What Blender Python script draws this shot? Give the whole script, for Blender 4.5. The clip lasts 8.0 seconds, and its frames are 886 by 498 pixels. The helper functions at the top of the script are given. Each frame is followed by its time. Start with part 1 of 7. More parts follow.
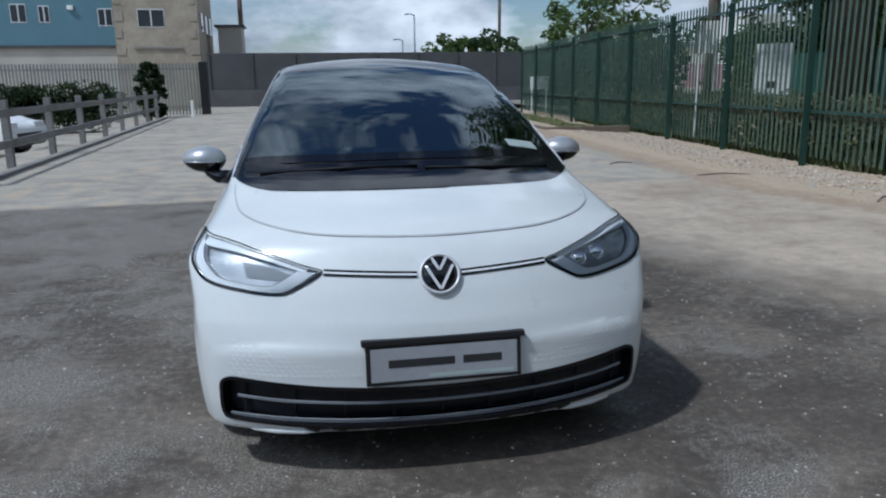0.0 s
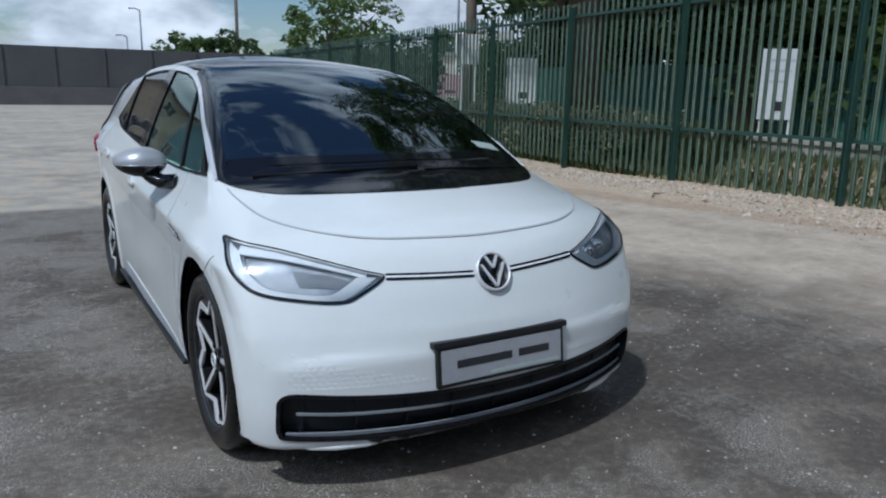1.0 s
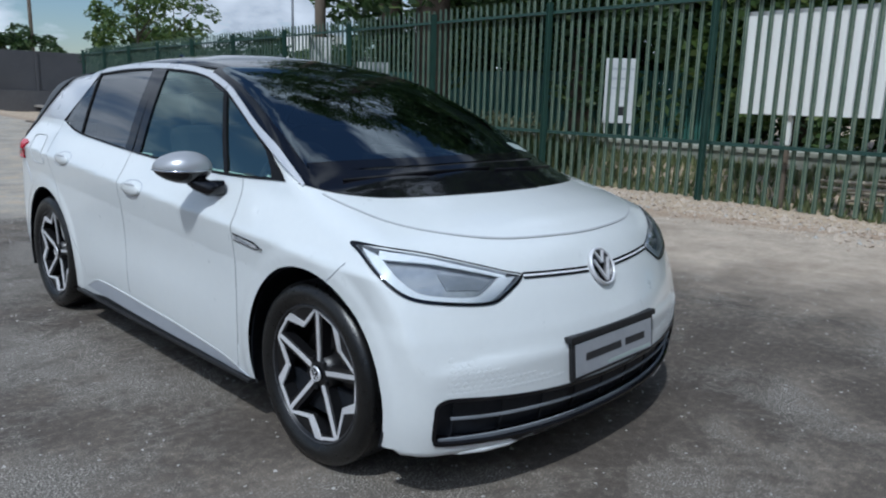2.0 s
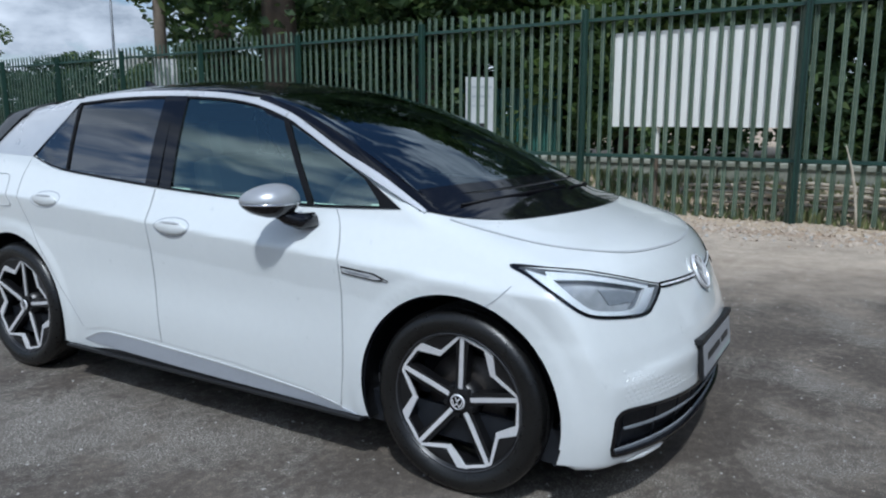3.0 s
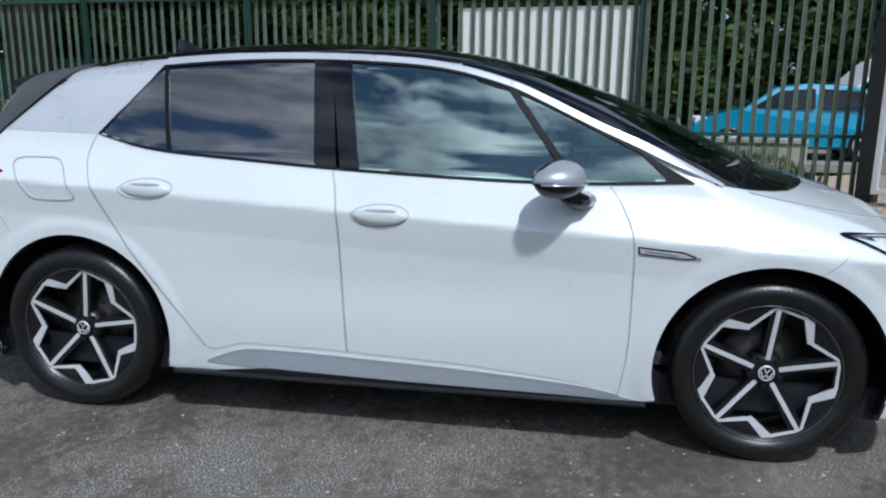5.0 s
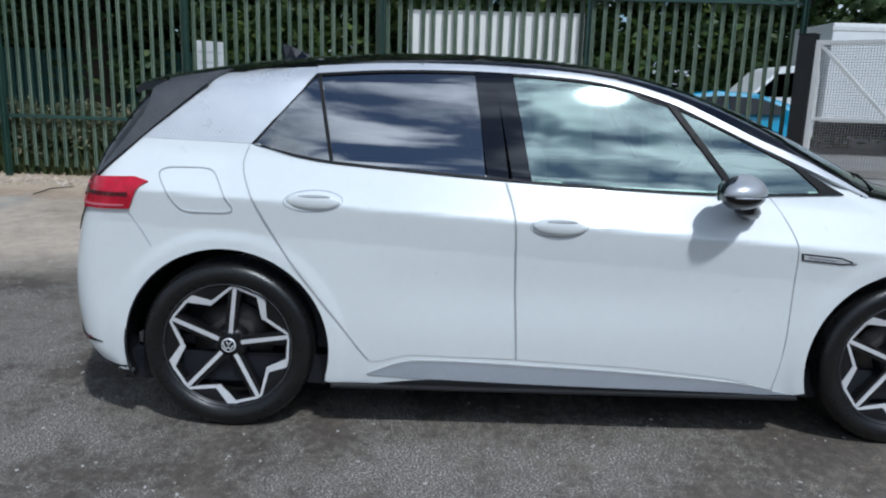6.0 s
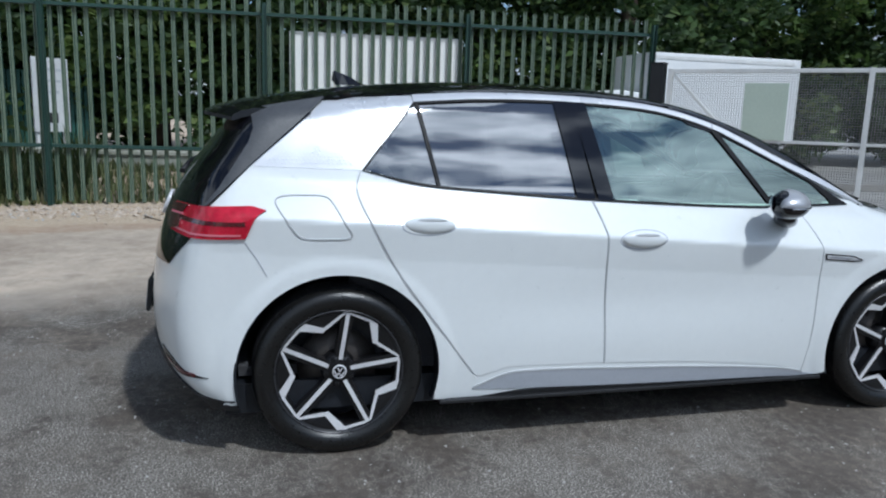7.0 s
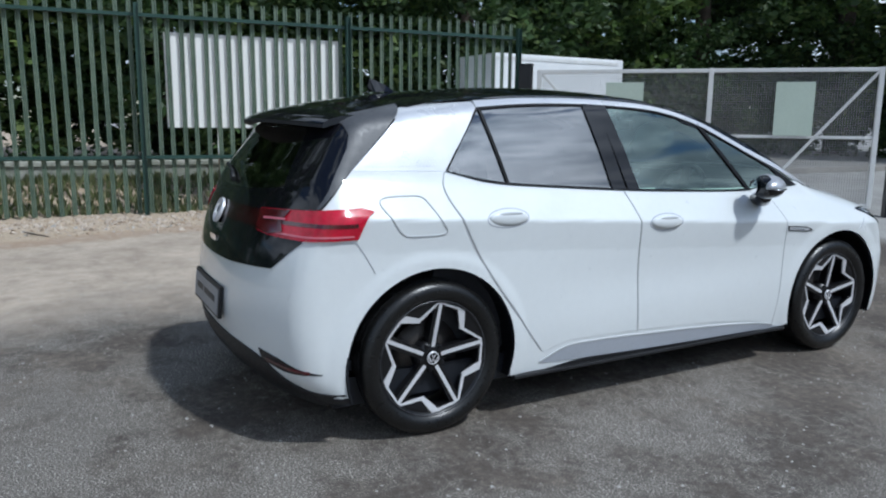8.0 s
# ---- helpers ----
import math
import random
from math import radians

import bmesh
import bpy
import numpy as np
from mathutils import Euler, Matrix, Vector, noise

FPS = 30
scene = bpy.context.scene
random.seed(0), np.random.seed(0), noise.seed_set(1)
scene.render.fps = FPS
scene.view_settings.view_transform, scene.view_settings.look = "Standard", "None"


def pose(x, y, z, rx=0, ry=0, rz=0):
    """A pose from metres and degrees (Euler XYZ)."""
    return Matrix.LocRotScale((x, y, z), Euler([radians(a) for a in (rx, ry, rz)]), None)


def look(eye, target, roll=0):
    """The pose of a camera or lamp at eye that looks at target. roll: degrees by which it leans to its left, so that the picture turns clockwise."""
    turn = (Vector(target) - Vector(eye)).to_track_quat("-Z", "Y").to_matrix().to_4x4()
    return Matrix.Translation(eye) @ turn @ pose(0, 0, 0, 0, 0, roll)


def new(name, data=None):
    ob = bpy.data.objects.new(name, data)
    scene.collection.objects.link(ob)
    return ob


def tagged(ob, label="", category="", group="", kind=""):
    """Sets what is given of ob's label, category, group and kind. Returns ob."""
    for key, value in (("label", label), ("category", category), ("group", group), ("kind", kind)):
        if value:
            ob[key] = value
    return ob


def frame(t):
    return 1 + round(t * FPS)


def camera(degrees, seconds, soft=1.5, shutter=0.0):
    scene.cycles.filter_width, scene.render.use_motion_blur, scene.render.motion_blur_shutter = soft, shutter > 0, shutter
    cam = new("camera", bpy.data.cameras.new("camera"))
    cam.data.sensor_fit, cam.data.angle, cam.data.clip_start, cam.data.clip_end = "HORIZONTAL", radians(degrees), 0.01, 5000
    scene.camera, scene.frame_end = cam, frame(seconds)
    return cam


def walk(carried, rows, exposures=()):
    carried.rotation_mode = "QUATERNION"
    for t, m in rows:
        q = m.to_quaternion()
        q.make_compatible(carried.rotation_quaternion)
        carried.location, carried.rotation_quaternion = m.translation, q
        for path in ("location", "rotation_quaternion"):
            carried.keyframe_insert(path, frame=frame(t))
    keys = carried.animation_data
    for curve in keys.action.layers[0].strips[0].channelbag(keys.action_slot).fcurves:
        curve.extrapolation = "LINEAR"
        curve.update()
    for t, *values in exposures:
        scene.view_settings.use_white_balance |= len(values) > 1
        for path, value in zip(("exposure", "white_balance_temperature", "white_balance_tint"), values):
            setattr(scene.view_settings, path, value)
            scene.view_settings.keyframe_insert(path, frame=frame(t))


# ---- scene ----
cam = camera(62.1, 8.0, 2.1)
PATH = [
    (0, (-0.436, -2.307, 1.419), (-0.082, -0.389, 0.976), -0.7),
    (0.5, (-1.008, -2.13, 1.402), (-0.346, -0.299, 0.946), -1.1),
    (1, (-1.49, -1.941, 1.401), (-0.477, -0.27, 0.974), 1.1),
    (1.5, (-1.944, -1.665, 1.369), (-0.72, -0.142, 0.941), 0.9),
    (2, (-2.357, -1.3, 1.367), (-0.96, 0.074, 0.962), 1.6),
    (2.2, (-2.555, -1.141, 1.366), (-1.086, 0.157, 0.971), 2.0),
    (3.3, (-3.205, -0.144, 1.372), (-1.456, 0.743, 0.979), -0.7),
    (3.5, (-3.306, 0.04, 1.382), (-1.525, 0.843, 0.953), -1.1),
    (4, (-3.47, 0.558, 1.367), (-1.596, 1.16, 1.009), -3.1),
    (4.2, (-3.512, 0.768, 1.37), (-1.631, 1.328, 0.988), -2.5),
    (5.3, (-3.607, 1.947, 1.337), (-1.664, 2.182, 0.923), 2.0),
    (5.5, (-3.659, 2.187, 1.356), (-1.713, 2.38, 0.933), 2.9),
    (6, (-3.707, 2.756, 1.382), (-1.751, 2.742, 0.969), 1.8),
    (6.5, (-3.692, 3.353, 1.379), (-1.739, 3.119, 1.018), 0.8),
    (7, (-3.729, 3.939, 1.38), (-1.825, 3.437, 1.032), 1.8),
    (7.5, (-3.678, 4.495, 1.367), (-1.862, 3.746, 0.989), 0.5),
    (8, (-3.609, 5.064, 1.38), (-1.879, 4.121, 1.039), 0.6),
]
walk(cam, [(t, look(eye, target, roll)) for t, eye, target, roll in PATH], [(0.0, -0.92, 5320, 8), (2.5, -0.79, 5380, 8), (4.0, -0.69, 5400, 8), (6.0, -0.81, 5400, 8), (8.0, -0.68, 5400, 8)])

# ---- light ----
SUN = Vector((-0.51, -0.26, 0.83)).normalized()
sun = new("sun", bpy.data.lights.new("sun", "SUN"))
sun.data.energy, sun.data.angle, sun.data.color = 4.5, radians(2.8), (1.0, 0.94, 0.84)
sun.matrix_world = look(SUN * 60, (0, 0, 0))

sky_world = bpy.data.worlds.new("sky")
scene.world = sky_world
sky_world.use_nodes = True
wt = sky_world.node_tree
wt.nodes.clear()


def wnode(kind, **values):
    n = wt.nodes.new(kind)
    for k, v in values.items():
        n.inputs[k].default_value = v
    return n


sky = wt.nodes.new("ShaderNodeTexSky")
sky.sky_type, sky.sun_disc = "NISHITA", False
sky.sun_elevation = math.asin(SUN.z)
sky.sun_rotation = math.atan2(SUN.x, SUN.y)
sky.air_density, sky.dust_density, sky.ozone_density = 1.2, 0.3, 3.0
blue = wnode("ShaderNodeBackground", Strength=0.12)
wt.links.new(sky.outputs[0], blue.inputs["Color"])
where = wt.nodes.new("ShaderNodeTexCoord")
squash = wnode("ShaderNodeMapping", Scale=(1.0, 1.0, 2.2), Location=(7.3, 4.1, 2.2))
wt.links.new(where.outputs["Generated"], squash.inputs["Vector"])
puffs = wnode("ShaderNodeTexNoise", Scale=3.3, Detail=9.0, Roughness=0.56, Distortion=0.25)
wt.links.new(squash.outputs[0], puffs.inputs["Vector"])
cover = wt.nodes.new("ShaderNodeValToRGB")
cover.color_ramp.elements[0].position, cover.color_ramp.elements[1].position = 0.465, 0.545
# clouds gather towards the horizon and thin out overhead
split = wt.nodes.new("ShaderNodeSeparateXYZ")
wt.links.new(where.outputs["Generated"], split.inputs[0])
thin = wt.nodes.new("ShaderNodeMapRange")
for k, v in enumerate((0.68, 0.95, -0.045, 0.09)):
    thin.inputs[k + 1].default_value = v
wt.links.new(split.outputs[2], thin.inputs[0])
less = wt.nodes.new("ShaderNodeMath")
less.operation = "SUBTRACT"
wt.links.new(puffs.outputs["Fac"], less.inputs[0])
wt.links.new(thin.outputs[0], less.inputs[1])
wt.links.new(less.outputs[0], cover.inputs["Fac"])
billow = wnode("ShaderNodeTexNoise", Scale=5.0, Detail=8.0, Roughness=0.6)
wt.links.new(squash.outputs[0], billow.inputs["Vector"])
tone = wt.nodes.new("ShaderNodeValToRGB")
tone.color_ramp.elements[0].position, tone.color_ramp.elements[0].color = 0.38, (0.58, 0.63, 0.69, 1)
tone.color_ramp.elements[1].position, tone.color_ramp.elements[1].color = 0.64, (1.65, 1.65, 1.64, 1)
wt.links.new(billow.outputs["Fac"], tone.inputs["Fac"])
cloud = wnode("ShaderNodeBackground")
wt.links.new(tone.outputs[0], cloud.inputs["Color"])
# cloud glows towards the sun
facing = wt.nodes.new("ShaderNodeVectorMath")
facing.operation = "DOT_PRODUCT"
facing.inputs[1].default_value = SUN
wt.links.new(where.outputs["Generated"], facing.inputs[0])
glow = wt.nodes.new("ShaderNodeMapRange")
glow.interpolation_type = "SMOOTHERSTEP"
for k, v in enumerate((0.78, 1.0, 0.95, 2.5)):
    glow.inputs[k + 1].default_value = v
wt.links.new(facing.outputs["Value"], glow.inputs[0])
wt.links.new(glow.outputs[0], cloud.inputs["Strength"])
both = wt.nodes.new("ShaderNodeMixShader")
wt.links.new(cover.outputs[0], both.inputs[0])
wt.links.new(blue.outputs[0], both.inputs[1])
wt.links.new(cloud.outputs[0], both.inputs[2])
wt.links.new(both.outputs[0], wt.nodes.new("ShaderNodeOutputWorld").inputs["Surface"])

# ---- materials ----


def link(t, a, b):
    t.links.new(a, b)


def blank(name):
    m = bpy.data.materials.new(name)
    m.use_nodes = True
    t = m.node_tree
    return m, t, t.nodes["Principled BSDF"]


def place(t):
    return t.nodes.new("ShaderNodeNewGeometry").outputs["Position"]


def noise_of(t, scale, detail=5.0, rough=0.6, vector=None):
    n = t.nodes.new("ShaderNodeTexNoise")
    n.inputs["Scale"].default_value, n.inputs["Detail"].default_value, n.inputs["Roughness"].default_value = scale, detail, rough
    link(t, vector or place(t), n.inputs["Vector"])
    return n.outputs["Fac"]


def ramp(t, fac, *stops):
    r = t.nodes.new("ShaderNodeValToRGB")
    e = r.color_ramp.elements
    while len(e) < len(stops):
        e.new(0.5)
    for el, (at, c) in zip(e, stops):
        el.position, el.color = at, (*c, 1) if len(c) == 3 else c
    link(t, fac, r.inputs["Fac"])
    return r.outputs[0]


def mix(t, fac, a, b, kind="MIX"):
    n = t.nodes.new("ShaderNodeMix")
    n.data_type, n.blend_type = "RGBA", kind
    for value, socket in ((fac, n.inputs[0]), (a, n.inputs[6]), (b, n.inputs[7])):
        if isinstance(value, (int, float)):
            socket.default_value = value
        elif isinstance(value, tuple):
            socket.default_value = (*value, 1)
        else:
            link(t, value, socket)
    return n.outputs[2]


def calc(t, op, a, b=0.0):
    n = t.nodes.new("ShaderNodeMath")
    n.operation = op
    for value, socket in ((a, n.inputs[0]), (b, n.inputs[1])):
        if isinstance(value, (int, float)):
            socket.default_value = value
        else:
            link(t, value, socket)
    return n.outputs[0]


def bump(t, p, height, strength, distance=0.01):
    b = t.nodes.new("ShaderNodeBump")
    b.inputs["Strength"].default_value, b.inputs["Distance"].default_value = strength, distance
    link(t, height, b.inputs["Height"])
    link(t, b.outputs[0], p.inputs["Normal"])


def surface(name, light, dark, big=1.5, small=40.0, rough=0.6, metal=0.0, relief=0.0, coat=0.0, by_piece=0.0):
    """A surface that varies between two colours at two scales, with fine relief; by_piece varies it from object to object."""
    m, t, p = blank(name)
    fac = calc(t, "ADD", calc(t, "MULTIPLY", noise_of(t, big), 0.6), calc(t, "MULTIPLY", noise_of(t, small), 0.4))
    c = ramp(t, fac, (0.36, dark), (0.64, light))
    if by_piece:
        info = t.nodes.new("ShaderNodeObjectInfo").outputs["Random"]
        c = mix(t, calc(t, "MULTIPLY", info, by_piece), c, dark, "MULTIPLY")
    link(t, c, p.inputs["Base Color"])
    p.inputs["Metallic"].default_value = metal
    link(t, ramp(t, noise_of(t, small * 0.5), (0.3, (rough * 0.85,) * 3), (0.7, (min(1, rough * 1.15),) * 3)), p.inputs["Roughness"])
    p.inputs["Coat Weight"].default_value, p.inputs["Coat Roughness"].default_value = coat, 0.03
    if relief:
        bump(t, p, noise_of(t, small, 6.0, 0.7), relief)
    return m


def pane(name, tint, ior=1.5, sheen=(1, 1, 1), haze=0.014):
    """Thin clear or tinted glass."""
    m, t, p = blank(name)
    t.nodes.remove(p)
    clear, gloss = t.nodes.new("ShaderNodeBsdfTransparent"), t.nodes.new("ShaderNodeBsdfGlossy")
    clear.inputs["Color"].default_value = (*tint, 1)
    gloss.inputs["Roughness"].default_value = haze
    gloss.inputs["Color"].default_value = (*sheen, 1)
    f = t.nodes.new("ShaderNodeFresnel")
    f.inputs["IOR"].default_value = ior
    s = t.nodes.new("ShaderNodeMixShader")
    for a, b in ((f.outputs[0], s.inputs[0]), (clear.outputs[0], s.inputs[1]), (gloss.outputs[0], s.inputs[2])):
        link(t, a, b)
    link(t, s.outputs[0], t.nodes["Material Output"].inputs["Surface"])
    return m


PAINT = surface("white_paint", (0.765, 0.79, 0.785), (0.735, 0.76, 0.757), 2.0, 30.0, 0.32, coat=1.0)
SILVER = surface("silver_paint", (0.70, 0.71, 0.73), (0.64, 0.65, 0.67), 2.0, 8.0, 0.3, 0.35, coat=1.0)
MIRROR_SILVER = surface("mirror_silver", (0.50, 0.51, 0.53), (0.44, 0.45, 0.47), 2.0, 8.0, 0.34, 0.45)
BRIGHT = surface("machined_aluminium", (0.85, 0.85, 0.86), (0.72, 0.72, 0.74), 6.0, 90.0, 0.35, 0.35)
CHROME = surface("chrome", (0.85, 0.85, 0.86), (0.78, 0.78, 0.8), 3.0, 60.0, 0.12, 1.0)
GLOSS_BLACK = surface("gloss_black", (0.007, 0.007, 0.009), (0.004, 0.004, 0.006), 3.0, 60.0, 0.06)
GLOSS_BLACK.node_tree.nodes["Principled BSDF"].inputs["IOR"].default_value = 1.5
GLOSS_BLACK.node_tree.nodes["Principled BSDF"].inputs["Specular IOR Level"].default_value = 0.5
TRIM = surface("black_plastic", (0.016, 0.0165, 0.018), (0.009, 0.009, 0.010), 4.0, 120.0, 0.5, relief=0.1)
GREY_TRIM = surface("grey_plastic", (0.27, 0.29, 0.32), (0.20, 0.215, 0.24), 3.0, 120.0, 0.45, 0.2, relief=0.05)
SHADOW_GAP = surface("gap_and_recess_grey", (0.47, 0.48, 0.49), (0.38, 0.39, 0.40), 4.0, 90.0, 0.7)
RUBBER = surface("tyre_rubber", (0.010, 0.010, 0.010), (0.005, 0.005, 0.005), 5.0, 90.0, 0.30, relief=0.12)
RUBBER.node_tree.nodes["Principled BSDF"].inputs["Specular IOR Level"].default_value = 0.5
WHEEL_BLACK = surface("wheel_black", (0.008, 0.008, 0.009), (0.004, 0.004, 0.005), 5.0, 80.0, 0.35)
RIM_GREY = surface("rim_grey", (0.09, 0.09, 0.095), (0.05, 0.05, 0.055), 5.0, 80.0, 0.3, 0.4)
BRAKE = surface("cast_iron", (0.09, 0.08, 0.075), (0.05, 0.045, 0.04), 9.0, 70.0, 0.5, 0.7)
CABIN = surface("cabin_fabric", (0.055, 0.056, 0.06), (0.035, 0.035, 0.04), 5.0, 150.0, 0.85, relief=0.2)
CABIN_GREY = surface("cabin_plastic", (0.06, 0.063, 0.066), (0.04, 0.042, 0.046), 5.0, 150.0, 0.6)
WINDSCREEN = pane("windscreen_glass", (0.10, 0.135, 0.15), 2.45, (0.84, 0.94, 1.0))
SIDE_GLASS = pane("side_glass", (0.52, 0.70, 0.62), 2.9, (0.84, 1.0, 0.93), 0.034)
DARK_GLASS = pane("privacy_glass", (0.07, 0.075, 0.085), 2.85, (1, 1, 1), 0.034)
LENS_CLEAR = pane("clear_lens", (0.93, 0.95, 0.96), 1.4)
PLATE_GREY = surface("plate_grey", (0.36, 0.37, 0.39), (0.30, 0.31, 0.33), 6.0, 60.0, 0.35)
INK = surface("dark_print", (0.03, 0.03, 0.032), (0.02, 0.02, 0.022), 6.0, 60.0, 0.5)
PAPER = surface("white_card", (0.42, 0.49, 0.46), (0.34, 0.40, 0.38), 9.0, 60.0, 0.6)
LAMP_BOWL = surface("lamp_reflector", (0.74, 0.755, 0.78), (0.42, 0.43, 0.45), 9.0, 30.0, 0.2, 0.5)
LAMP_TUBE = surface("light_guide", (0.86, 0.88, 0.90), (0.78, 0.80, 0.83), 9.0, 50.0, 0.3)
RED_LENS = surface("red_lens", (0.60, 0.010, 0.040), (0.34, 0.005, 0.018), 14.0, 40.0, 0.16)
PINK_LENS = surface("pale_red_lens", (0.70, 0.22, 0.27), (0.58, 0.14, 0.19), 9.0, 40.0, 0.25)
SILL_GREY = surface("sill_grey", (0.46, 0.485, 0.53), (0.39, 0.41, 0.45), 3.0, 120.0, 0.4, 0.15)
SEAL = surface("window_seal", (0.006, 0.006, 0.007), (0.003, 0.003, 0.004), 4.0, 90.0, 0.5)
SEAL.node_tree.nodes["Principled BSDF"].inputs["Specular IOR Level"].default_value = 0.2
INTAKE = surface("intake_plastic", (0.011, 0.014, 0.020), (0.005, 0.006, 0.009), 4.0, 90.0, 0.55)
SLAT_GREY = surface("slat_grey", (0.27, 0.29, 0.32), (0.19, 0.205, 0.23), 4.0, 90.0, 0.4)
# dusty black, lightened in its base colour for the sky it reflects
BLADE_GREY = surface("dusty_sky_sheen_grey", (0.088, 0.090, 0.096), (0.050, 0.052, 0.056), 7.0, 90.0, 0.45)
RED_BLACK = surface("smoked_red_lens", (0.030, 0.003, 0.005), (0.015, 0.002, 0.003), 9.0, 40.0, 0.12)
RED_DEEP = surface("deep_red_lens", (0.10, 0.003, 0.008), (0.045, 0.002, 0.005), 9.0, 40.0, 0.15, coat=1.0)

# ---- builders ----


def part(name, bm, material, parent, label=""):
    """Links a bmesh as one mesh object under a thing or a part."""
    data = bpy.data.meshes.new(name)
    bm.to_mesh(data)
    bm.free()
    data.materials.append(material)
    ob = new(name, data)
    ob.parent = parent
    return tagged(ob, label)


def arrays(name, verts, faces, material, parent=None, label="", smooth=False, normals=None):
    """The same from arrays of corners and faces."""
    data = bpy.data.meshes.new(name)
    data.from_pydata([tuple(v) for v in verts], [], [tuple(int(i) for i in f) for f in faces])
    data.materials.append(material)
    if smooth or normals is not None:
        data.polygons.foreach_set("use_smooth", [True] * len(data.polygons))
    if normals is not None:
        data.normals_split_custom_set_from_vertices([tuple(n) for n in normals])
    data.update()
    ob = new(name, data)
    ob.parent = parent
    return tagged(ob, label)


def thing(name, label, category, at=None, group="", kind=""):
    ob = new(name)
    ob.empty_display_size = 0.2
    if at is not None:
        ob.matrix_world = at
    return tagged(ob, label, category, group, kind)


def box(bm, x0, x1, y0, y1, z0, z1, bevel=0.0, m=None):
    vs = [bm.verts.new((x, y, z)) for x in (x0, x1) for y in (y0, y1) for z in (z0, z1)]
    fs = [bm.faces.new([vs[i] for i in f]) for f in ((0, 1, 3, 2), (4, 6, 7, 5), (0, 4, 5, 1), (2, 3, 7, 6), (0, 2, 6, 4), (1, 5, 7, 3))]
    if bevel:
        out = bmesh.ops.bevel(bm, geom=list({e for f in fs for e in f.edges}), offset=bevel, segments=2, affect="EDGES", profile=0.6)
        vs = list({v for f in out["faces"] for v in f.verts} | {v for v in vs if v.is_valid})
    if m is not None:
        bmesh.ops.transform(bm, matrix=m, verts=[v for v in vs if v.is_valid])
    return vs


def boxes(*rows, bevel=0.0):
    bm = bmesh.new()
    for r in rows:
        box(bm, *r, bevel=bevel)
    return bm


def tube(bm, points, radii, sides=8, cap=True, squash=1.0):
    """A tapered tube along points."""
    rings = []
    n = len(points)
    for i, p in enumerate(points):
        p = Vector(p)
        d = (Vector(points[min(i + 1, n - 1)]) - Vector(points[max(i - 1, 0)])).normalized()
        side = d.cross(Vector((0, 0, 1)))
        side = side.normalized() if side.length > 1e-3 else Vector((1, 0, 0))
        up = side.cross(d)
        r = radii[i] if isinstance(radii, (list, tuple)) else radii
        rings.append([bm.verts.new(p + r * (math.cos(a) * side + squash * math.sin(a) * up)) for a in (2 * math.pi * k / sides for k in range(sides))])
    for a, b in zip(rings, rings[1:]):
        for k in range(sides):
            f = bm.faces.new((a[k], a[(k + 1) % sides], b[(k + 1) % sides], b[k]))
            f.smooth = True
    if cap:
        bm.faces.new(rings[0][::-1])
        bm.faces.new(rings[-1])


def lathe(bm, profile, turns=40, axis="x", arc=None):
    """Turns a profile of (radius, along) about an axis."""
    rings = []
    lo, hi = arc or (0, 2 * math.pi)
    count = turns if arc is None else turns + 1
    for k in range(count):
        a = lo + (hi - lo) * k / turns
        c, s = math.cos(a), math.sin(a)
        rings.append([bm.verts.new((h, r * c, r * s) if axis == "x" else (r * c, r * s, h)) for r, h in profile])
    for k in range(turns):
        a, b = rings[k], rings[(k + 1) % count]
        for i in range(len(profile) - 1):
            f = bm.faces.new((a[i], a[i + 1], b[i + 1], b[i]))
            f.smooth = True


# ---- ground ----
FENCE_X, FENCE_SLOPE = 7.807, 0.081


def fence_at(y):
    return FENCE_X + FENCE_SLOPE * y


def ground_height(x, y):
    d = fence_at(y) - x
    near = np.clip(1.0 - d / 2.6, 0, 1)
    fall = np.clip((y - 5.0) / 4.0, 0, 1)
    bank = (-0.045 - 0.13 * fall * fall * (3 - 2 * fall)) * near * near * (3 - 2 * near) * (y > -3.2)
    lumps = 0.02 * np.sin(3.1 * y + 1.3 * np.sin(1.7 * y)) * np.exp(-((d - 0.3) / 0.7) ** 2) * (y > -3.2)
    lot = np.where(x < -6.6, -0.25 * np.clip((-6.6 - x) / 1.0, 0, 1), 0) * (y > 8)
    road = np.where(d < -1.0, 0.12 * np.clip((-1.0 - d) / 2.0, 0, 1), 0)
    up = np.clip((-d - 0.25) / 1.2, 0, 1)
    verge = 0.40 * up * up * (3 - 2 * up) * (d > -1.8) * np.clip((y + 2.6) / 0.8, 0, 1) * np.clip((27 - y) / 3, 0, 1)
    return bank + lumps + lot + np.maximum(road, verge)


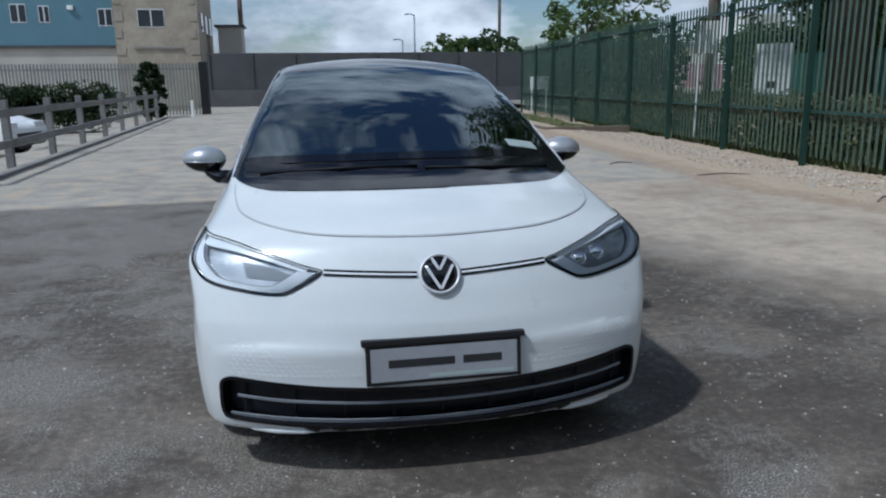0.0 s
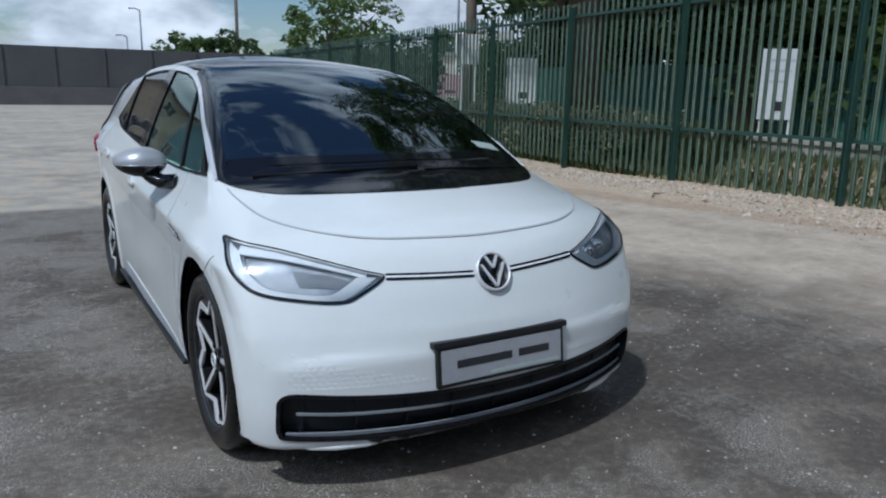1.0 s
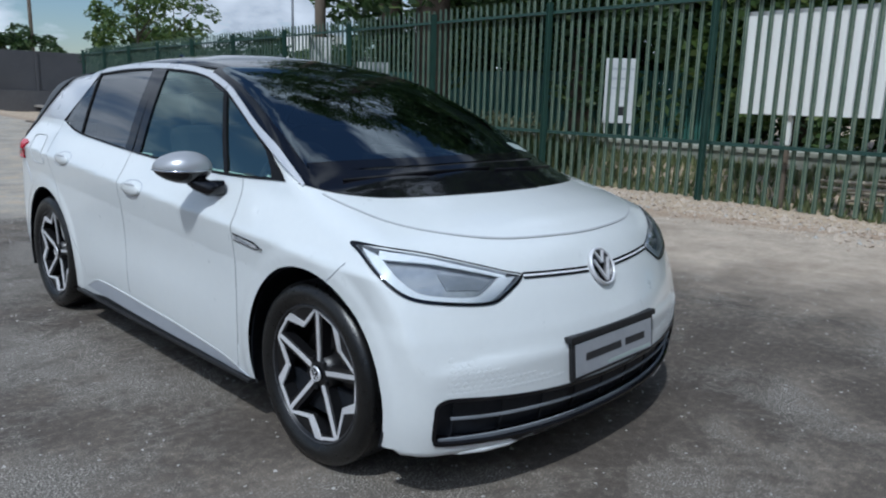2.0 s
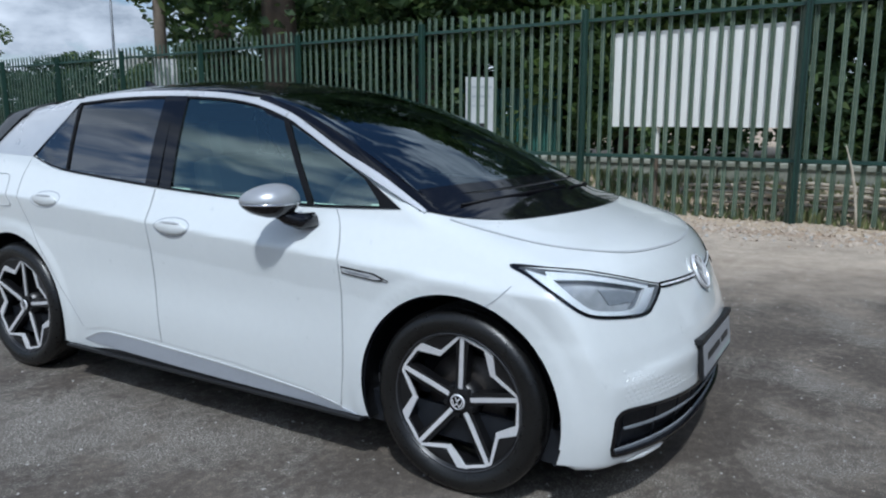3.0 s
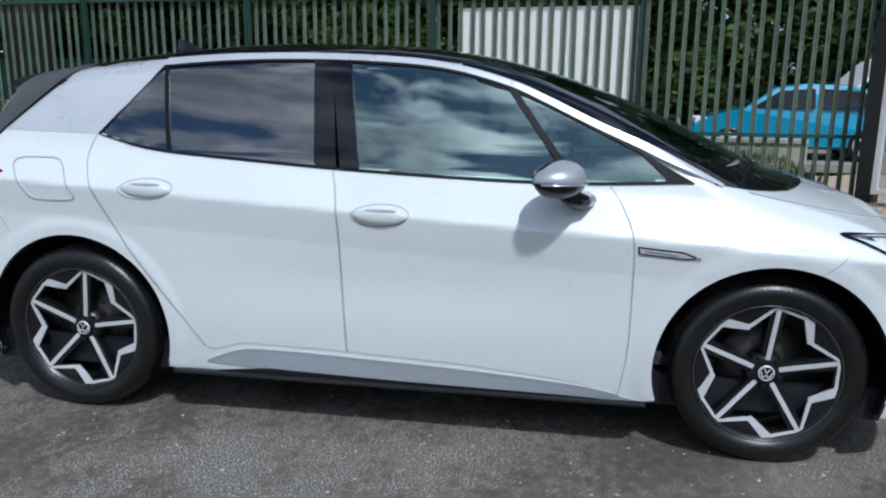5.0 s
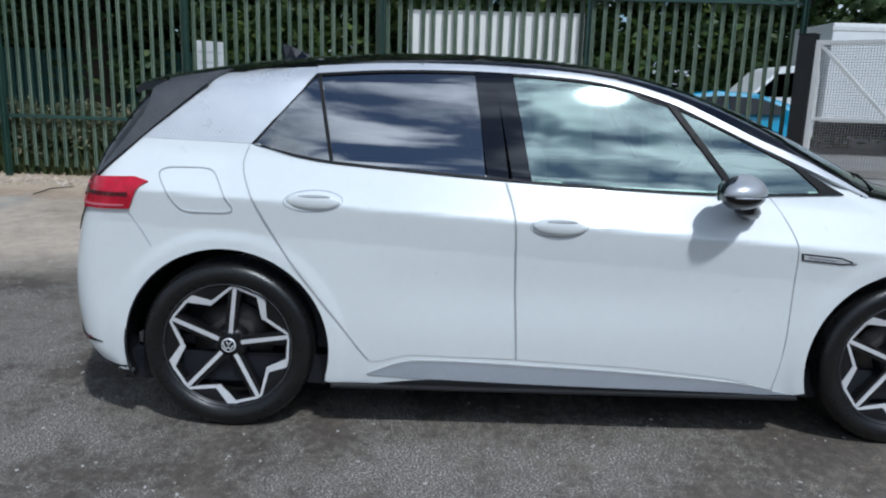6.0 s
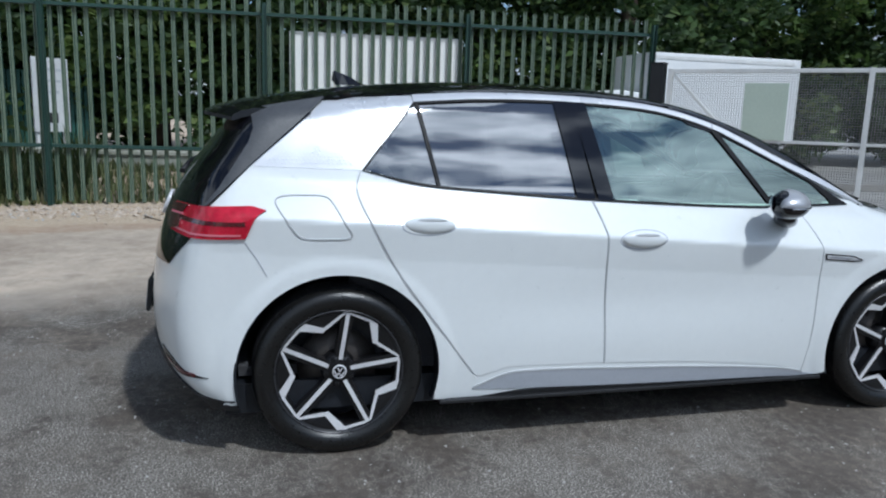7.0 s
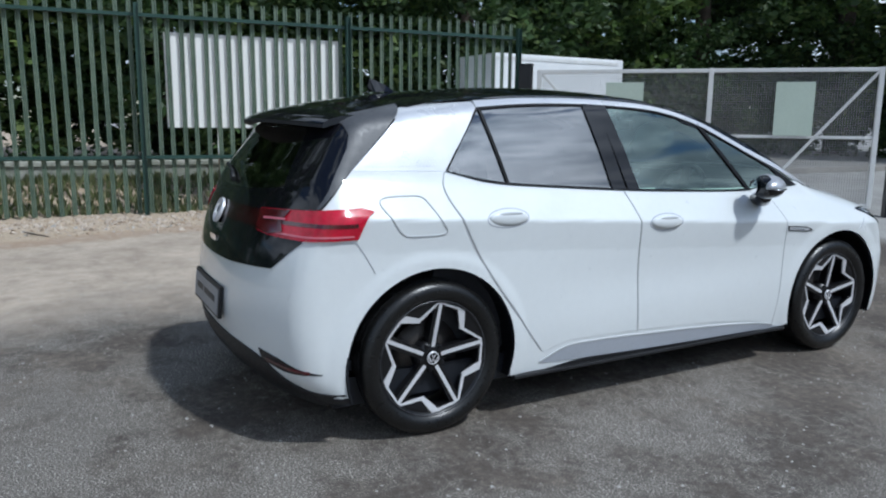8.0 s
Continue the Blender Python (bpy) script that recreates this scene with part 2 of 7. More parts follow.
def ground_material():
    m, t, p = blank("ground_surface")
    pos = place(t)
    xyz = t.nodes.new("ShaderNodeSeparateXYZ")
    link(t, pos, xyz.inputs[0])
    x, y = xyz.outputs[0], xyz.outputs[1]
    big, mid, fine, grit = noise_of(t, 0.55, 6.0), noise_of(t, 2.4, 6.0, 0.65), noise_of(t, 22.0, 5.0, 0.7), noise_of(t, 170.0, 3.0, 0.7)
    wobble = calc(t, "MULTIPLY", calc(t, "SUBTRACT", mid, 0.5), 1.6)
    slow = calc(t, "MULTIPLY", calc(t, "SUBTRACT", big, 0.5), 2.4)
    # tarmac: worn dark binder with pale chippings
    worn = calc(t, "ADD", calc(t, "MULTIPLY", big, 0.55), calc(t, "MULTIPLY", mid, 0.45))
    tar = ramp(t, worn, (0.38, (0.072, 0.060, 0.050)), (0.50, (0.107, 0.090, 0.074)), (0.60, (0.190, 0.162, 0.132)))
    chips = ramp(t, calc(t, "ADD", calc(t, "MULTIPLY", grit, 0.6), calc(t, "MULTIPLY", fine, 0.4)), (0.38, (0.55, 0.55, 0.55)), (0.53, (0.98, 0.98, 0.98)), (0.65, (2.4, 2.33, 2.2)))
    tar = mix(t, 1.0, tar, chips, "MULTIPLY")
    # the binder has worn off in patches, more of them towards the rear of the bay
    more = calc(t, "MULTIPLY", calc(t, "MINIMUM", calc(t, "MAXIMUM", calc(t, "ADD", y, calc(t, "MULTIPLY", x, -0.5)), -1.0), 6.0), 0.016)
    bare = ramp(t, calc(t, "ADD", calc(t, "ADD", calc(t, "MULTIPLY", noise_of(t, 1.3, 5.0, 0.7), 0.75), calc(t, "MULTIPLY", fine, 0.25)), more), (0.505, (0, 0, 0)), (0.615, (1, 1, 1)))
    loose = ramp(t, noise_of(t, 120.0, 3.0, 0.8), (0.38, (0.046, 0.041, 0.036)), (0.52, (0.150, 0.135, 0.114)), (0.64, (0.66, 0.615, 0.545)))
    tar = mix(t, calc(t, "MULTIPLY", bare, 0.9), tar, loose)
    # dusty worn yard
    dust = mix(t, 1.0, ramp(t, noise_of(t, 7.0, 8.0, 0.72), (0.3, (0.40, 0.333, 0.262)), (0.7, (0.56, 0.472, 0.380))), ramp(t, grit, (0.35, (0.75, 0.75, 0.75)), (0.65, (1.2, 1.2, 1.18))), "MULTIPLY")
    dust = mix(t, ramp(t, calc(t, "ADD", calc(t, "MULTIPLY", noise_of(t, 3.6, 8.0, 0.75), 0.6), calc(t, "MULTIPLY", fine, 0.4)), (0.50, (0, 0, 0)), (0.62, (0.6, 0.6, 0.6))), dust, (0.29, 0.24, 0.188))
    dust = mix(t, 1.0, dust, ramp(t, calc(t, "ADD", calc(t, "MULTIPLY", big, 0.5), calc(t, "MULTIPLY", noise_of(t, 1.7, 6.0, 0.7), 0.5)), (0.38, (0.74, 0.72, 0.70)), (0.52, (1.0, 1.0, 1.0)), (0.62, (1.10, 1.09, 1.08))), "MULTIPLY")
    # hardcore and sandy bank
    stone = mix(t, 1.0, ramp(t, fine, (0.3, (0.37, 0.285, 0.20)), (0.7, (0.64, 0.525, 0.40))), ramp(t, grit, (0.3, (0.6, 0.6, 0.58)), (0.7, (1.25, 1.25, 1.22))), "MULTIPLY")
    litter = mix(t, calc(t, "GREATER_THAN", noise_of(t, 9.0, 4.0, 0.75), 0.61), stone, (0.46, 0.32, 0.20))
    # where each lies: the seam across the yard, then towards the bank
    seam = calc(t, "ADD", calc(t, "ADD", calc(t, "SUBTRACT", y, 7.17), calc(t, "MULTIPLY", x, -0.06)), calc(t, "MULTIPLY", wobble, 0.10))
    across = ramp(t, calc(t, "MULTIPLY", seam, 4.0), (0.0, (0, 0, 0)), (1.0, (1, 1, 1)))
    side = calc(t, "SUBTRACT", calc(t, "ADD", calc(t, "ADD", x, calc(t, "MULTIPLY", y, 0.30)), calc(t, "ADD", calc(t, "MULTIPLY", wobble, 0.8), calc(t, "MULTIPLY", slow, 0.6))), 2.85)
    towards = ramp(t, calc(t, "MULTIPLY", side, 0.62), (0.0, (0, 0, 0)), (1.0, (1, 1, 1)))
    gone = calc(t, "SUBTRACT", calc(t, "ADD", calc(t, "SUBTRACT", x, calc(t, "MULTIPLY", y, FENCE_SLOPE)), calc(t, "ADD", calc(t, "MULTIPLY", wobble, 0.75), calc(t, "MULTIPLY", calc(t, "MINIMUM", calc(t, "MAXIMUM", calc(t, "SUBTRACT", y, 1.0), 0.0), 5.5), 0.36))), FENCE_X - 1.45)
    bank = ramp(t, calc(t, "MULTIPLY", gone, 1.6), (0.0, (0, 0, 0)), (1.0, (1, 1, 1)))
    base = mix(t, towards, tar, dust)
    pale = mix(t, 1.0, ramp(t, worn, (0.38, (0.265, 0.243, 0.212)), (0.60, (0.45, 0.415, 0.365))), ramp(t, grit, (0.32, (0.7, 0.7, 0.7)), (0.68, (1.3, 1.3, 1.27))), "MULTIPLY")
    yard = mix(t, ramp(t, mid, (0.48, (0, 0, 0)), (0.66, (1, 1, 1))), pale, stone)
    base = mix(t, across, base, yard)
    base = mix(t, bank, base, litter)
    # a brown drift of leaf litter along the foot of the bank
    drift = calc(t, "MULTIPLY", ramp(t, calc(t, "MULTIPLY", gone, 0.7), (0.0, (0, 0, 0)), (0.14, (1, 1, 1)), (0.42, (0.9, 0.9, 0.9)), (0.62, (0, 0, 0))), ramp(t, calc(t, "ADD", calc(t, "MULTIPLY", noise_of(t, 5.0, 8.0, 0.75), 0.6), calc(t, "MULTIPLY", fine, 0.4)), (0.40, (0, 0, 0)), (0.56, (0.85, 0.85, 0.85))))
    base = mix(t, drift, base, mix(t, 1.0, (0.31, 0.215, 0.145), ramp(t, noise_of(t, 60.0, 4.0, 0.7), (0.3, (0.6, 0.6, 0.6)), (0.7, (1.5, 1.5, 1.5))), "MULTIPLY"))
    apron = ramp(t, calc(t, "MULTIPLY", calc(t, "SUBTRACT", calc(t, "ADD", calc(t, "MULTIPLY", y, -1.0), calc(t, "MULTIPLY", wobble, 0.3)), 3.6), 1.5), (0.0, (0, 0, 0)), (1.0, (1, 1, 1)))
    base = mix(t, apron, base, mix(t, 1.0, ramp(t, worn, (0.38, (0.25, 0.242, 0.228)), (0.60, (0.36, 0.35, 0.33))), ramp(t, grit, (0.32, (0.75, 0.75, 0.75)), (0.68, (1.2, 1.2, 1.18))), "MULTIPLY"))
    link(t, base, p.inputs["Base Color"])
    p.inputs["Roughness"].default_value = 0.9
    bump(t, p, calc(t, "ADD", noise_of(t, 260.0, 2.0, 0.7), grit), 0.35, 0.006)
    return m


GROUND = ground_material()


def build_ground():
    xs = np.concatenate([[-900, -300, -100, -40, -20, -12, -8], np.arange(-7.8, -5.4, 0.3), np.arange(-5, 4, 1.0), np.arange(4, 11.81, 0.15), np.arange(12.0, 13, 0.4), [14, 18, 25, 40, 100, 300, 900]])
    ys = np.concatenate([[-900, -300, -80, -30, -12, -8], np.arange(-6, 20, 0.35), np.arange(20, 45, 1.0), [50, 60, 80, 120, 300, 900]])
    gx, gy = np.meshgrid(xs, ys, indexing="ij")
    z = ground_height(gx, gy)
    n = len(ys)
    verts = np.stack([gx.ravel(), gy.ravel(), z.ravel()], 1)
    faces = [(i * n + j, (i + 1) * n + j, (i + 1) * n + j + 1, i * n + j + 1) for i in range(len(xs) - 1) for j in range(n - 1)]
    ob = arrays("ground", verts, faces, GROUND, None, smooth=True)
    tagged(ob, "worn dark tarmac yard running into pale dusty hardcore", "ground", kind="structure")


build_ground()

# ---- the white electric hatchback: its skin ----
def curve(x, pts):
    """A smooth curve through the points (x, y), evaluated at x."""
    px = np.array([p[0] for p in pts], float)
    py = np.array([p[1] for p in pts], float)
    slope = np.gradient(py, px)
    i = np.clip(np.searchsorted(px, x) - 1, 0, len(px) - 2)
    h = px[i + 1] - px[i]
    s = np.clip((x - px[i]) / h, 0, 1)
    return ((1 + 2 * s) * (1 - s) ** 2 * py[i] + s * (1 - s) ** 2 * h * slope[i]
            + s * s * (3 - 2 * s) * py[i + 1] + s * s * (s - 1) * h * slope[i + 1])


SPINE = [(0.1, 0.58), (0.165, 0.74), (0.22, 0.835), (0.30, 0.90), (0.42, 0.95), (0.6, 1.005), (0.74, 1.045), (0.95, 1.145), (1.25, 1.285),
         (1.55, 1.40), (1.85, 1.485), (2.2, 1.542), (2.6, 1.566), (3.0, 1.56), (3.5, 1.518), (3.9, 1.46), (4.3, 1.39), (4.6, 1.34)]
GIRTH = [(0.0, 0.867), (0.3, 0.889), (0.83, 0.905), (1.4, 0.899), (2.2, 0.902), (3.0, 0.897), (3.6, 0.899), (4.0, 0.884), (4.4, 0.856)]
NOSE = [(0.1, 0.17), (0.2, 0.135), (0.28, 0.115), (0.45, 0.106), (0.56, 0.1062), (0.596, 0.1085), (0.628, 0.121), (0.72, 0.154), (0.85, 0.215), (1.0, 0.33)]
TAIL = [(0.1, 4.20), (0.2, 4.25), (0.32, 4.35), (0.45, 4.38), (0.6, 4.385), (0.75, 4.365), (0.9, 4.325), (1.02, 4.275), (1.1, 4.235), (1.25, 4.12), (1.4, 4.0), (1.6, 3.84)]


def crease(y):
    return 0.835 + 0.058 * (y - 1.3)


def half_width(y, z):
    c = crease(y)
    w = curve(y, GIRTH)
    fall = 0.0035 * np.logaddexp(0, (z - c) / 0.0035)
    glass = 0.01 * np.logaddexp(0, (fall - 0.15) / 0.01)
    w = w - 0.72 * fall + 0.34 * glass - 0.24 * glass * glass - 0.02 * np.clip((0.5 - z) / 0.3, 0, 2) ** 2
    w = w - 0.10 * np.clip(c - z, 0, 0.14) - 0.01 * np.clip(c - 0.14 - z, 0, 0.3)
    hollow = 0.008 * np.exp(-((z - 0.62) / 0.13) ** 2) * np.exp(-((y - 2.2) / 0.75) ** 4)
    for axle in (0.835, 3.6):
        r = np.hypot(y - axle, z - 0.346)
        s = np.clip((0.500 - r) / 0.058, 0, 1)
        w = w + 0.0075 * s * s * (3 - 2 * s)
    return w - hollow


def top(y, x):
    bow = curve(y, [(0.0, 0.30), (0.5, 0.28), (1.0, 0.42), (1.5, 0.36), (2.1, 0.08), (2.6, 0.0), (5.0, 0.0)])
    crown = curve(y, [(0.0, 0.03), (0.8, 0.06), (1.4, 0.05), (2.2, 0.13), (2.6, 0.17), (3.6, 0.18), (4.4, 0.15)])
    return curve(y - bow * x * x, SPINE) - crown * x * x


def nose(x, z):
    return curve(z, NOSE) + 0.15 * (np.abs(x) / 0.77) ** 2.6


def tail(x, z):
    return curve(z, TAIL) - 0.16 * (np.abs(x) / 0.8) ** 2.6


def smax(a, b, k):
    h = np.clip(0.5 + 0.5 * (a - b) / k, 0, 1)
    return b + (a - b) * h + k * h * (1 - h)


def shell(p):
    """Below zero inside the car's outer skin. p: (n, 3) places in the car's own axes."""
    x, y, z = np.abs(p[:, 0]), p[:, 1], p[:, 2]
    f = smax(x - half_width(y, z), z - top(y, x), 0.05)
    f = smax(f, 0.8 * (nose(x, z) - y), 0.09)
    f = smax(f, 0.8 * (y - tail(x, z)), 0.07)
    return smax(f, 0.185 - z, 0.03)


def skin_normal(p):
    g = np.stack([shell(p + e) - shell(p - e) for e in np.eye(3) * 0.003], 1)
    return g / np.maximum(np.linalg.norm(g, axis=1, keepdims=True), 1e-9)


def onto(starts, ways, reach):
    """Where rays first meet the skin."""
    n = len(starts)
    lo, hi = np.zeros(n), np.full(n, reach)
    found = np.zeros(n, bool)
    for s in np.linspace(0, reach, 90)[1:]:
        inside = shell(starts + s * ways) < 0
        fresh = inside & ~found
        hi[fresh] = s
        lo[~inside & ~found] = s
        found |= inside
    for _ in range(18):
        mid = (lo + hi) / 2
        inside = shell(starts + mid[:, None] * ways) < 0
        hi, lo = np.where(inside, mid, hi), np.where(inside, lo, mid)
    return starts + hi[:, None] * ways, found


def rounded(points, per=8, closed=True):
    """A smooth line through points, per pieces to each span."""
    p = [Vector(q) for q in points]
    n = len(p)
    out = []
    for i in range(n if closed else n - 1):
        a, b, c, d = (p[(i + k) % n] if closed else p[min(max(i + k, 0), n - 1)] for k in (-1, 0, 1, 2))
        for s in (k / per for k in range(per)):
            out.append(0.5 * (2 * b + (c - a) * s + (2 * a - 5 * b + 4 * c - d) * s * s + (3 * b - a - 3 * c + d) * s ** 3))
    if not closed:
        out.append(p[-1])
    return out


def straight(points, per=6, closed=True):
    p = [Vector(q) for q in points]
    n = len(p)
    out = [p[i].lerp(p[(i + 1) % n], k / per) for i in range(n if closed else n - 1) for k in range(per)]
    return out if closed else out + [p[-1]]


def basis(way):
    d = Vector(way).normalized()
    r = d.cross(Vector((0, 0, 1)))
    r = r.normalized() if r.length > 1e-3 else Vector((1, 0, 0))
    return np.array(d), np.array(r), np.array(r.cross(d))


def flat(points, way):
    d, r, u = basis(way)
    q = np.array([tuple(p) for p in points])
    return np.stack([q @ r, q @ u], 1)


def within(q, poly):
    """Which of the points q lie inside the polygon."""
    inside = np.zeros(len(q), bool)
    for (x0, y0), (x1, y1) in zip(poly, np.roll(poly, -1, 0)):
        cross = ((y0 > q[:, 1]) != (y1 > q[:, 1])) & (q[:, 0] < (x1 - x0) * (q[:, 1] - y0) / (y1 - y0 + 1e-12) + x0)
        inside ^= cross
    return inside


def inset(poly, by):
    """The outline drawn in by a distance."""
    a, b = np.roll(poly, 1, 0), np.roll(poly, -1, 0)
    t = b - a
    t /= np.maximum(np.linalg.norm(t, axis=1, keepdims=True), 1e-9)
    area = np.sum(poly[:, 0] * b[:, 1] - b[:, 0] * poly[:, 1])
    n = np.stack([-t[:, 1], t[:, 0]], 1) * (1 if area > 0 else -1)
    return poly + by * n


def wrap(q, way, lift):
    d, r, u = basis(way)
    starts = q[:, :1] * r + q[:, 1:] * u
    starts = starts - d * (starts @ d)[:, None]
    centre = np.array((0.0, 2.2, 0.8))
    starts = starts + d * (centre @ d) - d * 3.2
    p, _ = onto(starts, np.tile(d, (len(q), 1)), 4.2)
    n = skin_normal(p)
    return p + n * lift, n


def finish(name, top_p, top_n, faces, loops, thick, material, parent, label, mirror):
    """A shell on the skin with a turned-in edge, on one side of the car or mirrored."""
    obs = []
    for sign in ((1, -1) if mirror else (1,)):
        verts, normals, polys = [top_p], [top_n], [tuple(f) for f in faces]
        count = len(top_p)
        for loop in loops:
            p, n = top_p[loop], top_n[loop]
            k = len(loop)
            along = np.roll(p, -1, 0) - np.roll(p, 1, 0)
            out = np.cross(along, n)
            out /= np.maximum(np.linalg.norm(out, axis=1, keepdims=True), 1e-9)
            verts += [p, p - n * thick]
            normals += [out, out]
            polys += [(count + i, count + k + i, count + k + (i + 1) % k, count + (i + 1) % k) for i in range(k)]
            count += 2 * k
        v, nn = np.concatenate(verts), np.concatenate(normals)
        if sign < 0:
            v, nn = v * (-1, 1, 1), nn * (-1, 1, 1)
            polys = [f[::-1] for f in polys]
        obs.append(arrays(name, v, polys, material, parent, label, normals=nn))
    return obs


def panel(name, outline, way, material, parent, label="", lift=0.004, thick=0.008, step=0.05, mirror=False, draw_in=0.0):
    """A plate of any outline laid on the skin."""
    poly = flat(outline, way)
    if draw_in:
        poly = inset(poly, draw_in)
    bm = bmesh.new()
    face = bm.faces.new([bm.verts.new((a, b, 0)) for a, b in poly])
    bmesh.ops.triangulate(bm, faces=[face])
    for axis in (0, 1):
        lo, hi = poly[:, axis].min(), poly[:, axis].max()
        for c in np.arange(lo + step, hi, step):
            no = (1, 0, 0) if axis == 0 else (0, 1, 0)
            bmesh.ops.bisect_plane(bm, geom=bm.verts[:] + bm.edges[:] + bm.faces[:], plane_co=tuple(c * k for k in no), plane_no=no)
    bmesh.ops.remove_doubles(bm, verts=bm.verts[:], dist=0.0004)
    bm.verts.ensure_lookup_table()
    bm.verts.index_update()
    q = np.array([v.co[:2] for v in bm.verts])
    p, n = wrap(q, way, lift)
    faces = []
    for f in bm.faces:
        ids = [v.index for v in f.verts]
        ring = p[ids] - p[ids].mean(0)
        area = np.cross(ring, np.roll(ring, -1, 0)).sum(0)
        faces.append(ids if np.dot(area, n[ids].mean(0)) > 0 else ids[::-1])
    edge = {}
    for f in faces:
        for a, b in zip(f, f[1:] + f[:1]):
            edge[(a, b)] = True
    nxt = {a: b for a, b in edge if (b, a) not in edge}
    loops = []
    while nxt:
        a = next(iter(nxt))
        loop = []
        while a in nxt:
            loop.append(a)
            a = nxt.pop(a)
        if len(loop) > 2:
            loops.append(np.array(loop))
    bm.free()
    return finish(name, p, n, faces, loops, thick, material, parent, label, mirror)


def band(name, outer, inner, way, material, parent, label="", lift=0.006, thick=0.01, rows=3, mirror=False, closed=True):
    """A strip between two lines of equally many points."""
    a, b = (flat(o, way) if not isinstance(o, np.ndarray) else o for o in (outer, inner))
    k = len(a)
    q = np.concatenate([a + (b - a) * i / rows for i in range(rows + 1)])
    p, n = wrap(q, way, lift)
    d = np.array(Vector(way).normalized())
    faces = []
    for i in range(rows):
        for j in range(k if closed else k - 1):
            f = [i * k + j, i * k + (j + 1) % k, (i + 1) * k + (j + 1) % k, (i + 1) * k + j]
            faces.append(f)
    total = sum(np.dot(np.cross(p[f[1]] - p[f[0]], p[f[3]] - p[f[0]]), d) for f in faces)
    if total > 0:
        faces = [f[::-1] for f in faces]
    if closed:
        first, last = np.arange(k), np.arange(k) + rows * k
        loops = [first, last[::-1]] if total <= 0 else [first[::-1], last]
    else:
        loop = np.concatenate([np.arange(k), (np.arange(1, rows + 1) * k + k - 1), np.arange(rows * k + k - 2, rows * k - 1, -1), np.arange(rows - 1, 0, -1) * k])
        loops = [loop if total <= 0 else loop[::-1]]
    return finish(name, p, n, faces, loops, thick, material, parent, label, mirror)


def seam(name, line, way, material, parent, width=0.006, lift=0.003, mirror=False, label="", closed=False):
    """A narrow line on the skin: a panel gap or a trim strip."""
    q = flat(line, way)
    t = np.gradient(q, axis=0)
    t /= np.maximum(np.linalg.norm(t, axis=1, keepdims=True), 1e-9)
    n = np.stack([-t[:, 1], t[:, 0]], 1) * width / 2
    return band(name, q + n, q - n, way, material, parent, label, lift, 0.006, 1, mirror, closed)


SIDE, FRONT, REAR, DOWN = (1, 0, 0), (0, 1, 0), (0, -1, 0), (0, 0, -1)

# ---- the white electric hatchback: its parts ----
car = thing("hatchback_car", "white electric hatchback with black roof and silver arches on tarmac", "car", pose(0.010, 0, 0))


def S(*yz):
    """Points of the flank from pairs of (along, height)."""
    return [(0, y, z) for y, z in yz]


WINDOW_LOW = [(3.505, 1.165), (3.34, 1.12), (3.19, 1.097), (2.91, 1.075), (2.57, 1.052), (2.23, 1.034), (1.81, 1.018), (1.5, 1.016), (1.13, 1.03)]
WINDOW_TOP = [(1.32, 1.137), (1.48, 1.215), (1.70, 1.318), (1.83, 1.373), (2.04, 1.43), (2.27, 1.458), (2.62, 1.471), (2.97, 1.465), (3.27, 1.443)]
WINDOW = S(*[p for p in WINDOW_LOW[:1]]) + [Vector(p) for p in rounded(S(*WINDOW_LOW[1:]), 6, False)] + [Vector(p) for p in rounded(S(*WINDOW_TOP), 6, False)]

SCREEN_FOOT = [(-0.752, 1.078), (-0.50, 0.955), (-0.26, 0.875), (0.0, 0.85), (0.26, 0.875), (0.50, 0.955), (0.752, 1.078)]
SCREEN_HEAD = [(0.705, 1.42), (0.645, 1.76), (0.582, 2.02), (0.31, 1.95), (0.0, 1.925), (-0.31, 1.95), (-0.582, 2.02), (-0.645, 1.76), (-0.705, 1.42)]


def P(pts):
    return [(x, y, 1.0) for x, y in pts]


SCREEN = rounded(P(SCREEN_FOOT), 5, False) + rounded(P(SCREEN_HEAD), 5, False)
COWL_FRONT = [(-0.765, 1.055), (-0.72, 0.93), (-0.60, 0.765), (-0.42, 0.665), (-0.2, 0.605), (0, 0.59), (0.2, 0.605), (0.42, 0.665), (0.60, 0.765), (0.72, 0.93), (0.765, 1.055)]
LAMP_WAY = (0.62, 0.78, -0.05)
LAMP = [(-0.815, 0.655, 0.876), (-0.838, 0.59, 0.848), (-0.842, 0.48, 0.785), (-0.80, 0.39, 0.728), (-0.69, 0.315, 0.703), (-0.56, 0.255, 0.693), (-0.50, 0.235, 0.715), (-0.41, 0.24, 0.768), (-0.47, 0.27, 0.79), (-0.60, 0.36, 0.83), (-0.71, 0.48, 0.861)]
LAMP_LINE = rounded(LAMP, 6)
GRILLE_HALF = [(0, 0.366), (0.14, 0.368), (0.27, 0.372), (0.4, 0.379), (0.5, 0.386), (0.62, 0.396), (0.72, 0.405), (0.762, 0.402), (0.786, 0.382), (0.79, 0.34), (0.79, 0.29), (0.784, 0.258), (0.757, 0.238), (0.6, 0.226), (0.45, 0.217), (0.2, 0.211), (0, 0.209)]
GRILLE = rounded([(x, 0.1, z) for x, z in GRILLE_HALF] + [(-x, 0.1, z) for x, z in GRILLE_HALF[-2:0:-1]], 4)
REAR_GLASS = [(-0.44, 4, 1.345), (0.44, 4, 1.345), (0.51, 4, 1.22), (0.575, 4, 1.10), (0.3, 4, 1.075), (0, 4, 1.068), (-0.3, 4, 1.075), (-0.575, 4, 1.10), (-0.51, 4, 1.22)]


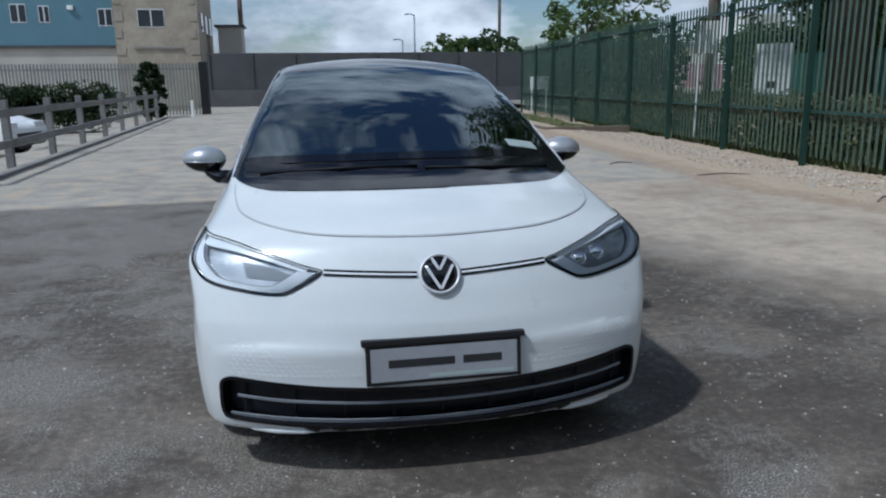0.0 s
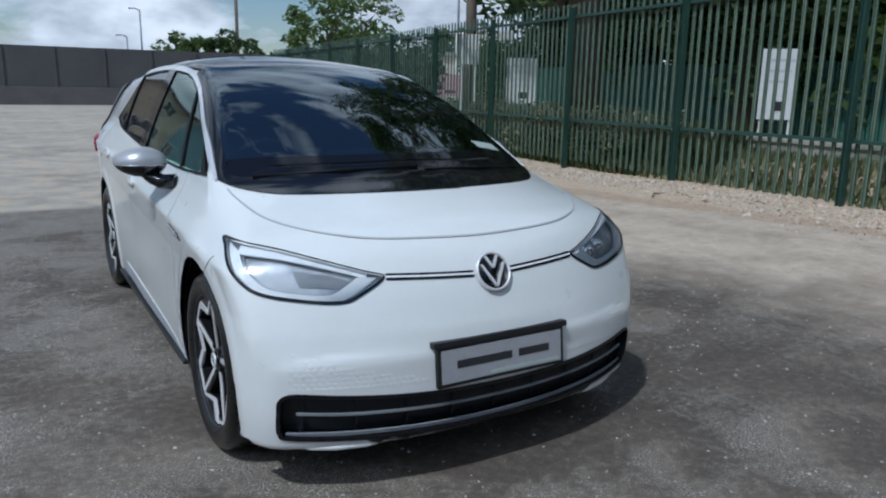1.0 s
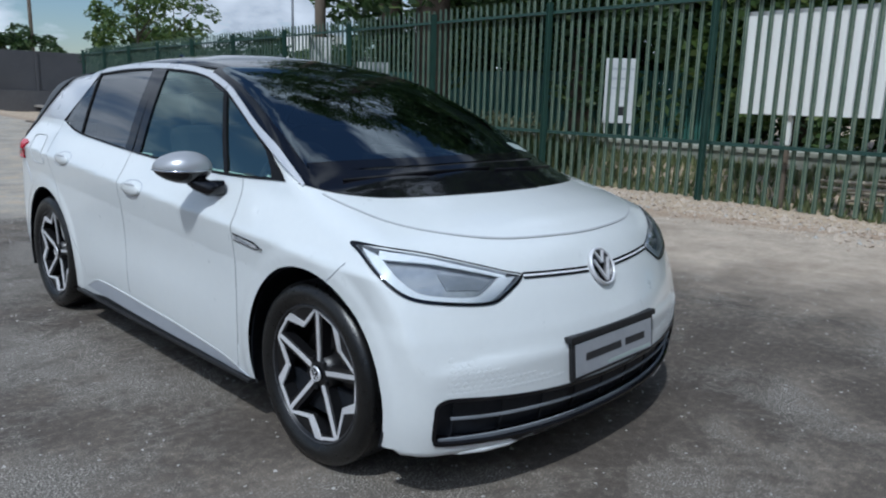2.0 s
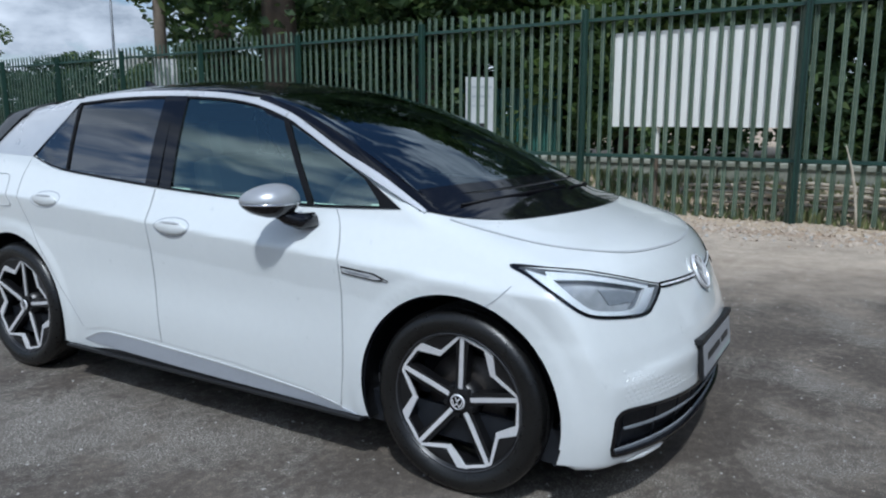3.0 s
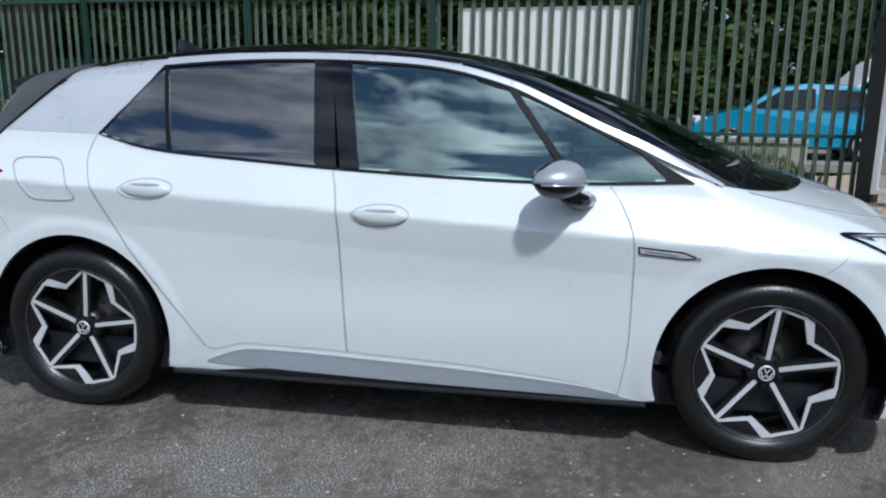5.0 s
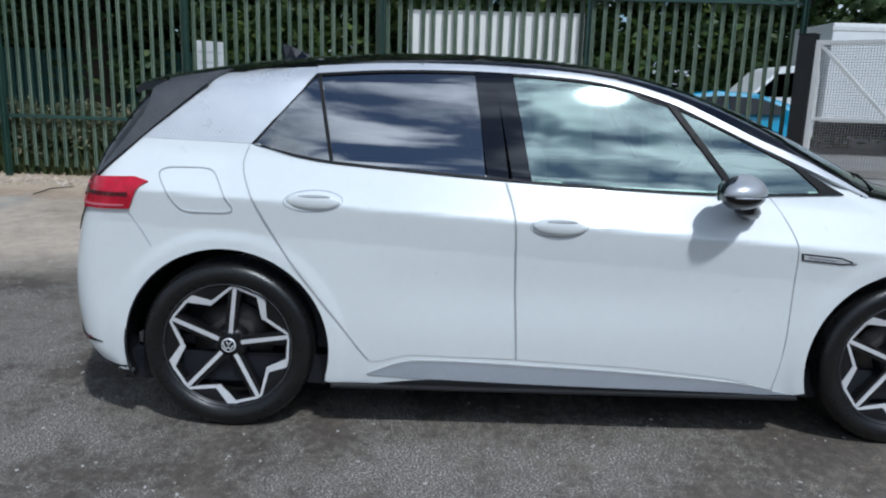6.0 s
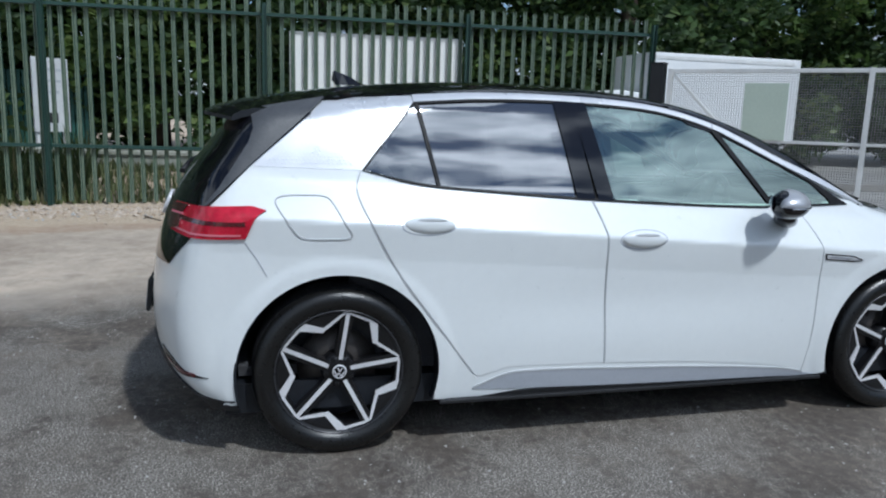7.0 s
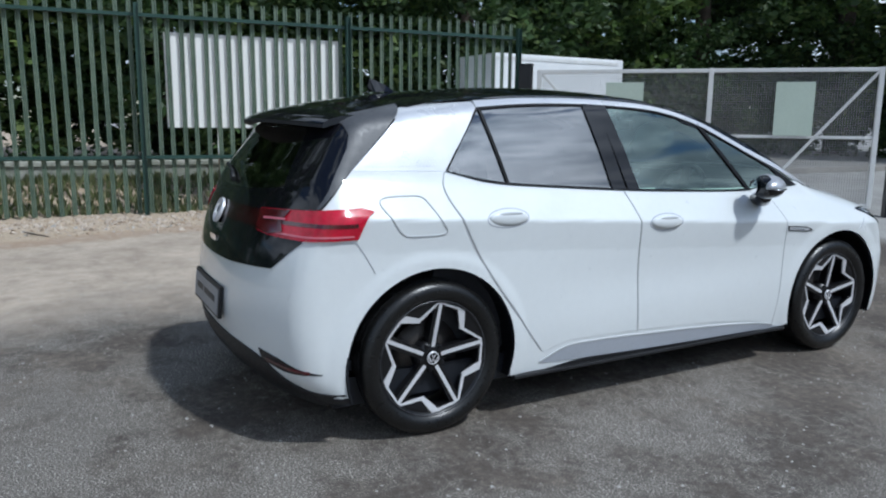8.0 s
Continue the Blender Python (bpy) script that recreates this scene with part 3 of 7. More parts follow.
def build_body():
    """The painted shell, with openings for wheels, glass and lamps."""
    nx, ny, nz = 72, 200, 84
    hi = np.array((1.02, 4.55, 1.75)), np.array((-1.02, -0.05, 0.06))
    out_lo, out_hi = hi[1], hi[0]
    in_lo, in_hi = np.array((-0.2, 0.75, 0.5)), np.array((0.2, 3.6, 0.82))
    verts, faces, index = [], [], {}

    def corner(i, j, k):
        if (i, j, k) not in index:
            index[(i, j, k)] = len(verts)
            verts.append((i / nx, j / ny, k / nz))
        return index[(i, j, k)]
    for k in (0, nz):
        for i in range(nx):
            for j in range(ny):
                f = [corner(i, j, k), corner(i + 1, j, k), corner(i + 1, j + 1, k), corner(i, j + 1, k)]
                faces.append(f if k else f[::-1])
    for i in (0, nx):
        for j in range(ny):
            for k in range(nz):
                f = [corner(i, j, k), corner(i, j, k + 1), corner(i, j + 1, k + 1), corner(i, j + 1, k)]
                faces.append(f[::-1] if i else f)
    for j in (0, ny):
        for i in range(nx):
            for k in range(nz):
                f = [corner(i, j, k), corner(i + 1, j, k), corner(i + 1, j, k + 1), corner(i, j, k + 1)]
                faces.append(f[::-1] if j else f)
    s = np.array(verts)
    starts, ends = out_lo + s * (out_hi - out_lo), in_lo + s * (in_hi - in_lo)
    p, _ = onto(starts, ends - starts, 1.0)
    faces = np.array(faces)
    mid = p[faces].mean(1)
    keep = np.ones(len(faces), bool)
    for axle in (0.835, 3.6):
        r = np.hypot(p[:, 1] - axle, p[:, 2] - 0.346)
        flank = (np.abs(p[:, 0]) > 0.5) & (p[:, 2] < 0.95)
        inner = flank & (r < 0.413)
        keep &= ~inner[faces].any(1)
        low = (np.abs(mid[:, 0]) > 0.5) & (mid[:, 2] < 0.196) & (np.hypot(mid[:, 1] - axle, mid[:, 2] - 0.346) < 0.52)
        keep &= ~low
    keep &= ~((np.abs(mid[:, 0]) > 0.45) & (mid[:, 1] > 3.9) & (mid[:, 2] < 0.214))
    low_mid = np.abs(mid[:, 0])
    side = np.stack([-mid[:, 1], mid[:, 2]], 1)
    keep &= ~((low_mid > 0.3) & (mid[:, 2] > 1.0) & within(side, inset(flat(WINDOW, SIDE), 0.012)))
    keep &= ~((mid[:, 2] > 1.0) & (mid[:, 1] < 2.2) & within(mid[:, :2], inset(flat(SCREEN, DOWN), 0.03)))
    keep &= ~((mid[:, 1] > 3.9) & within(np.stack([-mid[:, 0], mid[:, 2]], 1), inset(flat(rounded(REAR_GLASS, 3), REAR), 0.03)))
    keep &= ~((mid[:, 1] < 0.6) & (mid[:, 2] < 0.5) & within(mid[:, [0, 2]], flat(GRILLE, FRONT)))
    lamp = flat(LAMP_LINE, LAMP_WAY)
    d, r, u = basis(LAMP_WAY)
    near = mid * np.where(mid[:, :1] > 0, (-1, 1, 1), (1, 1, 1))
    keep &= ~((mid[:, 1] < 0.8) & (mid[:, 2] > 0.6) & within(np.stack([near @ r, near @ u], 1), lamp))
    faces = faces[keep]
    n = skin_normal(p)
    # snap the rims of the wheel openings to true arcs
    seen = {}
    for f in faces:
        for a, b in zip(f, np.roll(f, -1)):
            seen[(a, b)] = True
    for a, b in seen:
        if (b, a) not in seen:
            for axle in (0.835, 3.6):
                dy, dz = p[a, 1] - axle, p[a, 2] - 0.346
                rr = math.hypot(dy, dz)
                if rr < 0.47 and abs(p[a, 0]) > 0.5 and p[a, 2] < 0.95:
                    p[a, 1], p[a, 2] = axle + dy / rr * 0.413, 0.346 + dz / rr * 0.413
    # draw the rims of the lamp and intake openings to their outlines
    rim = np.array(sorted({a for a, b in seen if (b, a) not in seen}))
    for outline, way, gap, low in ((LAMP_LINE, LAMP_WAY, 0.005, 0.60), (GRILLE, FRONT, 0.004, 0.0)):
        line = inset(flat(outline, way), gap)
        line = np.concatenate([line + (np.roll(line, -1, 0) - line) * k / 4 for k in range(4)])
        d, r, u = basis(way)
        for sign in ((1, -1) if low else (1,)):
            at = p[rim] * (sign, 1, 1)
            ok = (at[:, 1] < 0.85) & (at[:, 2] > low) & (at[:, 2] < (0.95 if low else 0.45)) & (at @ d < 0.5)
            if low:
                ok &= at[:, 0] < 0
            q = np.stack([at @ r, at @ u], 1)
            gaps = np.linalg.norm(q[:, None] - line[None], axis=2)
            ok &= gaps.min(1) < 0.05
            moved, _ = wrap(line[gaps.argmin(1)[ok]], way, 0.0)
            p[rim[ok]] = moved * (sign, 1, 1)
    n = skin_normal(p)
    # the shell lies a little deeper under glass, roof and pillar trims
    belt = np.interp(p[:, 1], [1.0, 1.13, 2.2, 3.5, 3.62, 3.95, 4.1], [1.06, 1.045, 1.045, 1.175, 1.185, 1.195, 1.06])
    p = p - n * (0.012 * np.clip((p[:, 2] - belt) / 0.02, 0, 1))[:, None]
    arrays("body", p, faces, PAINT, car, "white painted body shell", normals=n)


build_body()

# underside and wheel housings
part("underbody", boxes((-0.80, 0.80, 0.42, 4.05, 0.175, 0.30), (-0.45, 0.45, 0.27, 4.2, 0.19, 0.28)), INTAKE, car, "black underbody")
for sx in (-1, 1):
    for axle in (0.835, 3.6):
        bm = bmesh.new()
        lathe(bm, [(0.30, 0.45 * sx), (0.418, 0.46 * sx), (0.422, 0.70 * sx), (0.418, 0.872 * sx), (0.408, 0.872 * sx)], 28, "x", (radians(-20), radians(200)))
        bmesh.ops.translate(bm, vec=(0, axle, 0.346), verts=bm.verts)
        part("wheel_housing", bm, INTAKE, car, "black wheel housing")

# roof, windscreen and cowl
ROOF = rounded(P([(-0.562, 2.03), (-0.31, 1.96), (0, 1.935), (0.31, 1.96), (0.562, 2.03)]), 5, False) + rounded(P([(0.577, 2.4), (0.577, 2.9), (0.557, 3.4), (0.53, 3.98), (0, 3.98), (-0.53, 3.98), (-0.557, 3.4), (-0.577, 2.9), (-0.577, 2.4)]), 4, False)
panel("roof", ROOF, DOWN, GLOSS_BLACK, car, "gloss black roof", 0.004, 0.01, 0.09)
fs = flat(SCREEN, DOWN)
band("windscreen_border", fs, inset(fs, 0.05), DOWN, GLOSS_BLACK, car, "black printed border", 0.005, 0.01, 2)
clear_panes = panel("windscreen", SCREEN, DOWN, WINDSCREEN, car, "raked windscreen reflecting trees and cloud", 0.0045, 0.0, 0.06, draw_in=0.046)
clear_panes[0].visible_shadow = False
back = rounded(P([(-0.705, 1.088), (-0.50, 0.942), (-0.26, 0.862), (0, 0.837), (0.26, 0.862), (0.50, 0.942), (0.705, 1.088)]), 6, False)
lip = rounded(P(COWL_FRONT), 6, False)
lip = [lip[int(round(i * (len(lip) - 1) / (len(back) - 1)))] for i in range(len(back))]
band("cowl_panel", lip, back, DOWN, GLOSS_BLACK, car, "gloss black panel below the windscreen", 0.005, 0.01, 6, closed=False)
# bonnet
edge = rounded(P([(-0.745, 0.93), (-0.735, 0.78), (-0.695, 0.585), (-0.565, 0.42), (-0.34, 0.318), (0, 0.277), (0.34, 0.318), (0.565, 0.42), (0.695, 0.585), (0.735, 0.78), (0.745, 0.93)]), 6, False)
cowl_edge = rounded(P([(-0.735, 0.925), (-0.607, 0.755), (-0.425, 0.655), (-0.2, 0.595), (0, 0.58), (0.2, 0.595), (0.425, 0.655), (0.607, 0.755), (0.735, 0.925)]), 6, False)
panel("bonnet", edge + cowl_edge[::-1], DOWN, PAINT, car, "white bonnet", 0.0035, 0.006, 0.06)
seam("bonnet_gap", edge, DOWN, SHADOW_GAP, car, 0.006, 0.0042)

# flank glass, one side and the other
fw = flat(WINDOW, SIDE)
fi = inset(fw, 0.0085)
fi[fw[:, 0] > -1.22] = (-1.235, 1.050)
band("window_surround", fw, fi, SIDE, SEAL, car, "black window surround", 0.0075, 0.012, 2, True)


def clip_low(y):
    return float(np.interp(y, [p[0] for p in WINDOW_LOW[::-1]], [p[1] for p in WINDOW_LOW[::-1]]))


def clip_top(y):
    full = [(1.13, 1.03)] + WINDOW_TOP + [(3.505, 1.165)]
    return float(np.interp(y, [p[0] for p in full], [p[1] for p in full]))


def glazing(name, fore, aft, material, label):
    """A pane between two slanting edges given as (along at top, along at bottom)."""
    pts = []
    y_low = np.linspace(fore[1] if fore else 1.16, aft[1] if aft else 3.49, 14)
    y_top = np.linspace(aft[0] if aft else 3.49, fore[0] if fore else 1.16, 14)
    for y in y_low:
        pts.append((0, y, clip_low(y) + 0.0072))
    for y in y_top:
        z = max(clip_top(y) - 0.0072, clip_low(y) + 0.0077)
        pts.append((0, y, z))
    obs = panel(name, pts, SIDE, material, car, label, 0.001, 0.0, 0.05, True)
    for ob in obs:
        ob.visible_shadow = False
    return obs


glazing("quarter_window", (3.265, 3.195), None, DARK_GLASS, "dark privacy glass")
glazing("rear_door_window", (2.62, 2.575), (3.25, 3.18), DARK_GLASS, "dark privacy glass")
glazing("front_door_window", (1.835, 1.585), (2.485, 2.395), SIDE_GLASS, "lightly tinted green glass")
glazing("front_quarter_window", None, (1.79, 1.545), SIDE_GLASS, "lightly tinted green glass")


def pillar(name, a, b, wide, label="", material=None):
    band(name, straight(S((a[0] - wide / 2, a[1]), (b[0] - wide / 2, b[1])), 8, False), straight(S((a[0] + wide / 2, a[1]), (b[0] + wide / 2, b[1])), 8, False), SIDE, material or GLOSS_BLACK, car, label, 0.0085, 0.014, 1, True, False)


pillar("rear_quarter_bar", (3.258, 1.440), (3.187, 1.10), 0.015, "", SEAL)
pillar("door_pillar", (2.583, 1.468), (2.525, 1.052), 0.085, "gloss black door pillar")
pillar("door_pillar", (2.508, 1.468), (2.428, 1.046), 0.075, "gloss black door pillar")
pillar("front_quarter_bar", (1.815, 1.36), (1.562, 1.022), 0.030, "", SEAL)
arc_in = rounded(S((1.03, 1.018), (1.28, 1.128), *WINDOW_TOP[1:]), 6, False)
arc_out = rounded(S((1.025, 1.024), (1.262, 1.149), (1.468, 1.236), (1.688, 1.339), (1.82, 1.393), (2.034, 1.451), (2.27, 1.481), (2.62, 1.495), (2.97, 1.491), (3.27, 1.471)), 6, False)
band("roof_arch", arc_in, arc_out, SIDE, SILVER, car, "silver roof arch", 0.009, 0.014, 2, True, False)
PILLAR_SKIN = straight(S((3.275, 1.473), (3.27, 1.443), (3.505, 1.165), (3.62, 1.168), (3.965, 1.176), (3.66, 1.448)), 6)
panel("rear_pillar_panel", PILLAR_SKIN, SIDE, SILVER, car, "silver rear pillar panel", 0.0012, 0.006, 0.06, True)
SIDE_HATCH = straight(S((3.70, 1.385), (3.94, 1.178), (4.02, 1.096), (4.096, 1.022), (4.165, 1.020), (4.130, 1.09), (4.07, 1.175), (4.0, 1.285), (3.94, 1.387)), 6)
panel("hatch_side", SIDE_HATCH, SIDE, GLOSS_BLACK, car, "gloss black side of the hatch", 0.0075, 0.012, 0.03, True)
BLADE = straight(S((3.635, 1.449), (3.79, 1.3135), (3.94, 1.180), (4.02, 1.100), (4.096, 1.024), (4.106, 1.024), (4.055, 1.09), (4.003, 1.172), (3.945, 1.262), (3.925, 1.315), (3.928, 1.355), (3.94, 1.390)), 6)
panel("spoiler_blade", BLADE, SIDE, BLADE_GREY, car, "dusty black side blade of the spoiler, sky sheen in its grey", 0.0115, 0.016, 0.03, True)
# rows of little dots on the rear pillar
bm = bmesh.new()
rows = [(3.55 + 0.017 * i + 0.0085 * (j % 2), 1.192 + 0.013 * j, 0.0036 - 0.0004 * j) for j in range(6) for i in range(20 - j)]
pp, nn = wrap(flat(S(*[(y, z) for y, z, _ in rows]), SIDE), SIDE, 0.0044)
for (y, z, r), p0, n0 in zip(rows, pp, nn):
    q = Vector(n0).to_track_quat("Z", "Y").to_matrix()
    bm.faces.new([bm.verts.new(Vector(p0) + q @ Vector((r * math.cos(a), r * math.sin(a), 0))) for a in (math.pi / 3 * k for k in range(6))])
tagged(part("dot_pattern", bm, PAINT, car, "white dot pattern"), kind="stuff")

# doors, flaps and gaps
DOOR_R = rounded(S((2.50, 1.042), (2.462, 0.90), (2.448, 0.62), (2.43, 0.333)), 6, False) + rounded(S((2.87, 0.338), (3.0, 0.305), (3.045, 0.335), (3.16, 0.49), (3.345, 0.735), (3.475, 0.96), (3.525, 1.08), (3.512, 1.155)), 6, False) + rounded(S((3.34, 1.112), (3.19, 1.09), (2.91, 1.068), (2.6, 1.047)), 4, False)
DOOR_F = rounded(S((2.488, 1.041), (2.452, 0.90), (2.438, 0.62), (2.42, 0.332)), 6, False) + rounded(S((1.96, 0.312), (1.55, 0.272), (1.37, 0.238), (1.345, 0.40), (1.34, 0.58), (1.345, 0.82), (1.385, 0.94), (1.425, 1.008)), 6, False) + rounded(S((1.6, 1.010), (1.81, 1.011), (2.23, 1.027)), 4, False)
for outline in (DOOR_R, DOOR_F):
    panel("door", outline, SIDE, PAINT, car, "white door", 0.0025, 0.006, 0.015, True)
seam("door_gap", rounded(S((2.494, 1.042), (2.457, 0.90), (2.443, 0.62), (2.425, 0.33)), 8, False), SIDE, SHADOW_GAP, car, 0.005, 0.0032, True)
seam("door_gap", rounded(S((3.512, 1.16), (3.53, 1.08), (3.48, 0.96), (3.35, 0.735), (3.165, 0.49), (3.03, 0.315)), 8, False), SIDE, SHADOW_GAP, car, 0.004, 0.0032, True)
seam("door_gap", rounded(S((1.43, 1.012), (1.382, 0.94), (1.341, 0.82), (1.336, 0.58), (1.341, 0.40), (1.366, 0.225)), 8, False), SIDE, SHADOW_GAP, car, 0.004, 0.0032, True)
FLAP = rounded(S((3.82, 1.066), (3.72, 1.069), (3.665, 1.066), (3.632, 1.045), (3.585, 0.965), (3.558, 0.925), (3.575, 0.906), (3.65, 0.903), (3.735, 0.906), (3.772, 0.925), (3.815, 0.985), (3.85, 1.042)), 5)
seam("charge_flap", FLAP + FLAP[:1], SIDE, SHADOW_GAP, car, 0.004, 0.0032, False, "charging flap outline")
seam("bumper_gap", rounded(S((0.610, 0.815), (0.655, 0.770), (0.700, 0.736)), 5, False), SIDE, SILL_GREY, car, 0.0022, 0.0022, True)
seam("bumper_gap", rounded(S((3.965, 0.892), (3.915, 0.815), (3.885, 0.760)), 5, False), SIDE, SILL_GREY, car, 0.0024, 0.0024, True)
# sill
SILL = rounded(S((3.03, 0.245), (2.99, 0.262), (2.87, 0.304), (2.70, 0.310), (2.43, 0.303), (1.96, 0.283), (1.52, 0.250), (1.36, 0.222), (1.28, 0.21)), 6, False) + rounded(S((1.42, 0.206), (1.56, 0.211), (2.18, 0.220), (2.82, 0.234), (2.96, 0.240)), 6, False)
panel("sill", SILL, SIDE, SILL_GREY, car, "grey sill insert", 0.004, 0.01, 0.06, True)
UNDER = rounded(S((1.40, 0.2005), (1.56, 0.2105), (2.18, 0.2195), (2.72, 0.2305), (2.98, 0.207)), 6, False) + straight(S((3.0, 0.202), (1.40, 0.198)), 12, False)
panel("sill_underside", UNDER, SIDE, TRIM, car, "black sill underside", 0.003, 0.01, 0.06, True)
seam("sill_edge", rounded(S((3.03, 0.249), (2.99, 0.266), (2.87, 0.308), (2.70, 0.314), (2.43, 0.307), (1.96, 0.287), (1.52, 0.254), (1.36, 0.226)), 6, False), SIDE, SHADOW_GAP, car, 0.008, 0.006, True)
for a, b in ((-0.885, -0.80), (0.80, 0.885)):
    part("sill_strip", boxes((a, b, 1.26, 3.18, 0.188, 0.205), bevel=0.006), TRIM, car, "black sill strip")


def handle(y, z):
    """A flush grab handle; a grey ring and bead carry the shade of its cup."""
    for sx in (-1, 1):
        p0, n0 = wrap(np.array([[-y, z]]), SIDE, 0.0)
        at = p0[0] * (1 if sx < 0 else -1, 1, 1)
        bm = bmesh.new()
        bmesh.ops.create_uvsphere(bm, u_segments=20, v_segments=10, radius=1)
        bmesh.ops.scale(bm, vec=(0.016, 0.105, 0.034), verts=bm.verts)
        bmesh.ops.rotate(bm, matrix=Matrix.Rotation(radians(2), 3, "X"), verts=bm.verts)
        bmesh.ops.translate(bm, vec=(at[0] - sx * 0.004 * -1, at[1], at[2]), verts=bm.verts)
        for f in bm.faces:
            f.smooth = True
        h = part("door_handle", bm, PAINT, car, "white door handle")
        # recess shade is put in as a grey ring, then a grey bead
        oval = [(0, y + 0.113 * math.cos(a), z + 0.040 * math.sin(a) - 0.0035 * math.cos(a)) for a in (2 * math.pi * k / 40 for k in range(40))]
        if sx < 0:
            seam("handle_recess", oval, SIDE, SILL_GREY, car, 0.005, 0.0030, True, "grey ring for the shade at the handle recess edge", True)
        bm = bmesh.new()
        bmesh.ops.create_uvsphere(bm, u_segments=16, v_segments=8, radius=1)
        bmesh.ops.scale(bm, vec=(0.008, 0.066, 0.008), verts=bm.verts)
        bmesh.ops.translate(bm, vec=(at[0] + sx * 0.011, at[1] - 0.005, at[2] + 0.021), verts=bm.verts)
        part("grip_cup", bm, SHADOW_GAP, h, "grey bead for the shade in the grip recess")


handle(2.285, 0.888)
handle(3.245, 0.957)
BADGE = straight(S((1.328, 0.812), (1.322, 0.783), (1.165, 0.771), (1.105, 0.777), (1.17, 0.800)), 5)
panel("wing_badge", BADGE, SIDE, GLOSS_BLACK, car, "black and silver wing badge", 0.004, 0.006, 0.04, True)
panel("badge_face", BADGE, SIDE, SILVER, car, "silver badge face", 0.0065, 0.002, 0.04, True, 0.0055)
seam("badge_strip", straight(S((1.30, 0.797), (1.19, 0.787)), 8, False), SIDE, GREY_TRIM, car, 0.004, 0.0085, True)

# nose: lamps, light bar, emblem, plate, intake
fl = flat(LAMP_LINE, LAMP_WAY)
def drawn_in(line, by, upper):
    """The lamp outline drawn in, less along its upper edge where the skin lies back."""
    k = np.arange(len(line)) / 6.0
    f = np.where((k > 7.0) & (k < 10.7), upper, 1.0)
    f = (np.roll(f, 1) + f + np.roll(f, -1)) / 3
    return line + (inset(line, by) - line) * f[:, None]


band("headlamp_rim", drawn_in(fl, -0.003, 0.4), drawn_in(fl, 0.0075, 0.15), LAMP_WAY, GLOSS_BLACK, car, "black headlamp edge", 0.004, 0.007, 2, True)
band("headlamp_housing", drawn_in(fl, 0.006, 0.08), drawn_in(fl, 0.0085, 0.11), LAMP_WAY, LAMP_BOWL, car, "silver lamp side wall", 0.0005, 0.034, 1, True)
panel("headlamp", LAMP_LINE, LAMP_WAY, LENS_CLEAR, car, "clear headlamp cover", 0.003, 0.0, 0.05, True, 0.008)
panel("headlamp_bowl", LAMP_LINE, LAMP_WAY, LAMP_BOWL, car, "silver headlamp reflector", -0.030, 0.0, 0.05, True, -0.004)
GUIDE = rounded([LAMP[i] for i in (0, 1, 2, 3, 4, 5, 6, 7)], 6, False)
fg = flat(GUIDE, LAMP_WAY)
cen = np.mean(flat(LAMP, LAMP_WAY), axis=0)
band("daytime_light", fg + (cen - fg) * 0.08, fg + (cen - fg) * 0.30, LAMP_WAY, LAMP_TUBE, car, "white daytime running light", -0.007, 0.02, 2, True, False)
band("lamp_mask", fg + (cen - fg) * 0.31, fg + (cen - fg) * 0.35, LAMP_WAY, GREY_TRIM, car, "", -0.020, 0.012, 1, True, False)
MODULE = straight([(-0.675, 0.385, 0.803), (-0.57, 0.315, 0.785), (-0.50, 0.262, 0.757), (-0.56, 0.285, 0.742), (-0.665, 0.345, 0.750)], 5)
panel("lamp_module", MODULE, LAMP_WAY, SLAT_GREY, car, "dark headlamp module", -0.026, 0.004, 0.04, True)
seam("lamp_brow", rounded([(-0.79, 0.56, 0.857), (-0.68, 0.44, 0.843), (-0.55, 0.32, 0.807), (-0.46, 0.265, 0.779)], 6, False), LAMP_WAY, LAMP_TUBE, car, 0.024, -0.010, True, "bright upper light element")
pl, nl = wrap(flat([(-0.635, 0.345, 0.776), (-0.56, 0.295, 0.764)], LAMP_WAY), LAMP_WAY, -0.022)
for sx in (-1, 1):
    for k, (p0, n0) in enumerate(zip(pl, nl)):
        f0 = Vector((-sx * p0[0] * -1 if sx < 0 else -p0[0], p0[1], p0[2]))
        w0 = Vector((n0[0] if sx < 0 else -n0[0], n0[1], n0[2]))
        bm = bmesh.new()
        lathe(bm, [(0.0, 0.008), (0.013, 0.007), (0.022, 0.002), (0.025, -0.010), (0.029, -0.005), (0.032, -0.015)], 20, "z")
        bmesh.ops.transform(bm, matrix=Matrix.Translation(f0) @ w0.to_track_quat("Z", "Y").to_matrix().to_4x4(), verts=bm.verts)
        part("projector", bm, CHROME, car, "headlamp projector")
for x0, x1 in ((-0.405, -0.08), (0.08, 0.405)):
    line = [(x0 + (x1 - x0) * k / 12, 0, 0.7685 - 0.018 * (1 - abs(x0 + (x1 - x0) * k / 12) / 0.41)) for k in range(13)]
    seam("light_bar", line, FRONT, GLOSS_BLACK, car, 0.022, 0.003, False, "dark light bar")
    seam("light_guide", line, FRONT, LAMP_TUBE, car, 0.006, 0.006, False, "pale light strip")


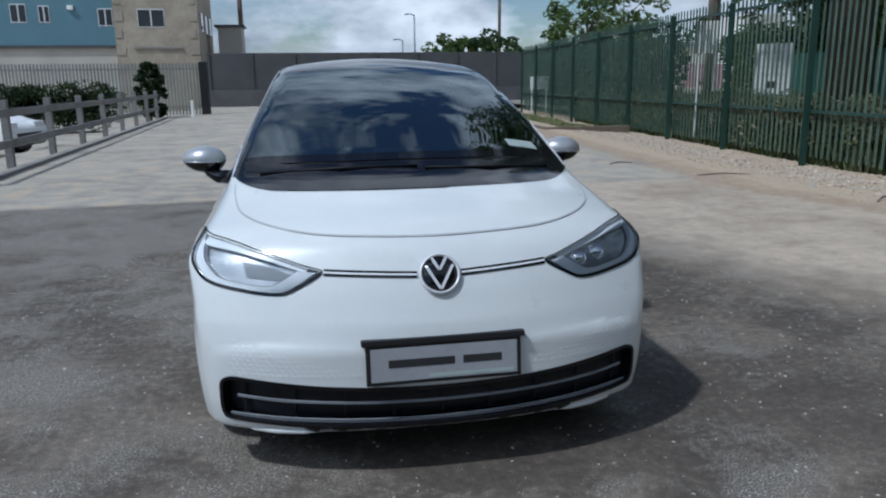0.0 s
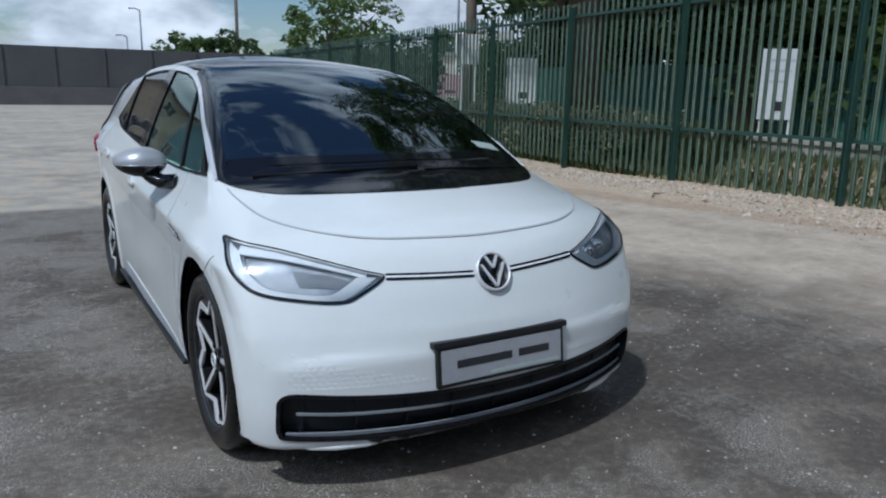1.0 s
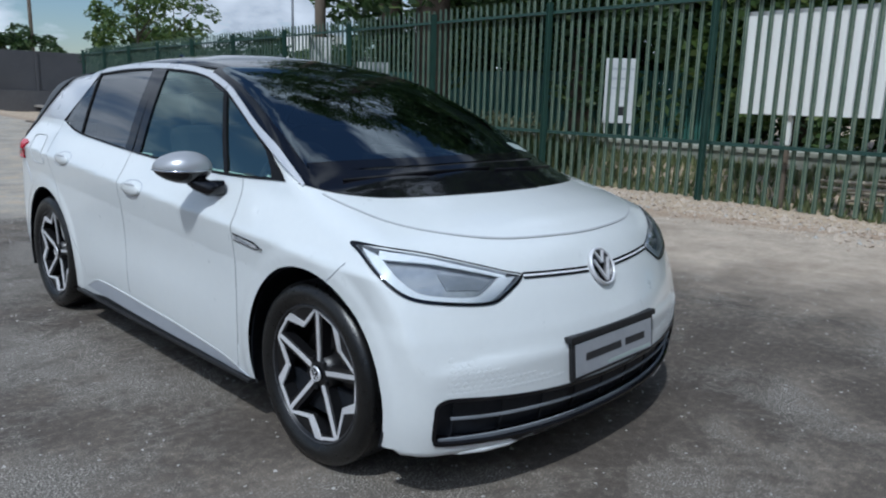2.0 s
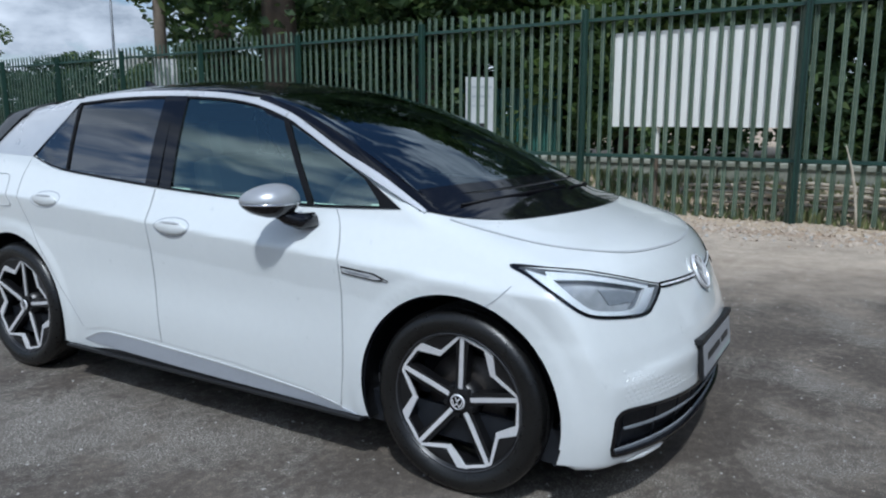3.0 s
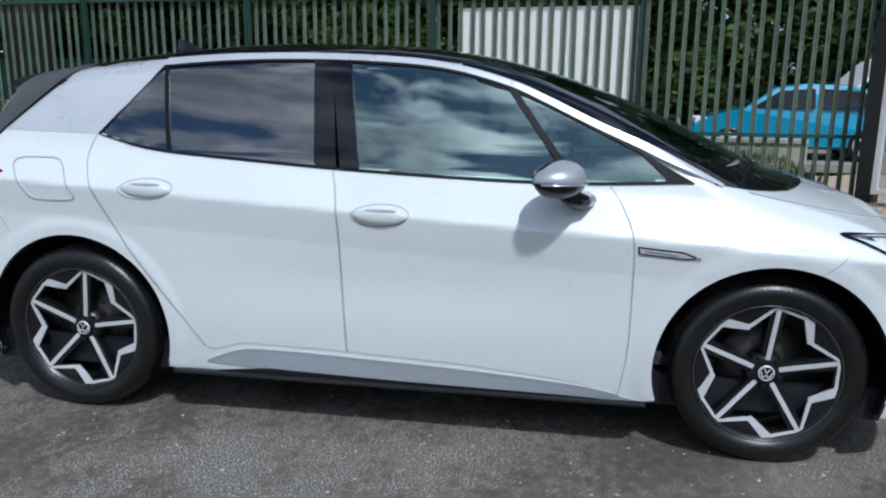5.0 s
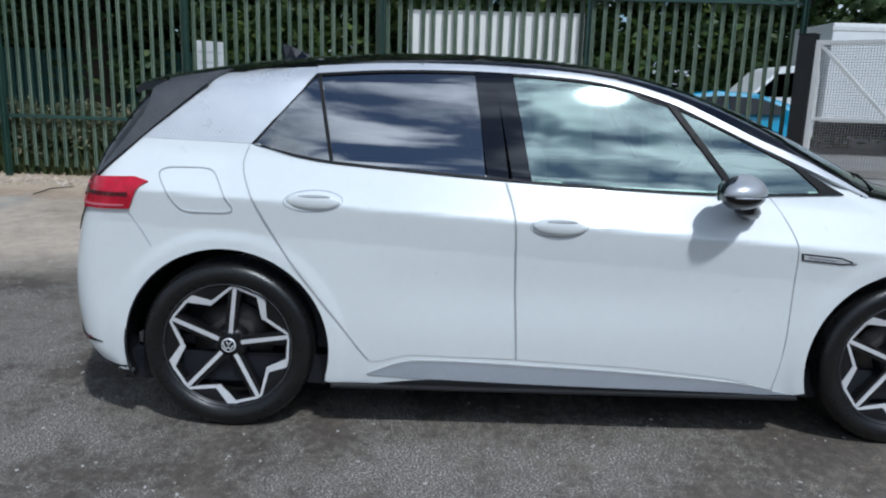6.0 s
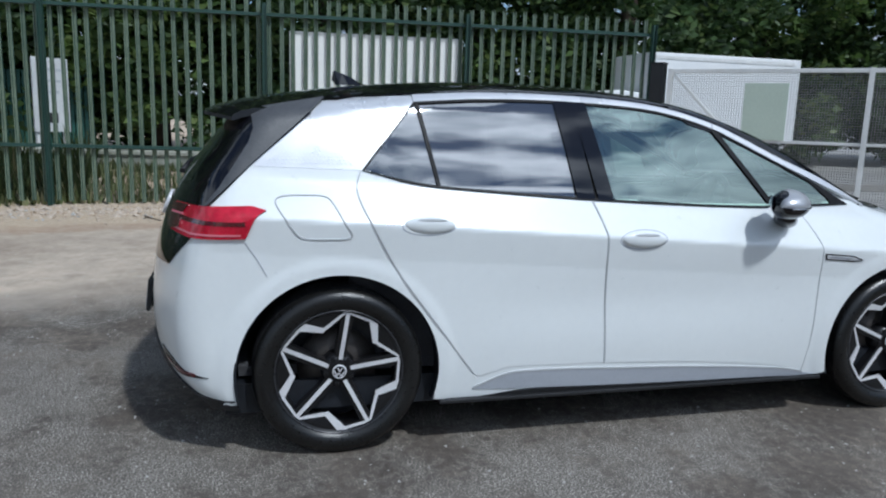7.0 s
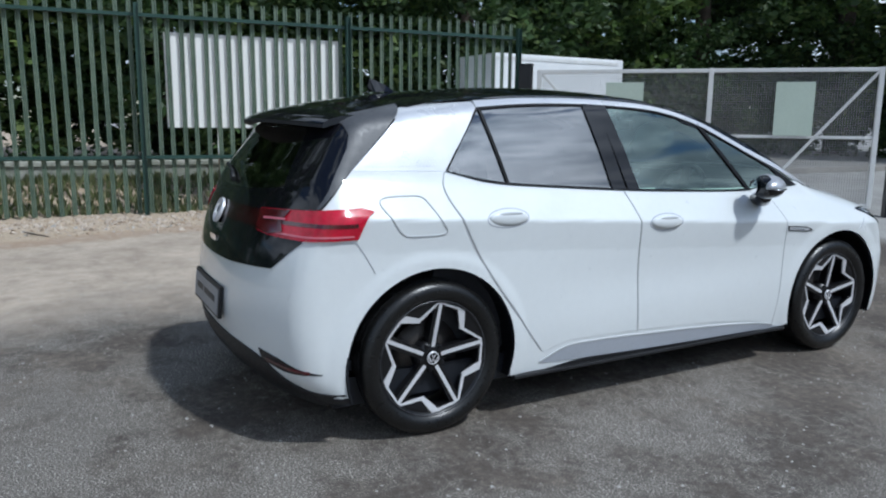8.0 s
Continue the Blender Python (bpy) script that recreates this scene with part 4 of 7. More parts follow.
def emblem(at, normal, size):
    """A ring with crossed strokes in bright metal on black."""
    m = Matrix.Translation(at) @ Vector(normal).to_track_quat("Z", "Y").to_matrix().to_4x4()
    bm = bmesh.new()
    lathe(bm, [(0, 0.006), (size * 0.9, 0.006), (size * 0.95, 0.0)], 32, "z")
    bmesh.ops.transform(bm, matrix=m, verts=bm.verts)
    e = part("emblem", bm, GLOSS_BLACK, car, "round emblem of plain metal strokes")
    bm = bmesh.new()
    lathe(bm, [(size * 0.86, 0.004), (size * 0.87, 0.011), (size * 0.93, 0.014), (size * 0.99, 0.011), (size, 0.0)], 36, "z")
    bmesh.ops.transform(bm, matrix=m, verts=bm.verts)
    part("emblem_ring", bm, BRIGHT, e, "bright metal ring")
    # two nested chevrons stand in for the badge's own strokes
    for reach, high, low in ((0.36, 0.80, 0.16), (0.66, 0.40, -0.78)):
        bm = bmesh.new()
        w = 0.15 * size
        outer = [(-reach * size, high * size), (0.0, low * size), (reach * size, high * size)]
        rows = [[bm.verts.new((x + dx, y, h)) for x, y in outer for dx in ((-w / 2, w / 2))] for h in (0.004, 0.013)]
        for i in (0, 2):
            bm.faces.new([rows[1][k] for k in (i, i + 1, i + 3, i + 2)])
            for k0, k1 in ((i, i + 2), (i + 1, i + 3)):
                bm.faces.new((rows[0][k0], rows[0][k1], rows[1][k1], rows[1][k0]))
        bmesh.ops.recalc_face_normals(bm, faces=bm.faces)
        bmesh.ops.transform(bm, matrix=m, verts=bm.verts)
        part("emblem_chevron", bm, BRIGHT, e, "bright metal chevron")


pe, ne = wrap(np.array([[0.0, 0.752]]), FRONT, 0.004)
emblem(pe[0], ne[0], 0.074)


def number_plate(front):
    """A dealer's plate in its black carrier; its writing is plain bars."""
    way = -1 if front else 1
    y, zc = (0.104, 0.458) if front else (4.392, 0.553)
    lean = 6 if front else -6
    m = Matrix.Translation((0, y, zc)) @ pose(0, 0, 0, way * abs(lean), 0, 0)
    bm = bmesh.new()
    box(bm, -0.278, 0.278, -0.009, 0.009, -0.072, 0.078, 0.004)
    if front:
        box(bm, -0.292, 0.292, -0.016, 0.03, 0.070, 0.092, 0.004)
    bmesh.ops.transform(bm, matrix=m, verts=bm.verts)
    carrier = part("plate_carrier", bm, TRIM, car, "black plate carrier")
    bm = boxes((-0.262, 0.262, way * 0.0095, way * 0.0125, -0.058, 0.060))
    bmesh.ops.transform(bm, matrix=m, verts=bm.verts)
    # the rear plate's darker grey holds its shading in the colour
    part("plate", bm, PLATE_GREY if front else SLAT_GREY, carrier, "grey plate with two dark bars")
    bm = boxes((-0.20, 0.035, way * 0.0126, way * 0.0136, -0.010, 0.018), (0.065, 0.205, way * 0.0126, way * 0.0136, -0.010, 0.018))
    bmesh.ops.transform(bm, matrix=m, verts=bm.verts)
    part("lettering_bar", bm, INK, carrier, "dark bars in place of writing")
    if front:
        bm = boxes((-0.06, 0.25, way * 0.0126, way * 0.0136, -0.052, -0.040))
        bmesh.ops.transform(bm, matrix=m, verts=bm.verts)
        part("lettering_bar", bm, PAPER, carrier, "pale bar of small print")


number_plate(True)
number_plate(False)
panel("intake", GRILLE, FRONT, INTAKE, car, "black lower intake", -0.045, 0.0, 0.06, False, -0.012)
fgr = flat(GRILLE, FRONT)
band("intake_rim", inset(fgr, -0.002), inset(fgr, 0.010), FRONT, GLOSS_BLACK, car, "black intake edge", 0.004, 0.05, 2)
for edge_z, mid_z, out_x, wide in ((0.330, 0.303, 0.735, 0.009), (0.249, 0.226, 0.765, 0.014)):
    line = rounded([(-out_x, 0, edge_z), (-0.5, 0, mid_z + 0.013), (0, 0, mid_z), (0.5, 0, mid_z + 0.013), (out_x, 0, edge_z)], 10, False)
    seam("intake_slat", line, FRONT, SLAT_GREY, car, wide, -0.010, False, "grey intake slat")
for i in range(9):
    x = -0.72 + 0.18 * i
    seam("intake_rib", straight([(x, 0, 0.232), (x, 0, 0.385)], 6, False), FRONT, INTAKE, car, 0.008, -0.03)
bm = bmesh.new()
hexes = []
for row in range(9):
    for col in range(22):
        x, z = 0.745 - 0.0235 * col - 0.0117 * (row % 2), 0.418 + 0.0165 * row
        if z < 0.405 + 0.115 * max(0, (x - 0.22) / 0.46) ** 1.1 and z > 0.392 + 0.03 * (x - 0.3):
            hexes += [(-x, z), (x, z)]
hp, hn = wrap(np.array(hexes), FRONT, 0.0)
for p0, n0 in zip(hp, hn):
    q = Vector(n0).to_track_quat("Z", "Y").to_matrix()
    ring = [[bm.verts.new(Vector(p0) + q @ Vector((r * math.cos(a) * 1.25, r * math.sin(a), h))) for a in (math.pi / 3 * k for k in range(6))] for r, h in ((0.0092, -0.0006), (0.0079, 0.0007))]
    bm.faces.new(ring[1])
    for k in range(6):
        bm.faces.new((ring[0][k], ring[0][(k + 1) % 6], ring[1][(k + 1) % 6], ring[1][k]))
tagged(part("hexagon_relief", bm, PAINT, car, "white raised hexagon pattern"), kind="stuff")
for sx in (-1, 1):
    bm = bmesh.new()
    tube(bm, [(sx * 0.44, 0.180, 0.199), (sx * 0.5, 0.195, 0.194), (sx * 0.60, 0.225, 0.193), (sx * 0.68, 0.258, 0.195), (sx * 0.73, 0.30, 0.2)], [0.006, 0.012, 0.013, 0.010, 0.004], 8)
    part("bumper_lip", bm, PAINT, car, "white bumper lip")

CHIN = straight([(-0.50, 0.1, 0.212), (-0.25, 0.1, 0.206), (0, 0.1, 0.204), (0.25, 0.1, 0.206), (0.50, 0.1, 0.212), (0.43, 0.1, 0.186), (0, 0.1, 0.184), (-0.43, 0.1, 0.186)], 5)
panel("chin_spoiler", CHIN, FRONT, TRIM, car, "black chin below the intake", 0.004, 0.01, 0.05)

# tail: hatch, glass, lamps, diffuser, spoiler
low = [(-0.73, 4, 1.055), (-0.79, 4, 0.95), (-0.795, 4, 0.892)] + [(-0.665, 4, 0.775), (-0.3, 4, 0.757), (0, 4, 0.754), (0.3, 4, 0.757), (0.665, 4, 0.775)] + [(0.795, 4, 0.892), (0.79, 4, 0.95), (0.73, 4, 1.055), (0.3, 4, 1.06), (-0.3, 4, 1.06)]
panel("tailgate", straight(low, 4), REAR, GLOSS_BLACK, car, "gloss black tailgate", 0.005, 0.012, 0.06)
frame_out = straight([(-0.63, 4, 1.365), (0.63, 4, 1.365), (0.722, 4, 1.215), (0.765, 4, 1.05), (0.3, 4, 1.055), (0, 4, 1.055), (-0.3, 4, 1.055), (-0.765, 4, 1.05), (-0.722, 4, 1.215)], 6)
frame_in = straight(REAR_GLASS, 6)
band("rear_window_border", frame_out, frame_in, REAR, GLOSS_BLACK, car, "black border of the rear window", 0.006, 0.012, 4)
panel("rear_window", frame_in, REAR, DARK_GLASS, car, "dark rear window", 0.0045, 0.0, 0.06, False, -0.004)
TAIL_WAY = (0.55, -0.83, 0)
TAIL_LAMP = straight([(-0.87, 3.885, 1.012), (-0.85, 3.925, 1.027), (-0.76, 4.12, 1.018), (-0.60, 4.22, 1.012), (-0.49, 4.25, 1.006), (-0.51, 4.27, 0.918), (-0.60, 4.25, 0.905), (-0.78, 4.14, 0.900), (-0.88, 3.965, 0.908)], 6)
panel("tail_lamp", TAIL_LAMP, TAIL_WAY, RED_LENS, car, "red wraparound tail lamp", 0.010, 0.016, 0.05, True)
INNER_LAMP = straight([(-0.69, 4.17, 1.012), (-0.60, 4.22, 1.009), (-0.495, 4.25, 1.003), (-0.515, 4.27, 0.921), (-0.61, 4.25, 0.909), (-0.685, 4.20, 0.926), (-0.66, 4.20, 0.965)], 6)
panel("inner_tail_lamp", INNER_LAMP, TAIL_WAY, RED_DEEP, car, "darker red inner tail lamp", 0.0160, 0.004, 0.03, True)
seam("tail_lamp_strip", straight([(-0.875, 3.975, 0.922), (-0.78, 4.14, 0.916), (-0.60, 4.25, 0.921)], 8, False), TAIL_WAY, PINK_LENS, car, 0.007, 0.012, True)
seam("lamp_element", straight([(-0.872, 3.945, 0.965), (-0.78, 4.13, 0.962), (-0.63, 4.22, 0.962)], 8, False), TAIL_WAY, RED_DEEP, car, 0.016, 0.0115, True, "dark red lamp element")
seam("tail_lamp_core", straight([(-0.68, 4.19, 0.975), (-0.55, 4.25, 0.970)], 8, False), TAIL_WAY, PINK_LENS, car, 0.008, 0.0185, True, "pale lamp element")
seam("lamp_bridge", straight([(-0.50, 4, 0.965), (0.50, 4, 0.965)], 16, False), REAR, RED_BLACK, car, 0.07, 0.008, False, "dark red band joining the tail lamps")
pr, nr = wrap(np.array([[0.0, 0.945]]), REAR, 0.012)
emblem(pr[0], nr[0], 0.062)
pr, nr = wrap(np.array([[0.0, 0.822]]), REAR, 0.007)
bm = boxes((-0.06, 0.06, pr[0][1], pr[0][1] + 0.004, pr[0][2] - 0.013, pr[0][2] + 0.013))
part("model_badge", bm, CHROME, car, "small bright badge bar")
DIFFUSER = rounded([(-0.86, 4, 0.25), (-0.74, 4, 0.295), (-0.62, 4, 0.372), (-0.45, 4, 0.408), (-0.2, 4, 0.42), (0, 4, 0.422), (0.2, 4, 0.42), (0.45, 4, 0.408), (0.62, 4, 0.372), (0.74, 4, 0.295), (0.86, 4, 0.25)], 5, False) + straight([(0.80, 4, 0.195), (0, 4, 0.19), (-0.80, 4, 0.195)], 8, False)
seam("bumper_lip", straight(S((4.0, 0.222), (4.05, 0.221), (4.13, 0.226), (4.17, 0.236)), 8, False), SIDE, TRIM, car, 0.022, 0.004, True, "black lower lip of the bumper")
panel("rear_diffuser", DIFFUSER, REAR, TRIM, car, "black rear diffuser", 0.006, 0.012, 0.06)
SLOT = straight([(-0.575, 4.28, 0.424), (-0.70, 4.24, 0.404), (-0.86, 4.12, 0.351), (-0.73, 4.23, 0.350), (-0.595, 4.28, 0.376)], 6)
panel("reflector_slot", SLOT, TAIL_WAY, GLOSS_BLACK, car, "black slot around the reflector", 0.004, 0.008, 0.05, True)
seam("rear_reflector", straight([(-0.63, 4.28, 0.386), (-0.74, 4.22, 0.371), (-0.81, 4.12, 0.360)], 6, False), TAIL_WAY, RED_DEEP, car, 0.013, 0.006, True, "dark red reflector")
# spoiler over the hatch
bm = bmesh.new()
prof = [(3.86, 1.465, 1.447), (3.98, 1.446, 1.418), (4.08, 1.421, 1.392), (4.135, 1.398, 1.374), (4.150, 1.386, 1.372)]


def wing_at(x, y, z):
    """A place on the spoiler: it sweeps forward and sags towards its ends."""
    on = (y - 3.86) / 0.29
    return (x, y - 0.36 * on * x * x, z - (0.16 - 0.10 * on) * x * x)


grid = []
for y, zt, zb in prof:
    row = []
    for k in range(17):
        x = -0.62 + 1.24 * k / 16
        row.append((bm.verts.new(wing_at(x, y, zt)), bm.verts.new(wing_at(x, y, zb))))
    grid.append(row)
for a, b in zip(grid, grid[1:]):
    for k in range(16):
        f = bm.faces.new((a[k][0], a[k + 1][0], b[k + 1][0], b[k][0]))
        f.smooth = True
bmesh.ops.delete(bm, geom=[v for v in bm.verts if not v.link_faces], context="VERTS")
bmesh.ops.recalc_face_normals(bm, faces=bm.faces)
wing = part("rear_spoiler", bm, GLOSS_BLACK, car, "gloss black roof spoiler")
bm = bmesh.new()
rows = [[bm.verts.new(wing_at(x, y, z - 0.0005)) for x in (-0.62 + 1.24 * k / 16 for k in range(17)) for z in (zt, zb)] for y, zt, zb in prof]
for a, b in zip(rows, rows[1:]):
    for k in range(16):
        bm.faces.new((a[2 * k + 1], b[2 * k + 1], b[2 * k + 3], a[2 * k + 3]))
    for k in (0, 32):
        bm.faces.new((a[k], b[k], b[k + 1], a[k + 1]))
for k in range(16):
    bm.faces.new((rows[-1][2 * k], rows[-1][2 * k + 2], rows[-1][2 * k + 3], rows[-1][2 * k + 1]))
bmesh.ops.delete(bm, geom=[v for v in bm.verts if not v.link_faces], context="VERTS")
bmesh.ops.recalc_face_normals(bm, faces=bm.faces)
part("spoiler_underside", bm, INTAKE, wing, "matt black spoiler underside")
bm = bmesh.new()
fin = [[bm.verts.new((x, y, z)) for x, y, z in ((-w, 3.36 + a, 1.533 - 0.03 * a), (w, 3.36 + a, 1.533 - 0.03 * a), (w * 0.3, 3.40 + a * 0.9, 1.533 + h), (-w * 0.3, 3.40 + a * 0.9, 1.533 + h))] for a, w, h in ((0.0, 0.006, 0.006), (0.05, 0.028, 0.03), (0.11, 0.034, 0.052), (0.155, 0.03, 0.064), (0.165, 0.022, 0.02))]
for a, b in zip(fin, fin[1:]):
    for k in range(4):
        bm.faces.new((a[k], a[(k + 1) % 4], b[(k + 1) % 4], b[k]))
bm.faces.new(fin[0][::-1])
bm.faces.new(fin[-1])
bmesh.ops.recalc_face_normals(bm, faces=bm.faces)
part("roof_aerial", bm, GLOSS_BLACK, car, "black shark fin aerial")
# rear wiper and front wipers
bm = bmesh.new()
wp, wn = wrap(flat([(-0.02, 4, 1.09), (0.10, 4, 1.125), (0.34, 4, 1.145)], REAR), REAR, 0.018)
tube(bm, [tuple(q) for q in wp], [0.014, 0.01, 0.006], 6)
part("rear_wiper", bm, TRIM, car, "black rear wiper")
for ends in (((-0.64, 0.945), (-0.30, 0.822), (0.02, 0.79)), ((0.05, 0.775), (0.35, 0.81), (0.64, 0.935))):
    wp, wn = wrap(flat(P(ends), DOWN), DOWN, 0.011)
    bm = bmesh.new()
    tube(bm, [tuple(q) for q in wp], [0.005, 0.007, 0.005], 6)
    part("wiper", bm, SEAL, car, "black windscreen wiper")


def mirror(sx):
    """A door mirror: silver cap, black base and arm, and its glass."""
    def shape(material, name, low, high, owner, label):
        bm = bmesh.new()
        bmesh.ops.create_uvsphere(bm, u_segments=28, v_segments=18, radius=1)
        for v in bm.verts:
            x, y, z = v.co
            y2 = y * 0.092 if y < 0 else y * 0.05
            v.co = (x * 0.120, y2 + 0.02 * x * x, max(min(z, high), low) * (0.068 if z > 0 else 0.066) * (1 - 0.16 * x))
        for f in bm.faces:
            f.smooth = True
        bmesh.ops.transform(bm, matrix=Matrix.Translation((sx * 0.958, 1.618, 1.050)) @ Matrix.Diagonal((sx, 1, 1, 1)) @ pose(0, 0, 0, 0, 0, 33), verts=bm.verts)
        if sx < 0:
            bmesh.ops.reverse_faces(bm, faces=bm.faces)
        return part(name, bm, material, owner, label)
    cap = shape(MIRROR_SILVER, "door_mirror", -0.12, 1.0, car, "silver door mirror cap")
    shape(GLOSS_BLACK, "mirror_base", -1.0, -0.08, cap, "black mirror underside")
    bm = bmesh.new()
    bmesh.ops.create_uvsphere(bm, u_segments=24, v_segments=14, radius=1)
    for f in bm.faces:
        f.smooth = True
    bmesh.ops.transform(bm, matrix=Matrix.Translation((sx * 0.951, 1.630, 1.050)) @ pose(0, 0, 0, 0, 0, sx * 33) @ Matrix.Diagonal((0.112, 0.058, 0.0645, 1)), verts=bm.verts)
    part("mirror_housing", bm, GLOSS_BLACK, cap, "black mirror housing")
    bm = bmesh.new()
    tube(bm, [(0.122 * math.sin(radians(a)), -0.094 * math.cos(radians(a)) + 0.02 * math.sin(radians(a)) ** 2, -0.008) for a in range(-75, 76, 15)], 0.0035, 6)
    bmesh.ops.transform(bm, matrix=Matrix.Translation((sx * 0.958, 1.618, 1.050)) @ Matrix.Diagonal((sx, 1, 1, 1)) @ pose(0, 0, 0, 0, 0, 33), verts=bm.verts)
    part("indicator_strip", bm, CHROME, cap, "bright indicator strip")
    bm = bmesh.new()
    tube(bm, [(sx * 0.94, 1.605, 1.010), (sx * 0.910, 1.578, 0.985), (sx * 0.878, 1.548, 0.966), (sx * 0.82, 1.525, 0.966)], [0.036, 0.044, 0.047, 0.048], 10, True, 0.72)
    part("mirror_arm", bm, GLOSS_BLACK, cap, "black mirror arm")
    bm = bmesh.new()
    lathe(bm, [(0.0, 0.0), (0.9, 0.0), (1.0, -0.05)], 24, "z")
    bmesh.ops.transform(bm, matrix=Matrix.Translation((sx * 0.917, 1.6835, 1.052)) @ pose(0, 0, 0, -88, 0, sx * 33) @ Matrix.Diagonal((0.062, 0.041, 0.08, 1)), verts=bm.verts)
    part("mirror_glass", bm, CHROME, cap, "mirror glass")


mirror(-1)
mirror(1)


def wheel(sx, y, turn):
    """An alloy wheel: black with five bright angular spokes, tyre, disc and cap."""
    hub = new("wheel")
    hub.parent = car
    hub.matrix_local = Matrix.Translation((sx * 0.775, y, 0.348)) @ Matrix.Diagonal((sx, sx, 1, 1)) @ pose(0, 0, 0, turn, 0, 0)
    tagged(hub, "black alloy wheel with bright angular spokes")
    bm = bmesh.new()
    lathe(bm, [(0.262, -0.11), (0.30, -0.116), (0.333, -0.105), (0.347, -0.085), (0.3485, -0.06), (0.3485, 0.06), (0.347, 0.078), (0.335, 0.098), (0.312, 0.109), (0.29, 0.107), (0.272, 0.098), (0.262, 0.088)], 64)
    part("tyre", bm, RUBBER, hub, "black road tyre")
    bm = bmesh.new()
    for k in range(4):
        x = -0.06 + 0.04 * k
        lathe(bm, [(0.3495, x - 0.006), (0.343, x - 0.004), (0.343, x + 0.004), (0.3495, x + 0.006)], 64)
    part("tread_groove", bm, TRIM, hub)
    bm = bmesh.new()
    lathe(bm, [(0.262, -0.10), (0.245, -0.07), (0.235, 0.02), (0.240, 0.07), (0.258, 0.09)], 48)
    part("rim", bm, WHEEL_BLACK, hub, "black wheel rim")
    bm = bmesh.new()
    lathe(bm, [(0.2575, 0.087), (0.259, 0.0930), (0.2622, 0.0930), (0.264, 0.088)], 64)
    part("rim_edge", bm, RIM_GREY, hub, "thin dark grey rim edge")
    bm = bmesh.new()
    lathe(bm, [(0.05, -0.02), (0.165, -0.02), (0.165, 0.0), (0.05, 0.0)], 40)
    part("brake_disc", bm, BRAKE, hub, "iron brake disc")
    bm = bmesh.new()
    lathe(bm, [(0.0, -0.06), (0.24, -0.06)], 40)
    part("wheel_back", bm, INTAKE, hub)
    bm = bmesh.new()
    lathe(bm, [(0.075, 0.0), (0.07, 0.058), (0.045, 0.066), (0.0, 0.066)], 24)
    part("wheel_hub", bm, WHEEL_BLACK, hub)
    bm = bmesh.new()
    lathe(bm, [(0.030, 0.066), (0.029, 0.076), (0.022, 0.080), (0.0, 0.080)], 24)
    cap = part("hub_cap", bm, GLOSS_BLACK, hub, "black hub cap with bright strokes")
    bm = bmesh.new()
    lathe(bm, [(0.0245, 0.0795), (0.0245, 0.0825), (0.0285, 0.0815), (0.030, 0.076)], 24)
    for z0, z1, y0, y1 in ((0.018, 0.001, 0.010, 0.0), (0.018, 0.001, -0.010, 0.0), (0.006, -0.018, 0.021, 0.010), (0.006, -0.018, -0.021, -0.010), (-0.018, -0.003, 0.009, 0.0), (-0.018, -0.003, -0.009, 0.0)):
        bm.faces.new([bm.verts.new((0.0815, y, z)) for y, z in ((y0 - 0.0028, z0), (y0 + 0.0028, z0), (y1 + 0.0028, z1), (y1 - 0.0028, z1))])
    part("cap_mark", bm, BRIGHT, cap, "bright ring and strokes")

    def slab(bm, pts, x0, x1):
        """A plate from (radius, degrees) corners, its height set by the radius."""
        def rise(r):
            return 0.022 * (r / 0.26) ** 2
        a = [bm.verts.new((x1 + rise(r), r * math.cos(radians(t)), r * math.sin(radians(t)))) for r, t in pts]
        b = [bm.verts.new((x0 + rise(r), r * math.cos(radians(t)), r * math.sin(radians(t)))) for r, t in pts]
        f = bm.faces.new(a)
        n = len(a)
        for k in range(n):
            bm.faces.new((a[k], b[k], b[(k + 1) % n], a[(k + 1) % n]))
    for k in range(5):
        t = 90 + 72 * k
        bm = bmesh.new()
        slab(bm, [(0.045, t - 30), (0.045, t + 34), (0.10, t + 15), (0.252, t + 6.0), (0.254, t), (0.254, t - 6), (0.10, t - 10)], 0.02, 0.060)
        bmesh.ops.recalc_face_normals(bm, faces=bm.faces)
        part("spoke", bm, WHEEL_BLACK, hub, "black spoke")
        bm = bmesh.new()
        slab(bm, [(0.195, t - 47), (0.254, t - 72), (0.254, t - 50), (0.254, t - 32), (0.235, t - 30)], 0.02, 0.0595)
        slab(bm, [(0.20, t - 46), (0.235, t - 30), (0.254, t - 30), (0.254, t - 4), (0.236, t - 4), (0.232, t - 22)], 0.02, 0.0592)
        bmesh.ops.recalc_face_normals(bm, faces=bm.faces)
        part("spoke_web", bm, WHEEL_BLACK, hub)
        bm = bmesh.new()
        slab(bm, [(0.038, t - 12), (0.038, t + 14), (0.254, t + 2.0), (0.254, t - 1.6)], 0.055, 0.0635)
        slab(bm, [(0.254, t - 1.6), (0.244, t - 1.8), (0.240, t - 22), (0.252, t - 24)], 0.055, 0.0640)
        slab(bm, [(0.252, t - 20), (0.252, t - 30), (0.190, t - 48), (0.178, t - 42)], 0.055, 0.0643)
        slab(bm, [(0.186, t - 47.5), (0.197, t - 44.5), (0.255, t - 68.5), (0.253, t - 71)], 0.055, 0.0637)
        bmesh.ops.recalc_face_normals(bm, faces=bm.faces)
        part("spoke_face", bm, BRIGHT, hub, "bright machined spoke face")
    for k in range(5):
        a = radians(126 + 72 * k)
        bm = bmesh.new()
        box(bm, 0.058, 0.072, -0.009, 0.009, -0.009, 0.009, 0.003, Matrix.Translation((0, 0.056 * math.cos(a), 0.056 * math.sin(a))))
